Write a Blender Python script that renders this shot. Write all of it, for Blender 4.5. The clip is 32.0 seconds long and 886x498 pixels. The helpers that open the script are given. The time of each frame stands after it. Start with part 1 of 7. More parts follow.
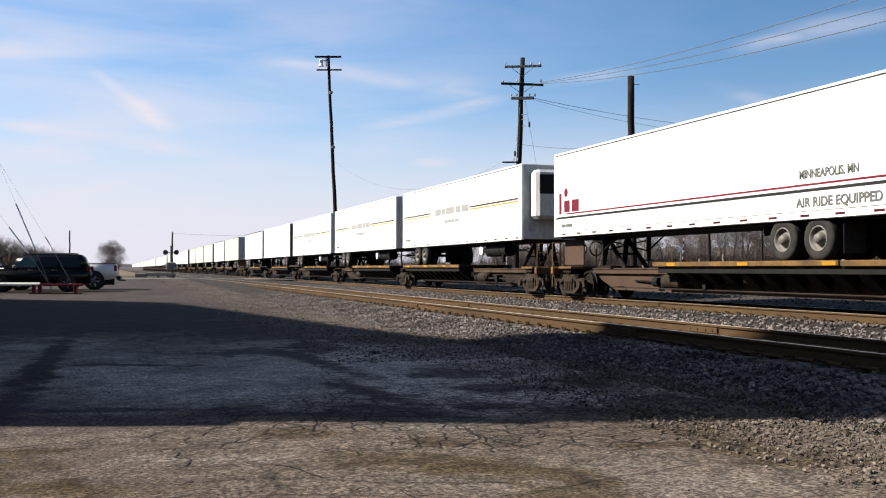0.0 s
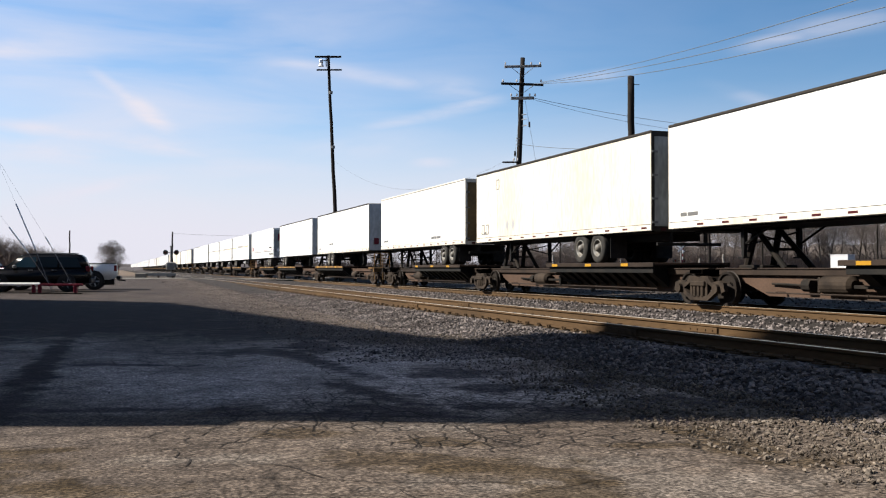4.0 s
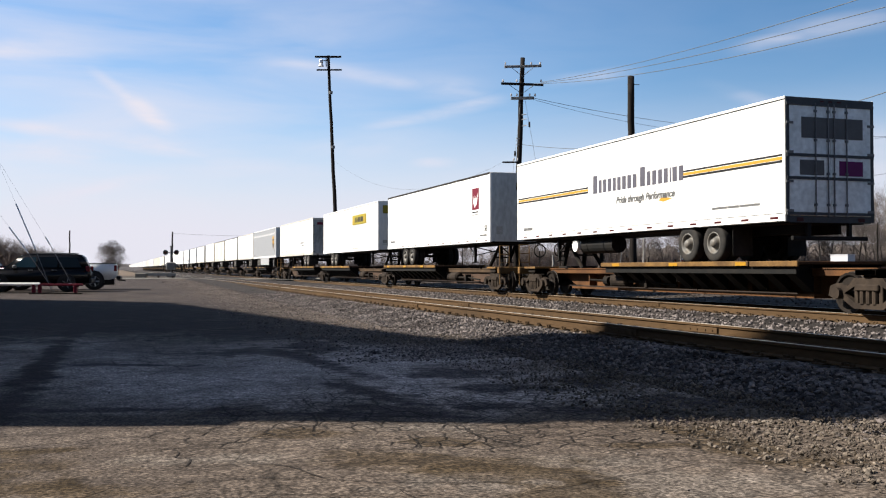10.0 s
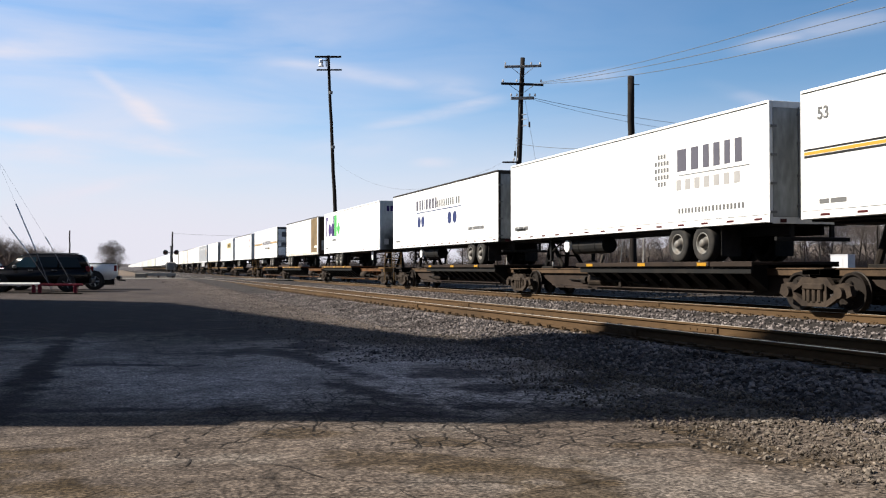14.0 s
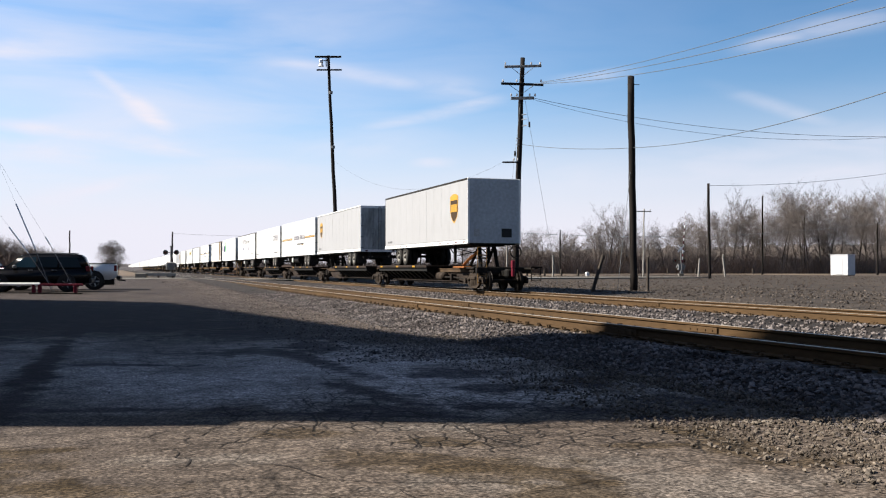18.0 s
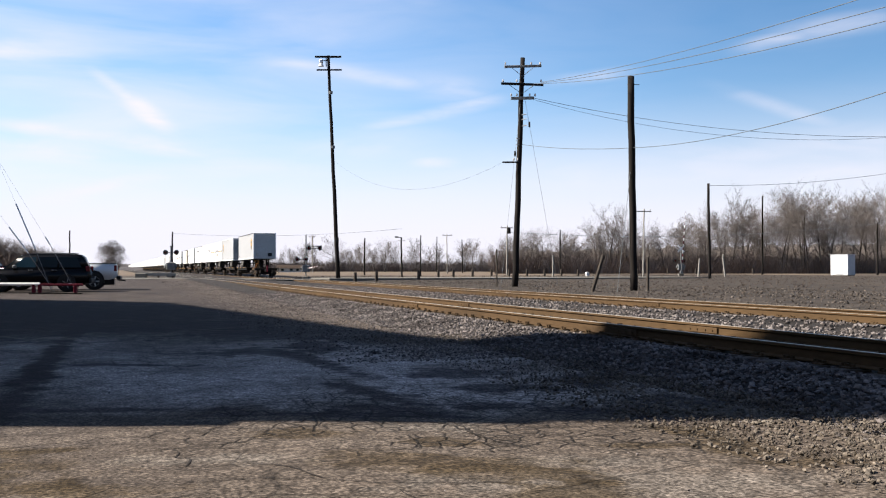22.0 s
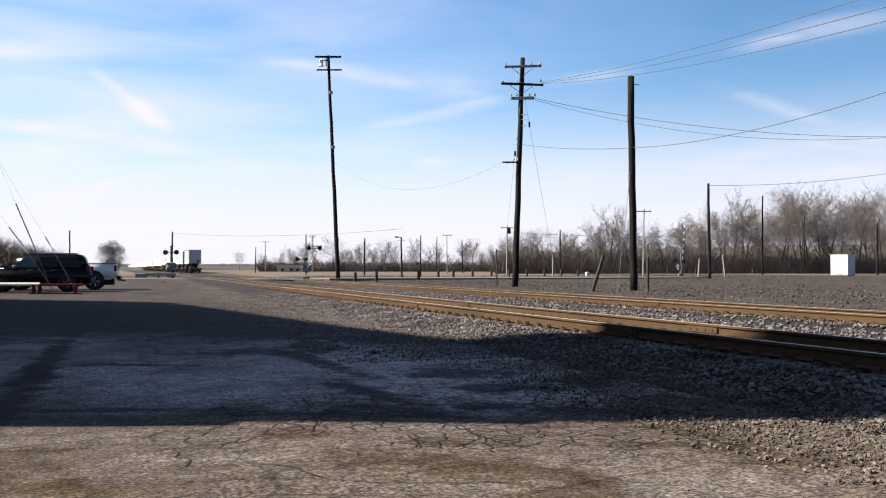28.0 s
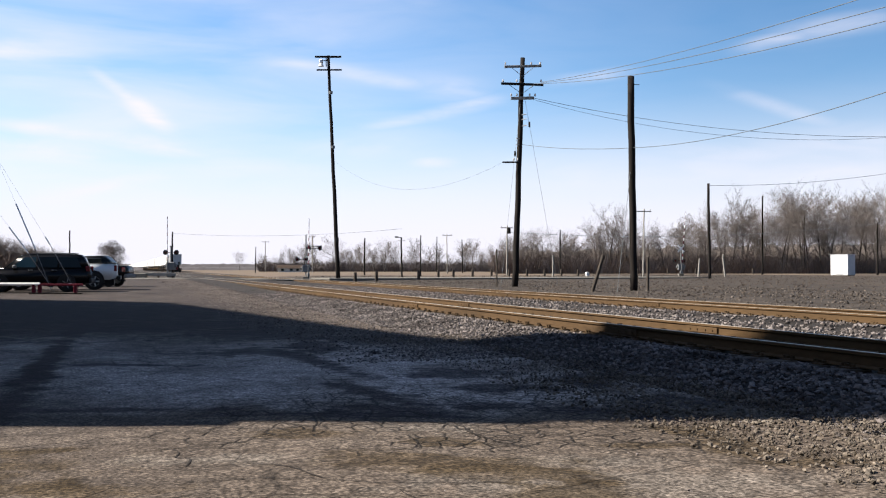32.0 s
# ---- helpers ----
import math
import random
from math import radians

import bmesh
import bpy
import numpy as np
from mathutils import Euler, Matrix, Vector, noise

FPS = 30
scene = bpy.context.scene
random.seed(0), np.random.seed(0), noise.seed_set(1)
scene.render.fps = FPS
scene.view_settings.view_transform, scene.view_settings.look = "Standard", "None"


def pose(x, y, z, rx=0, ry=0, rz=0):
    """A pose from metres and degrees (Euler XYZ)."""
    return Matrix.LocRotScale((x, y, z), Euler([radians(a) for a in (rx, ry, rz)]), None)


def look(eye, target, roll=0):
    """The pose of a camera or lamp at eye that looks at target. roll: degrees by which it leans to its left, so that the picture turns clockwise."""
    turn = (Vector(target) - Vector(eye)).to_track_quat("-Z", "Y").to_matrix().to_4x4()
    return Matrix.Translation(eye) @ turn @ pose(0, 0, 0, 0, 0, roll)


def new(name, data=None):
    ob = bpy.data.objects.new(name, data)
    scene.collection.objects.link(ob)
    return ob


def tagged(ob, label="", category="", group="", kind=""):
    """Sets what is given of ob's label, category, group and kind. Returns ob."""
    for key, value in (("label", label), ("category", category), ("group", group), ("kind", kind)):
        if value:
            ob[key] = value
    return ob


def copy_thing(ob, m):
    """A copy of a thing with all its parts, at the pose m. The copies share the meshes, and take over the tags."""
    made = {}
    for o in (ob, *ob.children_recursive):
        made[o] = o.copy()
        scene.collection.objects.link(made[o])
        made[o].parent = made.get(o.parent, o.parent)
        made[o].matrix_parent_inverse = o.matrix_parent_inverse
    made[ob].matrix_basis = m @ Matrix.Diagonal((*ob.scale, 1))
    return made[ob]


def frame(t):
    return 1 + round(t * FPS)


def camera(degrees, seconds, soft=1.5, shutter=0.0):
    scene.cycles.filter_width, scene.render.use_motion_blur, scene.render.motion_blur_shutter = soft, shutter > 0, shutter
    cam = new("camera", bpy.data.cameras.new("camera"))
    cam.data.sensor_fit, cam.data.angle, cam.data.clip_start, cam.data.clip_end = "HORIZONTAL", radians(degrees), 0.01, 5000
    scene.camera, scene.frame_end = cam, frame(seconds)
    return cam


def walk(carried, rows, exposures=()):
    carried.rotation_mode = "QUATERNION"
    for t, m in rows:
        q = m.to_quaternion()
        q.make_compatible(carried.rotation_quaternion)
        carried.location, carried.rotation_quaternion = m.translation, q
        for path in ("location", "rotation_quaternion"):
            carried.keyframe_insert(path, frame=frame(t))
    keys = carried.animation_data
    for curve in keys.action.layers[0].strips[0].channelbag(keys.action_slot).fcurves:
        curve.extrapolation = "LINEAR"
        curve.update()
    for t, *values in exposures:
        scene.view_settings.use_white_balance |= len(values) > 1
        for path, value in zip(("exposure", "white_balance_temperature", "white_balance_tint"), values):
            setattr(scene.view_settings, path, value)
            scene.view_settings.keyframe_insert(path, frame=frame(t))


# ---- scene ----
# The camera stands still beside the tracks. World: x across the tracks, y along them, z up.
TURN = 18.674
CAM_Z = 1.30
cam = camera(49.11, 32.0, soft=1.15)
CAM_POSE = pose(0, 0, CAM_Z, 90 + 1.164, 0, -TURN)
walk(cam, [(0, CAM_POSE), (32.0, CAM_POSE)], exposures=[(0, 1.655), (16.2, 1.655), (18.0, 1.755), (21.0, 1.895), (32.0, 1.915)])
_c, _s = math.cos(radians(TURN)), math.sin(radians(TURN))


def ahead(right, depth):
    """Plan position (x, y) of a point so far to the right of and in front of the stand."""
    return right * _c + depth * _s, -right * _s + depth * _c


# ---- daylight ----
SUN_EL, SUN_AZ = 38.0, 288.7
world = bpy.data.worlds.new("sky")
scene.world = world
world.use_nodes = True


def build_sky():
    nt = world.node_tree
    nt.nodes.clear()
    out = nt.nodes.new("ShaderNodeOutputWorld")
    bg = nt.nodes.new("ShaderNodeBackground")
    bg.inputs["Strength"].default_value = 0.034
    sky = nt.nodes.new("ShaderNodeTexSky")
    sky.sky_type, sky.sun_disc = "NISHITA", False
    sky.sun_elevation, sky.sun_rotation = radians(SUN_EL), radians(SUN_AZ)
    sky.air_density, sky.dust_density, sky.ozone_density = 1.0, 0.4, 3.0
    tc = nt.nodes.new("ShaderNodeTexCoord")

    def streaks(rz, scale, stretch, lo, hi, detail=6):
        mp = nt.nodes.new("ShaderNodeMapping")
        mp.inputs["Rotation"].default_value = (0.12, 0.05, rz)
        mp.inputs["Scale"].default_value = stretch
        nz = nt.nodes.new("ShaderNodeTexNoise")
        nz.inputs["Scale"].default_value, nz.inputs["Detail"].default_value = scale, detail
        nz.inputs["Distortion"].default_value = 0.5
        rp = nt.nodes.new("ShaderNodeMapRange")
        rp.inputs["From Min"].default_value, rp.inputs["From Max"].default_value = lo, hi
        nt.links.new(tc.outputs["Generated"], mp.inputs["Vector"])
        nt.links.new(mp.outputs["Vector"], nz.inputs["Vector"])
        nt.links.new(nz.outputs["Fac"], rp.inputs["Value"])
        return rp.outputs["Result"]

    def maths(op, a, b=None, clamp=False):
        x = nt.nodes.new("ShaderNodeMath")
        x.operation, x.use_clamp = op, clamp
        for i, val in enumerate((a, b)):
            if val is None:
                continue
            if isinstance(val, (int, float)):
                x.inputs[i].default_value = val
            else:
                nt.links.new(val, x.inputs[i])
        return x.outputs[0]

    def along(v):
        d = nt.nodes.new("ShaderNodeVectorMath")
        d.operation = "DOT_PRODUCT"
        d.inputs[1].default_value = v
        nt.links.new(tc.outputs["Generated"], d.inputs[0])
        return d.outputs["Value"]

    def ranged(sock, a, b, lo=0.0, hi=1.0, kind="SMOOTHSTEP"):
        r = nt.nodes.new("ShaderNodeMapRange")
        r.interpolation_type = kind
        for k, val in (("From Min", a), ("From Max", b), ("To Min", lo), ("To Max", hi)):
            r.inputs[k].default_value = val
        nt.links.new(sock, r.inputs["Value"])
        return r.outputs["Result"]

    fwd, right, up = along((_s, _c, 0)), along((_c, -_s, 0)), along((0, 0, 1))
    front = maths("MAXIMUM", fwd, 0.05)
    u, v = maths("DIVIDE", right, front), maths("DIVIDE", up, front)
    shown = ranged(fwd, 0.2, 0.6)
    fray = streaks(0.4, 13.0, (1.0, 1.0, 3.6), 0.36, 0.64, 10)
    fine = streaks(-0.3, 5.0, (0.8, 1.2, 5.0), 0.36, 0.74)
    total = None
    # wisps: middle (across, up), half length, half width, slope, density
    for u0, v0, ln, wd, slope, dens in ((-0.340, 0.188, 0.040, 0.0045, -0.72, 0.75), (-0.305, 0.160, 0.040, 0.0075, -0.70, 0.95), (-0.36, 0.137, 0.17, 0.006, -0.12, 0.8), (-0.31, 0.128, 0.085, 0.006, -0.17, 0.95), (-0.42, 0.122, 0.10, 0.012, -0.04, 0.7),
                                        (-0.355, 0.083, 0.075, 0.006, 0.20, 0.9), (-0.40, 0.072, 0.06, 0.010, 0.20, 0.7), (-0.135, 0.210, 0.075, 0.0055, -0.13, 0.4), (-0.06, 0.195, 0.075, 0.0055, -0.17, 0.45), (0.01, 0.185, 0.05, 0.010, -0.10, 0.45),
                                        (0.02, 0.167, 0.055, 0.0055, 0.22, 0.8), (-0.045, 0.152, 0.045, 0.004, 0.16, 0.6), (0.41, 0.252, 0.085, 0.009, 0.18, 0.6), (0.35, 0.238, 0.06, 0.006, 0.22, 0.6), (0.155, 0.199, 0.055, 0.005, 0.14, 0.6), (0.35, 0.166, 0.085, 0.006, -0.32, 0.45),
                                        (-0.01, 0.110, 0.03, 0.004, 0.0, 0.7), (-0.45, 0.225, 0.10, 0.014, 0.05, 0.5), (-0.08, 0.125, 0.10, 0.012, 0.06, 0.45), (-0.20, 0.105, 0.10, 0.008, -0.05, 0.5), (0.30, 0.118, 0.10, 0.008, -0.02, 0.5), (0.42, 0.128, 0.14, 0.016, 0.08, 0.55), (0.22, 0.100, 0.20, 0.014, 0.02, 0.5), (0.40, 0.098, 0.16, 0.014, 0.03, 0.6)):
        c, sn = math.cos(math.atan(slope)), math.sin(math.atan(slope))
        du, dv = maths("SUBTRACT", u, u0), maths("SUBTRACT", v, v0)
        al = maths("ABSOLUTE", maths("ADD", maths("MULTIPLY", du, c), maths("MULTIPLY", dv, sn)))
        ac = maths("ABSOLUTE", maths("SUBTRACT", maths("MULTIPLY", dv, c), maths("MULTIPLY", du, sn)))
        k = maths("MULTIPLY", maths("MULTIPLY", ranged(al, ln * 1.15, ln * 0.1), ranged(ac, wd * 2.0, 0.0)), dens * 0.78)
        total = k if total is None else maths("MAXIMUM", total, k)
    wisps = maths("MULTIPLY", maths("MULTIPLY", total, shown), maths("ADD", maths("MULTIPLY", fray, 0.65), 0.35))
    broad = streaks(radians(-TURN), 2.2, (1.0, 1.2, 7.0), 0.50, 0.90)
    sunward = ranged(right, 0.30, -0.42)
    veil = maths("MULTIPLY", maths("ADD", maths("MULTIPLY", sunward, 0.85), 0.08), maths("ADD", maths("MULTIPLY", fine, 0.55), maths("MULTIPLY", broad, 0.6)))
    # haze thickens towards the horizon, and towards the sun
    low = ranged(up, 0.205, 0.02, 0.0, 0.97)
    low2 = maths("MULTIPLY", ranged(up, 0.30, 0.02), maths("MULTIPLY", sunward, 0.62))
    haze = maths("MAXIMUM", low, low2)
    rest = maths("SUBTRACT", 1.0, maths("ADD", wisps, veil, True), True)
    mx = maths("SUBTRACT", 1.0, maths("MULTIPLY", rest, maths("SUBTRACT", 1.0, haze, True)), True)
    mix = nt.nodes.new("ShaderNodeMix")
    mix.data_type = "RGBA"
    nt.links.new(mx, mix.inputs["Factor"])
    deep = nt.nodes.new("ShaderNodeMix")
    deep.data_type, deep.blend_type = "RGBA", "MULTIPLY"
    deep.inputs["Factor"].default_value = 1.0
    deep.inputs["B"].default_value = (0.92, 1.22, 1.43, 1)
    # the blue deepens away from the sun
    away = nt.nodes.new("ShaderNodeMix")
    away.data_type, away.blend_type = "RGBA", "MULTIPLY"
    away.inputs["Factor"].default_value = 1.0
    nt.links.new(sky.outputs["Color"], away.inputs["A"])
    nt.links.new(ranged(right, -0.15, 0.45, 1.08, 0.78), away.inputs["B"])
    nt.links.new(away.outputs["Result"], deep.inputs["A"])
    nt.links.new(deep.outputs["Result"], mix.inputs["A"])
    mix.inputs["B"].default_value = (7.55, 7.4, 8.3, 1)
    nt.links.new(mix.outputs["Result"], bg.inputs["Color"])
    nt.links.new(bg.outputs[0], out.inputs[0])


build_sky()
sun_data = bpy.data.lights.new("sun", "SUN")
sun_data.energy, sun_data.angle, sun_data.color = 5.0, radians(1.1), (1.0, 0.93, 0.82)
sun = new("sun", sun_data)
_sa = radians(SUN_AZ)
SUN_DIR = Vector((math.sin(_sa) * math.cos(radians(SUN_EL)), math.cos(_sa) * math.cos(radians(SUN_EL)), math.sin(radians(SUN_EL))))
sun.matrix_world = look(SUN_DIR * 60, (0, 0, 0))


# ---- materials ----
def material(name, color, rough=0.7, metal=0.0, second=None, scale=3.0, fine=40.0, amount=0.5, bump=0.15, bump_dist=0.01, spec=0.1,
             vary=0.0, stretch=(1, 1, 1), coords="Object", emit=None):
    """A surface of one base colour, with stains (scale) towards a second colour, grain (fine) and relief."""
    m = bpy.data.materials.new(name)
    m.use_nodes = True
    nt = m.node_tree
    bs = nt.nodes["Principled BSDF"]
    bs.inputs["Roughness"].default_value, bs.inputs["Metallic"].default_value = rough, metal
    bs.inputs["Specular IOR Level"].default_value = spec
    if second is None:
        second = [c * 0.72 for c in color]
    tc = nt.nodes.new("ShaderNodeTexCoord")
    mp = nt.nodes.new("ShaderNodeMapping")
    mp.inputs["Scale"].default_value = stretch
    nt.links.new(tc.outputs[coords], mp.inputs["Vector"])
    n1 = nt.nodes.new("ShaderNodeTexNoise")
    n1.inputs["Scale"].default_value, n1.inputs["Detail"].default_value = scale, 5
    n2 = nt.nodes.new("ShaderNodeTexNoise")
    n2.inputs["Scale"].default_value, n2.inputs["Detail"].default_value = fine, 3
    for n in (n1, n2):
        nt.links.new(mp.outputs["Vector"], n.inputs["Vector"])
    r1 = nt.nodes.new("ShaderNodeMapRange")
    r1.inputs["From Min"].default_value, r1.inputs["From Max"].default_value = 0.40, 0.68
    r1.inputs["To Max"].default_value = amount
    nt.links.new(n1.outputs["Fac"], r1.inputs["Value"])
    mix = nt.nodes.new("ShaderNodeMix")
    mix.data_type = "RGBA"
    mix.inputs["A"].default_value, mix.inputs["B"].default_value = (*color, 1), (*second, 1)
    nt.links.new(r1.outputs["Result"], mix.inputs["Factor"])
    r2 = nt.nodes.new("ShaderNodeMapRange")
    r2.inputs["From Min"].default_value, r2.inputs["From Max"].default_value = 0.25, 0.75
    r2.inputs["To Min"].default_value, r2.inputs["To Max"].default_value = 1 - 0.35 * amount, 1 + 0.25 * amount
    nt.links.new(n2.outputs["Fac"], r2.inputs["Value"])
    mul = nt.nodes.new("ShaderNodeMix")
    mul.data_type, mul.blend_type = "RGBA", "MULTIPLY"
    mul.inputs["Factor"].default_value = 1
    nt.links.new(mix.outputs["Result"], mul.inputs["A"])
    nt.links.new(r2.outputs["Result"], mul.inputs["B"])
    last = mul.outputs["Result"]
    if vary:
        inf = nt.nodes.new("ShaderNodeObjectInfo")
        r3 = nt.nodes.new("ShaderNodeMapRange")
        r3.inputs["To Min"].default_value, r3.inputs["To Max"].default_value = 1 - vary, 1 + vary
        nt.links.new(inf.outputs["Random"], r3.inputs["Value"])
        m3 = nt.nodes.new("ShaderNodeMix")
        m3.data_type, m3.blend_type = "RGBA", "MULTIPLY"
        m3.inputs["Factor"].default_value = 1
        nt.links.new(last, m3.inputs["A"])
        nt.links.new(r3.outputs["Result"], m3.inputs["B"])
        last = m3.outputs["Result"]
    nt.links.new(last, bs.inputs["Base Color"])
    if bump:
        bp = nt.nodes.new("ShaderNodeBump")
        bp.inputs["Strength"].default_value, bp.inputs["Distance"].default_value = bump, bump_dist
        nt.links.new(n2.outputs["Fac"], bp.inputs["Height"])
        nt.links.new(bp.outputs["Normal"], bs.inputs["Normal"])
    if emit:
        bs.inputs["Emission Color"].default_value, bs.inputs["Emission Strength"].default_value = (*emit[:3], 1), emit[3]
    return m


def island_vary(m, amount):
    """Lets each loose piece of a joined mesh differ in brightness."""
    nt = m.node_tree
    bs = nt.nodes["Principled BSDF"]
    src = bs.inputs["Base Color"].links[0].from_socket
    ge = nt.nodes.new("ShaderNodeNewGeometry")
    r3 = nt.nodes.new("ShaderNodeMapRange")
    r3.inputs["To Min"].default_value, r3.inputs["To Max"].default_value = 1 - amount, 1 + amount
    nt.links.new(ge.outputs["Random Per Island"], r3.inputs["Value"])
    m3 = nt.nodes.new("ShaderNodeMix")
    m3.data_type, m3.blend_type = "RGBA", "MULTIPLY"
    m3.inputs["Factor"].default_value = 1
    nt.links.new(src, m3.inputs["A"])
    nt.links.new(r3.outputs["Result"], m3.inputs["B"])
    nt.links.new(m3.outputs["Result"], bs.inputs["Base Color"])
    return m


M = {}
M["white"] = material("white_paint", (0.53, 0.53, 0.52), 0.45, second=(0.43, 0.415, 0.39), scale=0.5, fine=9, amount=0.3, bump=0.03, stretch=(1, 1, 0.35), vary=0.06)
# greyer white, only for trailers far ahead
M["far_white"] = material("far_white_paint", (0.36, 0.355, 0.36), 0.55, second=(0.27, 0.265, 0.265), scale=0.5, fine=9, amount=0.4, bump=0.03, stretch=(1, 1, 0.35), vary=0.15)
M["cream"] = material("aged_white_paint", (0.391, 0.3655, 0.3187), 0.55, second=(0.289, 0.255, 0.204), scale=0.6, fine=9, amount=0.5, bump=0.03, stretch=(1, 1, 0.3))
M["grey_side"] = material("grey_side_paint", (0.168, 0.174, 0.184), 0.5, second=(0.150, 0.155, 0.162), scale=0.5, fine=9, amount=0.12, bump=0.02, stretch=(1, 1, 0.35))
M["pale_grey"] = material("pale_grey_paint", (0.215, 0.217, 0.224), 0.5, second=(0.19, 0.19, 0.193), scale=0.5, fine=5, amount=0.16, bump=0.02, stretch=(1, 1, 0.35))
# dirty white paint, its base also darkened for the shaded end face
M["nose"] = material("dirty_shaded_nose_paint", (0.34, 0.35, 0.35), 0.55, second=(0.19, 0.19, 0.18), scale=0.7, fine=7, amount=0.6, bump=0.05, stretch=(1, 1, 0.4))
M["door"] = material("grimy_door_paint", (0.255, 0.2635, 0.255), 0.55, second=(0.0765, 0.0765, 0.068), scale=1.3, fine=8, amount=0.75, bump=0.05, stretch=(1, 1, 0.35))
M["dark_nose"] = material("slate_nose_paint", (0.30, 0.32, 0.33), 0.55, second=(0.23, 0.245, 0.25), scale=0.7, fine=7, amount=0.5, bump=0.03)
M["dark_door"] = material("dark_door_paint", (0.04675, 0.051, 0.05525), 0.5, amount=0.5, bump=0.04)
M["brown_panel"] = material("brown_panel_paint", (0.115, 0.078, 0.036), 0.5, second=(0.050, 0.034, 0.018), scale=1.1, fine=9, amount=0.6, bump=0.03)
M["brown_end"] = material("dark_brown_end_paint", (0.03825, 0.0255, 0.0153), 0.5, amount=0.5, bump=0.03)
M["alu"] = material("weathered_aluminium", (0.289, 0.289, 0.2805), 0.5, 0.4, second=(0.17, 0.1615, 0.1487), scale=1.5, fine=20, amount=0.6, bump=0.05)
M["dark_rail"] = material("dark_top_rail", (0.0255, 0.0221, 0.0187), 0.6, 0.2, amount=0.5)
M["chassis"] = material("black_chassis_paint", (0.006, 0.006, 0.006), 0.7, second=(0.013, 0.011, 0.009), scale=2, fine=20, amount=0.6, bump=0.1)
M["rubber"] = material("tyre_rubber", (0.0153, 0.01488, 0.01445), 0.85, second=(0.034, 0.02975, 0.0255), scale=4, fine=50, amount=0.5, bump=0.2)
M["rim"] = material("steel_rim", (0.1105, 0.108, 0.102), 0.55, 0.2, second=(0.068, 0.05525, 0.0425), scale=4, fine=30, amount=0.7)
M["yellow"] = material("weathered_yellow_paint", (0.125, 0.070, 0.024), 0.75, second=(0.045, 0.026, 0.013), scale=1.6, fine=22, amount=0.75, bump=0.12, vary=0.1)
M["brown_car"] = material("brown_car_paint", (0.021, 0.0145, 0.011), 0.8, second=(0.008, 0.006, 0.005), scale=1.2, fine=20, amount=0.7, bump=0.12, vary=0.1)
M["tan_car"] = material("tan_car_paint", (0.080, 0.036, 0.014), 0.8, second=(0.024, 0.013, 0.008), scale=1.1, fine=20, amount=0.7, bump=0.12, vary=0.1)
M["dull_car"] = material("dull_brown_car_paint", (0.050, 0.031, 0.022), 0.8, second=(0.026, 0.017, 0.012), scale=0.8, fine=18, amount=0.6, bump=0.1, vary=0.1)
M["flange"] = material("worn_tan_flange_paint", (0.050, 0.032, 0.019), 0.8, second=(0.018, 0.012, 0.008), scale=1.2, fine=20, amount=0.7, bump=0.1)
M["dark_letter"] = material("slate_lettering", (0.060, 0.058, 0.072), 0.5, amount=0.4, bump=0.02)
M["pale_door"] = material("pale_dusty_door_paint", (0.66, 0.69, 0.67), 0.55, second=(0.44, 0.46, 0.44), scale=1.3, fine=8, amount=0.6, bump=0.04)
M["magenta"] = material("magenta_sign_paint", (0.10, 0.012, 0.075), 0.5, amount=0.3, bump=0.02)
M["orange"] = material("rusty_orange_paint", (0.17, 0.062, 0.018), 0.7, second=(0.07, 0.030, 0.013), amount=0.6, bump=0.08)
M["ghost"] = material("sun_bleached_lettering", (0.20, 0.195, 0.19), 0.5, amount=0.3, bump=0.02)
M["truck_iron"] = material("grimy_cast_steel", (0.006, 0.0055, 0.005), 0.85, 0.0, second=(0.020, 0.014, 0.010), scale=3, fine=25, amount=0.7, bump=0.2, vary=0.2)
M["frame_iron"] = material("rusty_side_frame_steel", (0.026, 0.019, 0.014), 0.85, second=(0.008, 0.006, 0.005), scale=3, fine=25, amount=0.75, bump=0.2, vary=0.2)
M["wheel_iron"] = material("wheel_steel", (0.014, 0.011, 0.009), 0.6, 0.3, second=(0.0102, 0.0085, 0.00765), scale=4, fine=30, amount=0.6)
M["reflector"] = material("yellow_reflector", (0.24, 0.125, 0.012), 0.4, amount=0.3, bump=0)
M["red_mark"] = material("red_marker", (0.040, 0.008, 0.009), 0.4, amount=0.2, bump=0)
M["red"] = material("red_paint", (0.095, 0.009, 0.018), 0.45, amount=0.3, bump=0.02)
M["black"] = material("black_paint", (0.0153, 0.0153, 0.0153), 0.5, amount=0.3, bump=0.02)
M["navy"] = material("navy_paint", (0.017, 0.0238, 0.07225), 0.45, amount=0.3, bump=0.02)
M["purple"] = material("purple_paint", (0.034, 0.0187, 0.085), 0.45, amount=0.3, bump=0.02)
M["green"] = material("green_paint", (0.0425, 0.2295, 0.051), 0.45, amount=0.3, bump=0.02)
M["gold"] = material("gold_paint", (0.306, 0.1742, 0.0255), 0.45, amount=0.3, bump=0.02)
M["shield"] = material("shield_brown_paint", (0.034, 0.0204, 0.00935), 0.45, amount=0.3, bump=0.02)
M["sign_yellow"] = material("yellow_sign_paint", (0.215, 0.172, 0.018), 0.5, second=(0.15, 0.115, 0.02), amount=0.5, bump=0.02)
M["faded"] = material("faded_grey_lettering", (0.085, 0.085, 0.085), 0.5, amount=0.4, bump=0.02)
M["pole"] = material("creosoted_pole_wood", (0.0085, 0.0068, 0.006375), 0.9, second=(0.0187, 0.0153, 0.01275), scale=2, fine=16, amount=0.7, bump=0.5, stretch=(3, 3, 0.35))
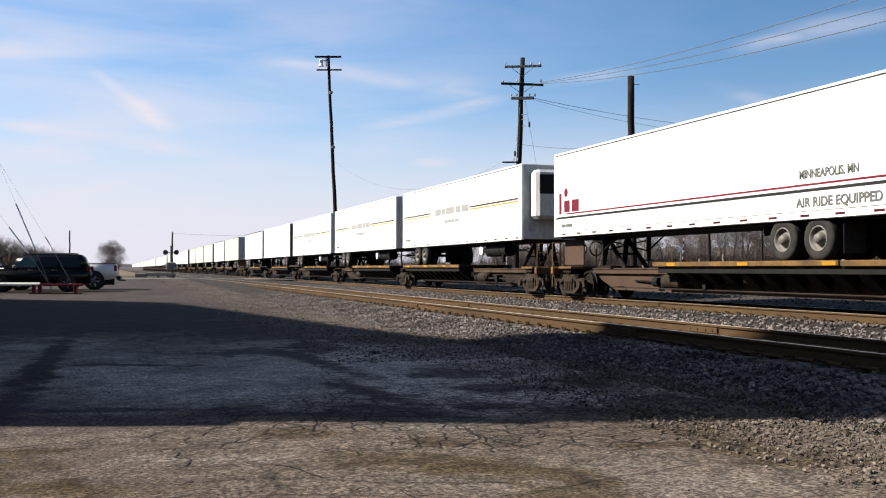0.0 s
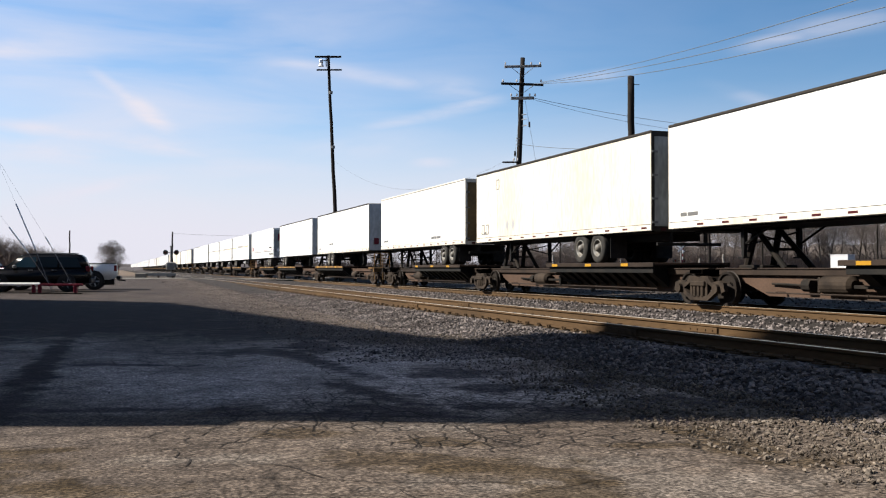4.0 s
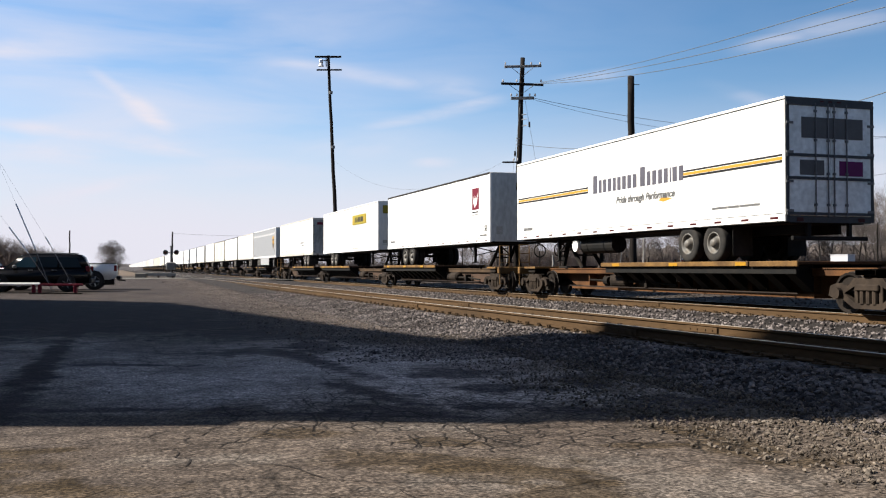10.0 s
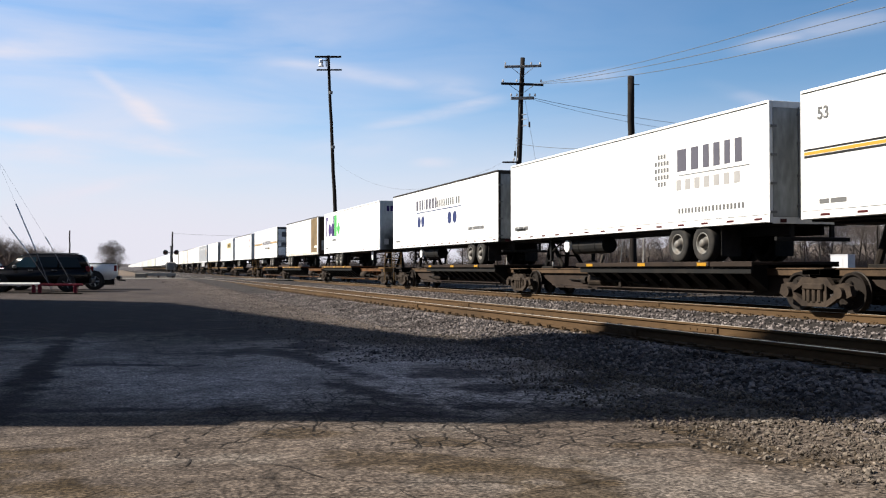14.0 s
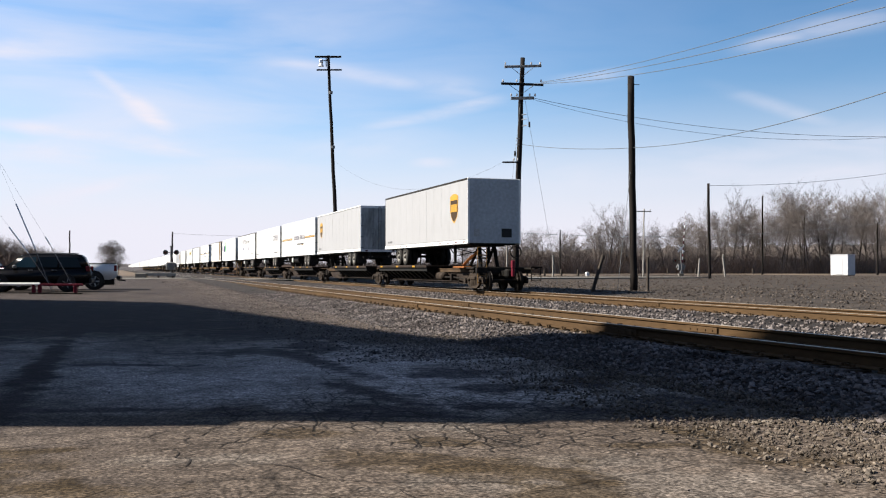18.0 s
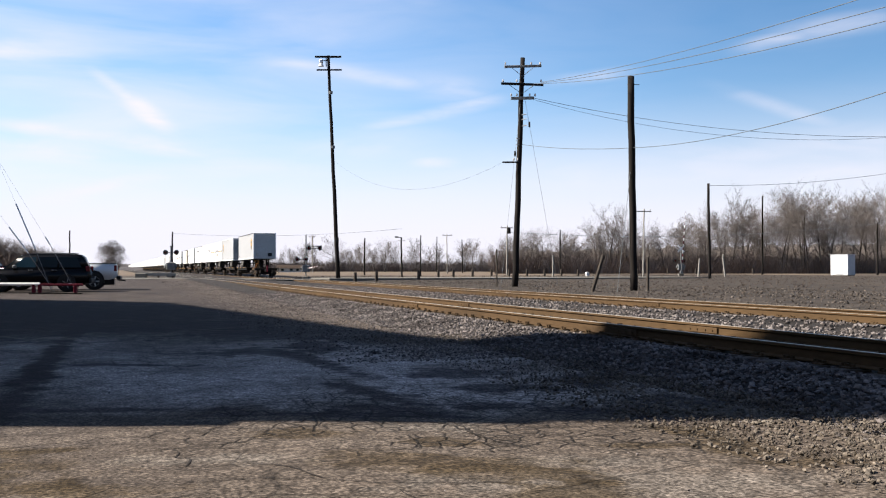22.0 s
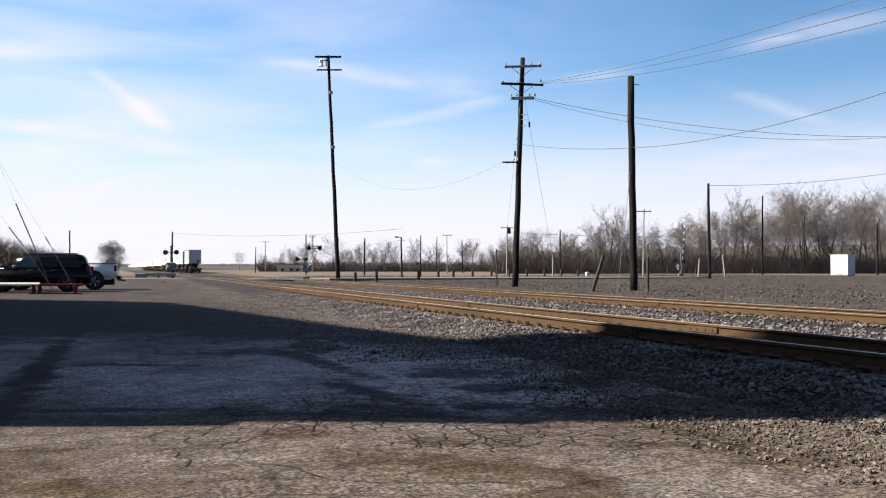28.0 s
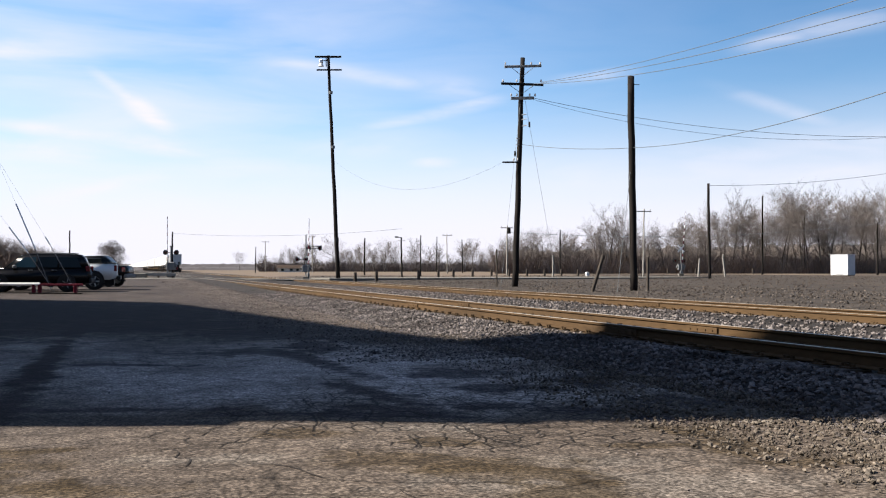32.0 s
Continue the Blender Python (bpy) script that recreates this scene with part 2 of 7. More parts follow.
M["grey_wood"] = material("weathered_grey_wood", (0.22, 0.205, 0.185), 0.9, second=(0.09, 0.08, 0.07), scale=3, fine=20, amount=0.7, bump=0.4, stretch=(3, 3, 0.5))
M["insulator"] = material("insulator_glass", (0.2975, 0.2805, 0.272), 0.25, amount=0.2, bump=0)
M["wire"] = material("weathered_wire", (0.085, 0.0935, 0.102), 0.6, 0.3, amount=0.3, bump=0)
M["galv"] = material("galvanised_steel", (0.136, 0.136, 0.136), 0.6, 0.3, amount=0.5, bump=0.03)
M["guard"] = material("white_plastic_guard", (0.62, 0.62, 0.62), 0.5, amount=0.3, bump=0.02)
M["rail"] = material("rusty_rail_steel", (0.054, 0.032, 0.015), 0.85, 0.0, second=(0.022, 0.014, 0.008), scale=1.2, fine=30, amount=0.6, bump=0.08, stretch=(1, 0.2, 1))
M["rail_head"] = material("polished_rail_head", (0.34, 0.30, 0.25), 0.4, 0.4, amount=0.3, bump=0.02)
M["tie_iron"] = material("dark_rusty_fastenings", (0.050, 0.032, 0.017), 0.9, second=(0.026, 0.017, 0.011), amount=0.6, bump=0.1)
M["tie"] = material("timber_sleeper", (0.051, 0.0408, 0.0323), 0.9, second=(0.0935, 0.0782, 0.0612), scale=2, fine=14, amount=0.8, bump=0.4, stretch=(0.3, 2, 2), vary=0.25)
M["stone"] = island_vary(material("ballast_stone", (0.106, 0.092, 0.088), 0.9, second=(0.034, 0.028, 0.026), scale=0.9, fine=22, amount=0.75, bump=0.2), 0.65)
M["field_stone"] = island_vary(material("dusty_field_stone", (0.066, 0.056, 0.049), 0.95, second=(0.022, 0.018, 0.016), scale=0.9, fine=22, amount=0.75, bump=0.2), 0.6)
M["rubble"] = island_vary(material("soil_stained_rubble", (0.098, 0.082, 0.067), 0.95, second=(0.040, 0.031, 0.024), scale=2.5, fine=30, amount=0.8, bump=0.2), 0.5)
M["bark"] = material("winter_bark", (0.04675, 0.0391, 0.034), 0.95, second=(0.0255, 0.02125, 0.0187), scale=1, fine=9, amount=0.7, bump=0.2, vary=0.2)
M["twig"] = material("winter_twigs", (0.112, 0.096, 0.089), 0.95, second=(0.062, 0.053, 0.049), scale=0.4, fine=6, amount=0.7, bump=0, vary=0.25)
M["brush"] = island_vary(material("dry_brush", (0.150, 0.113, 0.092), 0.95, second=(0.075, 0.058, 0.050), scale=0.12, fine=2, amount=0.8, bump=0), 0.35)
M["grey_brush"] = island_vary(material("grey_brush_stems", (0.130, 0.108, 0.098), 0.95, second=(0.068, 0.057, 0.052), scale=0.2, fine=2, amount=0.8, bump=0), 0.4)
M["bungalow"] = material("white_bungalow_paint", (0.357, 0.357, 0.3655), 0.5, amount=0.3, bump=0.03)
# kept pale so the unseen walls bounce light into the shade
M["brick"] = material("pale_bounce_brick", (0.46, 0.43, 0.40), 0.85, second=(0.34, 0.31, 0.28), amount=0.6, bump=0.3)
M["car_black"] = material("black_car_paint", (0.00425, 0.00425, 0.0051), 0.22, 0.0, amount=0.2, bump=0, spec=0.14)
M["car_white"] = material("white_car_paint", (0.50, 0.51, 0.52), 0.25, 0.0, amount=0.1, bump=0, spec=0.5)
M["car_glass"] = material("dark_car_glass", (0.0102, 0.0136, 0.0136), 0.12, 0.0, amount=0.1, bump=0, spec=0.15)
# front glass with its greenish reflection put into the base colour
M["reflection_glass"] = material("green_reflection_glass", (0.02975, 0.06375, 0.0578), 0.08, 0.0, amount=0.2, bump=0, spec=0.4)
M["lamp_red"] = material("red_lamp_lens", (0.102, 0.0051, 0.0068), 0.2, amount=0.2, bump=0, spec=0.6)
M["concrete"] = material("crossing_concrete", (0.1105, 0.102, 0.08925), 0.85, amount=0.5, bump=0.2)
M["crossing_rubber"] = material("crossing_panel_rubber", (0.03825, 0.03655, 0.034), 0.85, amount=0.5, bump=0.2)
M["post"] = material("weathered_timber_post", (0.034, 0.0272, 0.0221), 0.9, second=(0.0595, 0.051, 0.0425), scale=3, fine=20, amount=0.7, bump=0.4)


# ---- shapes ----
class Shape:
    """Collects vertices and faces of one mesh."""

    def __init__(self):
        self.v, self.f = [], []

    def add(self, vs, fs):
        k = len(self.v)
        self.v += [tuple(p) for p in vs]
        self.f += [tuple(k + i for i in q) for q in fs]
        return self

    def box(self, x0, x1, y0, y1, z0, z1, b=0.0, m=None):
        cx, cy, cz = (x0 + x1) / 2, (y0 + y1) / 2, (z0 + z1) / 2
        hx, hy, hz = abs(x1 - x0) / 2, abs(y1 - y0) / 2, abs(z1 - z0) / 2
        b = min(b, hx * 0.9, hy * 0.9, hz * 0.9)
        sg = [(i, j, k) for i in (-1, 1) for j in (-1, 1) for k in (-1, 1)]
        if b <= 0:
            vs = [(cx + i * hx, cy + j * hy, cz + k * hz) for i, j, k in sg]
            fs = [(0, 1, 3, 2), (4, 6, 7, 5), (0, 4, 5, 1), (2, 3, 7, 6), (0, 2, 6, 4), (1, 5, 7, 3)]
        else:
            vs, ix = [], {}
            for s in sg:
                i, j, k = s
                for ax, (a, c, d) in enumerate(((0, b, b), (b, 0, b), (b, b, 0))):
                    ix[s, ax] = len(vs)
                    vs.append((cx + i * (hx - a), cy + j * (hy - c), cz + k * (hz - d)))
            fs = []
            for ax in range(3):
                for sgn in (-1, 1):
                    o = [a for a in range(3) if a != ax]
                    ring = []
                    for p, q in ((-1, -1), (1, -1), (1, 1), (-1, 1)):
                        s = [0, 0, 0]
                        s[ax], s[o[0]], s[o[1]] = sgn, p, q
                        ring.append(ix[tuple(s), ax])
                    flip = (sgn < 0) ^ (ax == 1)
                    fs.append(tuple(reversed(ring)) if flip else tuple(ring))
            for ax in range(3):
                o = [a for a in range(3) if a != ax]
                for p, q in ((-1, -1), (1, -1), (1, 1), (-1, 1)):
                    s0, s1 = [0, 0, 0], [0, 0, 0]
                    s0[ax], s1[ax] = -1, 1
                    s0[o[0]] = s1[o[0]] = p
                    s0[o[1]] = s1[o[1]] = q
                    s0, s1 = tuple(s0), tuple(s1)
                    quad = (ix[s0, o[0]], ix[s1, o[0]], ix[s1, o[1]], ix[s0, o[1]])
                    flip = ((p * q) > 0) ^ (ax == 1)
                    fs.append(tuple(reversed(quad)) if flip else quad)
            for s in sg:
                tri = (ix[s, 0], ix[s, 1], ix[s, 2])
                fs.append(tri if s[0] * s[1] * s[2] > 0 else tuple(reversed(tri)))
        if m is not None:
            vs = [tuple(m @ Vector(p)) for p in vs]
        return self.add(vs, fs)

    def tube(self, p0, p1, r0, r1=None, n=8, caps=True):
        p0, p1 = Vector(p0), Vector(p1)
        r1 = r0 if r1 is None else r1
        q = (p1 - p0).to_track_quat("Z", "Y")
        vs = []
        for p, r in ((p0, r0), (p1, r1)):
            for i in range(n):
                a = 2 * math.pi * i / n
                vs.append(p + q @ Vector((r * math.cos(a), r * math.sin(a), 0)))
        fs = [(i, (i + 1) % n, n + (i + 1) % n, n + i) for i in range(n)]
        if caps:
            fs += [tuple(reversed(range(n))), tuple(range(n, 2 * n))]
        return self.add(vs, fs)

    def lathe(self, prof, centre, axis="X", n=20):
        """A ring profile of (along, radius) turned round an axis."""
        vs, k = [], len(prof)
        for i in range(n):
            a = 2 * math.pi * i / n
            for u, r in prof:
                ca, sa = r * math.cos(a), r * math.sin(a)
                p = {"X": (u, ca, sa), "Y": (ca, u, sa), "Z": (ca, sa, u)}[axis]
                vs.append([p[j] + centre[j] for j in range(3)])
        fs = [(i * k + j, i * k + j + 1, ((i + 1) % n) * k + j + 1, ((i + 1) % n) * k + j) for i in range(n) for j in range(k - 1)]
        if axis == "Y":
            fs = [tuple(reversed(q)) for q in fs]
        return self.add(vs, fs)

    def extrude(self, outline, a, b, axis="X"):
        """A flat outline of (u, v) drawn out from a to b along an axis: X: (y, z), Y: (x, z), Z: (x, y)."""
        n, vs = len(outline), []
        for w in (a, b):
            for u, v in outline:
                vs.append({"X": (w, u, v), "Y": (u, w, v), "Z": (u, v, w)}[axis])
        fs = [(i, (i + 1) % n, n + (i + 1) % n, n + i) for i in range(n)] + [tuple(reversed(range(n))), tuple(range(n, 2 * n))]
        return self.add(vs, fs)

    def mesh(self, name, mat, smooth=False, fix=True):
        me = bpy.data.meshes.new(name)
        me.from_pydata(self.v, [], self.f)
        if fix:
            bm = bmesh.new()
            bm.from_mesh(me)
            bmesh.ops.recalc_face_normals(bm, faces=bm.faces)
            bm.to_mesh(me)
            bm.free()
        me.materials.append(mat)
        if smooth:
            for p in me.polygons:
                p.use_smooth = True
        return me


def sweep(s, pts, radii, n=5):
    """One unbroken tube along points."""
    k = len(s.v)
    for i, p in enumerate(pts):
        d = (Vector(pts[min(i + 1, len(pts) - 1)]) - Vector(pts[max(i - 1, 0)])).normalized()
        ref = Vector((1, 0, 0)) if abs(d.x) < 0.8 else Vector((0, 0, 1))
        u = (ref - d * d.dot(ref)).normalized()
        w = d.cross(u)
        for j in range(n):
            a = 2 * math.pi * j / n
            s.v.append(tuple(Vector(p) + (u * math.cos(a) + w * math.sin(a)) * radii[i]))
    m = len(pts)
    s.f += [(k + i * n + j, k + i * n + (j + 1) % n, k + (i + 1) * n + (j + 1) % n, k + (i + 1) * n + j) for i in range(m - 1) for j in range(n)]
    s.f += [tuple(k + j for j in reversed(range(n))), tuple(k + (m - 1) * n + j for j in range(n))]
    return s


def strand(s, pts, r, n=5):
    return sweep(s, pts, [r] * len(pts), n)


def part(name, shape, mat, parent, label="", m=None, smooth=False, fix=True):
    me = shape.mesh(name, mat, smooth, fix) if isinstance(shape, Shape) else shape
    ob = new(name, me)
    ob.parent = parent
    if m is not None:
        ob.matrix_basis = m
    return tagged(ob, label)


def thing(name, m, label, category, group="", kind=""):
    ob = new(name)
    ob.empty_display_size = 0.3
    ob.matrix_basis = m
    return tagged(ob, label, category, group, kind)


def structure(name, shape, mat, label="", smooth=False, category=""):
    ob = new(name, shape.mesh(name, mat, smooth) if isinstance(shape, Shape) else shape)
    return tagged(ob, label, category, "", "structure")


def smooth01(a, b, t):
    t = min(1.0, max(0.0, (t - a) / (b - a)))
    return t * t * (3 - 2 * t)


# ---- ground ----
NEAR_X, FAR_X = 8.71, 16.33
NEAR_RAIL, FAR_RAIL = 0.37, 0.30


def ground_z(x, y):
    left = 0.40 * smooth01(10, 92, y)
    right = 0.10 + 0.16 * smooth01(18, 26, x) + 0.2 * smooth01(90, 260, y + x)
    return left + (right - left) * smooth01(9, 19, x)


def bank_z(x, y):
    """Height of the two ballast banks."""
    def bank(centre, top, half, slope):
        return top - max(0.0, abs(x - centre) - half) * slope - 0.035 * (1 - smooth01(0.95, 1.25, abs(x - centre)))
    n = noise.noise(Vector((x * 1.3, y * 0.9, 0))) * 0.035 + noise.noise(Vector((x * 5, y * 4, 2))) * 0.015
    return max(bank(NEAR_X, NEAR_RAIL - 0.20, 1.45, 0.16), bank(FAR_X, FAR_RAIL - 0.20, 1.7, 0.30), ground_z(x, y) - 0.04) + n


def sheet(xs, ys, zf):
    s = Shape()
    nx = len(xs)
    s.v = [(x, y, zf(x, y)) for y in ys for x in xs]
    s.f = [(j * nx + i, j * nx + i + 1, (j + 1) * nx + i + 1, (j + 1) * nx + i) for j in range(len(ys) - 1) for i in range(nx - 1)]
    return s


def steps(*spans):
    out = []
    for a, b, d in spans:
        n = max(1, round((b - a) / d))
        out += [a + (b - a) * i / n for i in range(n)]
    return out + [spans[-1][1]]


def field_material():
    m = material("field_ground", (0.040, 0.032, 0.026), 0.95, second=(0.013, 0.0105, 0.0085), scale=0.6, fine=4, amount=0.8, bump=0.5, bump_dist=0.05)
    nt = m.node_tree
    bs = nt.nodes["Principled BSDF"]
    src = bs.inputs["Base Color"].links[0].from_socket
    tc = nt.nodes.new("ShaderNodeTexCoord")
    mp = nt.nodes.new("ShaderNodeMapping")
    mp.inputs["Scale"].default_value = (1, 0.35, 1)
    mp.inputs["Rotation"].default_value = (0, 0, radians(20))
    nz = nt.nodes.new("ShaderNodeTexNoise")
    nz.inputs["Scale"].default_value, nz.inputs["Detail"].default_value = 0.045, 6
    nt.links.new(tc.outputs["Object"], mp.inputs["Vector"])
    nt.links.new(mp.outputs["Vector"], nz.inputs["Vector"])
    # dry grass takes over farther out
    sx = nt.nodes.new("ShaderNodeSeparateXYZ")
    nt.links.new(tc.outputs["Object"], sx.inputs[0])
    far = nt.nodes.new("ShaderNodeMapRange")
    far.inputs["From Min"].default_value, far.inputs["From Max"].default_value = 95, 150
    nt.links.new(sx.outputs["Y"], far.inputs["Value"])
    ad = nt.nodes.new("ShaderNodeMath")
    ad.operation = "MULTIPLY_ADD"
    ad.inputs[1].default_value = 0.34
    nt.links.new(far.outputs["Result"], ad.inputs[0])
    nt.links.new(nz.outputs["Fac"], ad.inputs[2])
    rg = nt.nodes.new("ShaderNodeMapRange")
    rg.inputs["From Min"].default_value, rg.inputs["From Max"].default_value = 0.60, 0.78
    nt.links.new(ad.outputs[0], rg.inputs["Value"])
    mx = nt.nodes.new("ShaderNodeMix")
    mx.data_type = "RGBA"
    mx.inputs["B"].default_value = (0.092, 0.070, 0.052, 1)
    nt.links.new(rg.outputs["Result"], mx.inputs["Factor"])
    nt.links.new(src, mx.inputs["A"])
    nt.links.new(mx.outputs["Result"], bs.inputs["Base Color"])
    return m


def pavement_material():
    m = bpy.data.materials.new("cracked_asphalt")
    m.use_nodes = True
    nt = m.node_tree
    bs = nt.nodes["Principled BSDF"]
    bs.inputs["Roughness"].default_value = 0.92
    bs.inputs["Specular IOR Level"].default_value = 0.05
    tc = nt.nodes.new("ShaderNodeTexCoord")
    co = tc.outputs["Object"]

    def tex_noise(scale, detail=5, dist=0.0, vec=None):
        n = nt.nodes.new("ShaderNodeTexNoise")
        n.inputs["Scale"].default_value, n.inputs["Detail"].default_value, n.inputs["Distortion"].default_value = scale, detail, dist
        nt.links.new(vec or co, n.inputs["Vector"])
        return n

    def ranged(sock, a, b, lo=0.0, hi=1.0):
        r = nt.nodes.new("ShaderNodeMapRange")
        for k, val in (("From Min", a), ("From Max", b), ("To Min", lo), ("To Max", hi)):
            r.inputs[k].default_value = val
        nt.links.new(sock, r.inputs["Value"])
        return r.outputs["Result"]

    def mixed(a, b, fac, kind="MIX"):
        x = nt.nodes.new("ShaderNodeMix")
        x.data_type, x.blend_type = "RGBA", kind
        for sock, val in (("A", a), ("B", b), ("Factor", fac)):
            if isinstance(val, tuple):
                x.inputs[sock].default_value = (*val, 1)
            elif isinstance(val, (int, float)):
                x.inputs[sock].default_value = val
            else:
                nt.links.new(val, x.inputs[sock])
        return x.outputs["Result"]

    def maths(op, a, b):
        x = nt.nodes.new("ShaderNodeMath")
        x.operation, x.use_clamp = op, op != "MULTIPLY_ADD"
        for i, val in enumerate((a, b)):
            if isinstance(val, (int, float)):
                x.inputs[i].default_value = val
            else:
                nt.links.new(val, x.inputs[i])
        return x.outputs[0]

    warp = tex_noise(2.2, 8)
    wv = nt.nodes.new("ShaderNodeVectorMath")
    wv.operation = "MULTIPLY_ADD"
    wv.inputs[1].default_value = (0.17, 0.17, 0)
    nt.links.new(warp.outputs["Color"], wv.inputs[0])
    nt.links.new(co, wv.inputs[2])

    def cracks(scale, width, seed):
        mp = nt.nodes.new("ShaderNodeMapping")
        mp.inputs["Location"].default_value = (seed, seed * 1.7, 0)
        nt.links.new(wv.outputs[0], mp.inputs["Vector"])
        vo = nt.nodes.new("ShaderNodeTexVoronoi")
        vo.feature, vo.voronoi_dimensions = "DISTANCE_TO_EDGE", "2D"
        vo.inputs["Scale"].default_value = scale
        nt.links.new(mp.outputs["Vector"], vo.inputs["Vector"])
        return ranged(vo.outputs["Distance"], 0.0, width, 1.0, 0.0)

    big = cracks(0.55, 0.016, 3.0)
    mid_c = cracks(1.7, 0.034, 6.0)
    small = cracks(5.2, 0.100, 9.0)
    rot = nt.nodes.new("ShaderNodeMapping")
    rot.inputs["Rotation"].default_value = (0, 0, radians(TURN))
    nt.links.new(co, rot.inputs["Vector"])
    axes = nt.nodes.new("ShaderNodeSeparateXYZ")
    nt.links.new(rot.outputs["Vector"], axes.inputs[0])
    ragged = tex_noise(1.7, 8, 0.8)
    ragged_fine = tex_noise(5.5, 6, 0.5)

    def blob(r0, d0, hr, hd, turn=0.0, amp=1.0, soft=0.45):
        """A ragged stain round a place so far right and ahead, with its half sizes and turn."""
        mp = nt.nodes.new("ShaderNodeMapping")
        mp.vector_type = "TEXTURE"
        mp.inputs["Location"].default_value = (r0, d0, 0)
        mp.inputs["Rotation"].default_value = (0, 0, radians(turn))
        mp.inputs["Scale"].default_value = (hr, hd, 1)
        nt.links.new(rot.outputs["Vector"], mp.inputs["Vector"])
        ln = nt.nodes.new("ShaderNodeVectorMath")
        ln.operation = "LENGTH"
        nt.links.new(mp.outputs["Vector"], ln.inputs[0])
        x = nt.nodes.new("ShaderNodeMath")
        x.operation = "ADD"
        nt.links.new(ln.outputs["Value"], x.inputs[0])
        nt.links.new(ranged(ragged.outputs["Fac"], 0.3, 0.7, -0.5 * amp, 0.5 * amp), x.inputs[1])
        y = nt.nodes.new("ShaderNodeMath")
        y.operation = "ADD"
        nt.links.new(x.outputs[0], y.inputs[0])
        nt.links.new(ranged(ragged_fine.outputs["Fac"], 0.3, 0.7, -0.25 * amp, 0.25 * amp), y.inputs[1])
        return ranged(y.outputs[0], 1.0 + soft * 0.3, 1.0 - soft)

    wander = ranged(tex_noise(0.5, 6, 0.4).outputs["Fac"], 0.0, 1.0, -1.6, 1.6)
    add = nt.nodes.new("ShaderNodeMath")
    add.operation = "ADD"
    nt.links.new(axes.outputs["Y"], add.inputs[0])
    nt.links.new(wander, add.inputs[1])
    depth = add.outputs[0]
    # crazed where heavy wheels turn off the yard, whole slabs elsewhere
    crazed = maths("MAXIMUM", maths("MAXIMUM", blob(-0.8, 9.0, 1.1, 2.1, -20), blob(0.2, 7.6, 1.3, 1.0)), maths("MAXIMUM", blob(0.9, 9.4, 1.5, 1.5), blob(1.7, 7.4, 0.7, 0.7)))
    gate = maths("MAXIMUM", maths("MULTIPLY", crazed, ranged(tex_noise(1.1, 3).outputs["Fac"], 0.36, 0.46)), maths("MULTIPLY", ranged(tex_noise(0.42, 3).outputs["Fac"], 0.58, 0.66), 0.7))
    gate2 = ranged(tex_noise(0.5, 3, 0.3).outputs["Fac"], 0.44, 0.54)
    gate3 = maths("MAXIMUM", crazed, maths("MULTIPLY", ranged(tex_noise(0.33, 3, 0.2).outputs["Fac"], 0.50, 0.58), 0.8))
    crack = maths("MAXIMUM", maths("MULTIPLY", maths("MULTIPLY", big, gate2), 0.55), maths("MAXIMUM", maths("MULTIPLY", mid_c, gate3), maths("MULTIPLY", small, gate)))
    base = mixed((0.066, 0.053, 0.0435), (0.048, 0.0375, 0.030), ranged(tex_noise(0.3, 6, 0.6).outputs["Fac"], 0.42, 0.60))
    # paler strip put into the colour to brighten the shaded yard; darker colour beyond
    shade_lift = maths("MULTIPLY", ranged(depth, 8.6, 9.9), ranged(depth, 21.0, 15.0))
    base = mixed(base, (0.29, 0.255, 0.238), maths("MULTIPLY", shade_lift, ranged(tex_noise(0.7, 6, 0.6).outputs["Fac"], 0.34, 0.58, 0.55, 1.0)))
    far_dark = maths("MULTIPLY", ranged(depth, 14.5, 24.0), ranged(tex_noise(0.3, 6, 0.8).outputs["Fac"], 0.34, 0.56, 0.55, 0.95))
    base = mixed(base, (0.036, 0.029, 0.027), far_dark)
    # darker towards the left
    left_dark = maths("MULTIPLY", ranged(axes.outputs["X"], -0.6, -4.5), ranged(tex_noise(0.45, 6, 0.6).outputs["Fac"], 0.34, 0.58, 0.3, 0.8))
    base = mixed(base, (0.032, 0.027, 0.025), maths("MULTIPLY", left_dark, 0.75))
    # black blotches of the old yard; the far-left ones paint the shade deeper
    for b in ((-12.0, 24, 6.0, 9.0, 12), (-9.5, 27, 5.5, 7.5, 0), (-15, 31, 5, 6, 0), (-14, 26, 6, 8, 0), (-6.2, 21.5, 2.6, 2.6, 0), (-3.2, 19.5, 2.0, 2.2, 0), (-10, 18, 2.2, 1.5, 0), (-3.0, 15.2, 1.4, 1.0, 0), (-1.2, 18.2, 1.2, 1.6, 0)):
        base = mixed(base, (0.014, 0.0115, 0.012), maths("MULTIPLY", blob(*b), 0.80))
    # dirt washed in along the ballast edge
    sp = nt.nodes.new("ShaderNodeSeparateXYZ")
    nt.links.new(co, sp.inputs[0])
    edge = maths("MULTIPLY", ranged(sp.outputs["X"], 3.0, 5.2), ranged(tex_noise(0.9, 6, 0.4).outputs["Fac"], 0.34, 0.56, 0.35, 1.0))
    base = mixed(base, (0.070, 0.055, 0.044), maths("MULTIPLY", edge, 0.8))
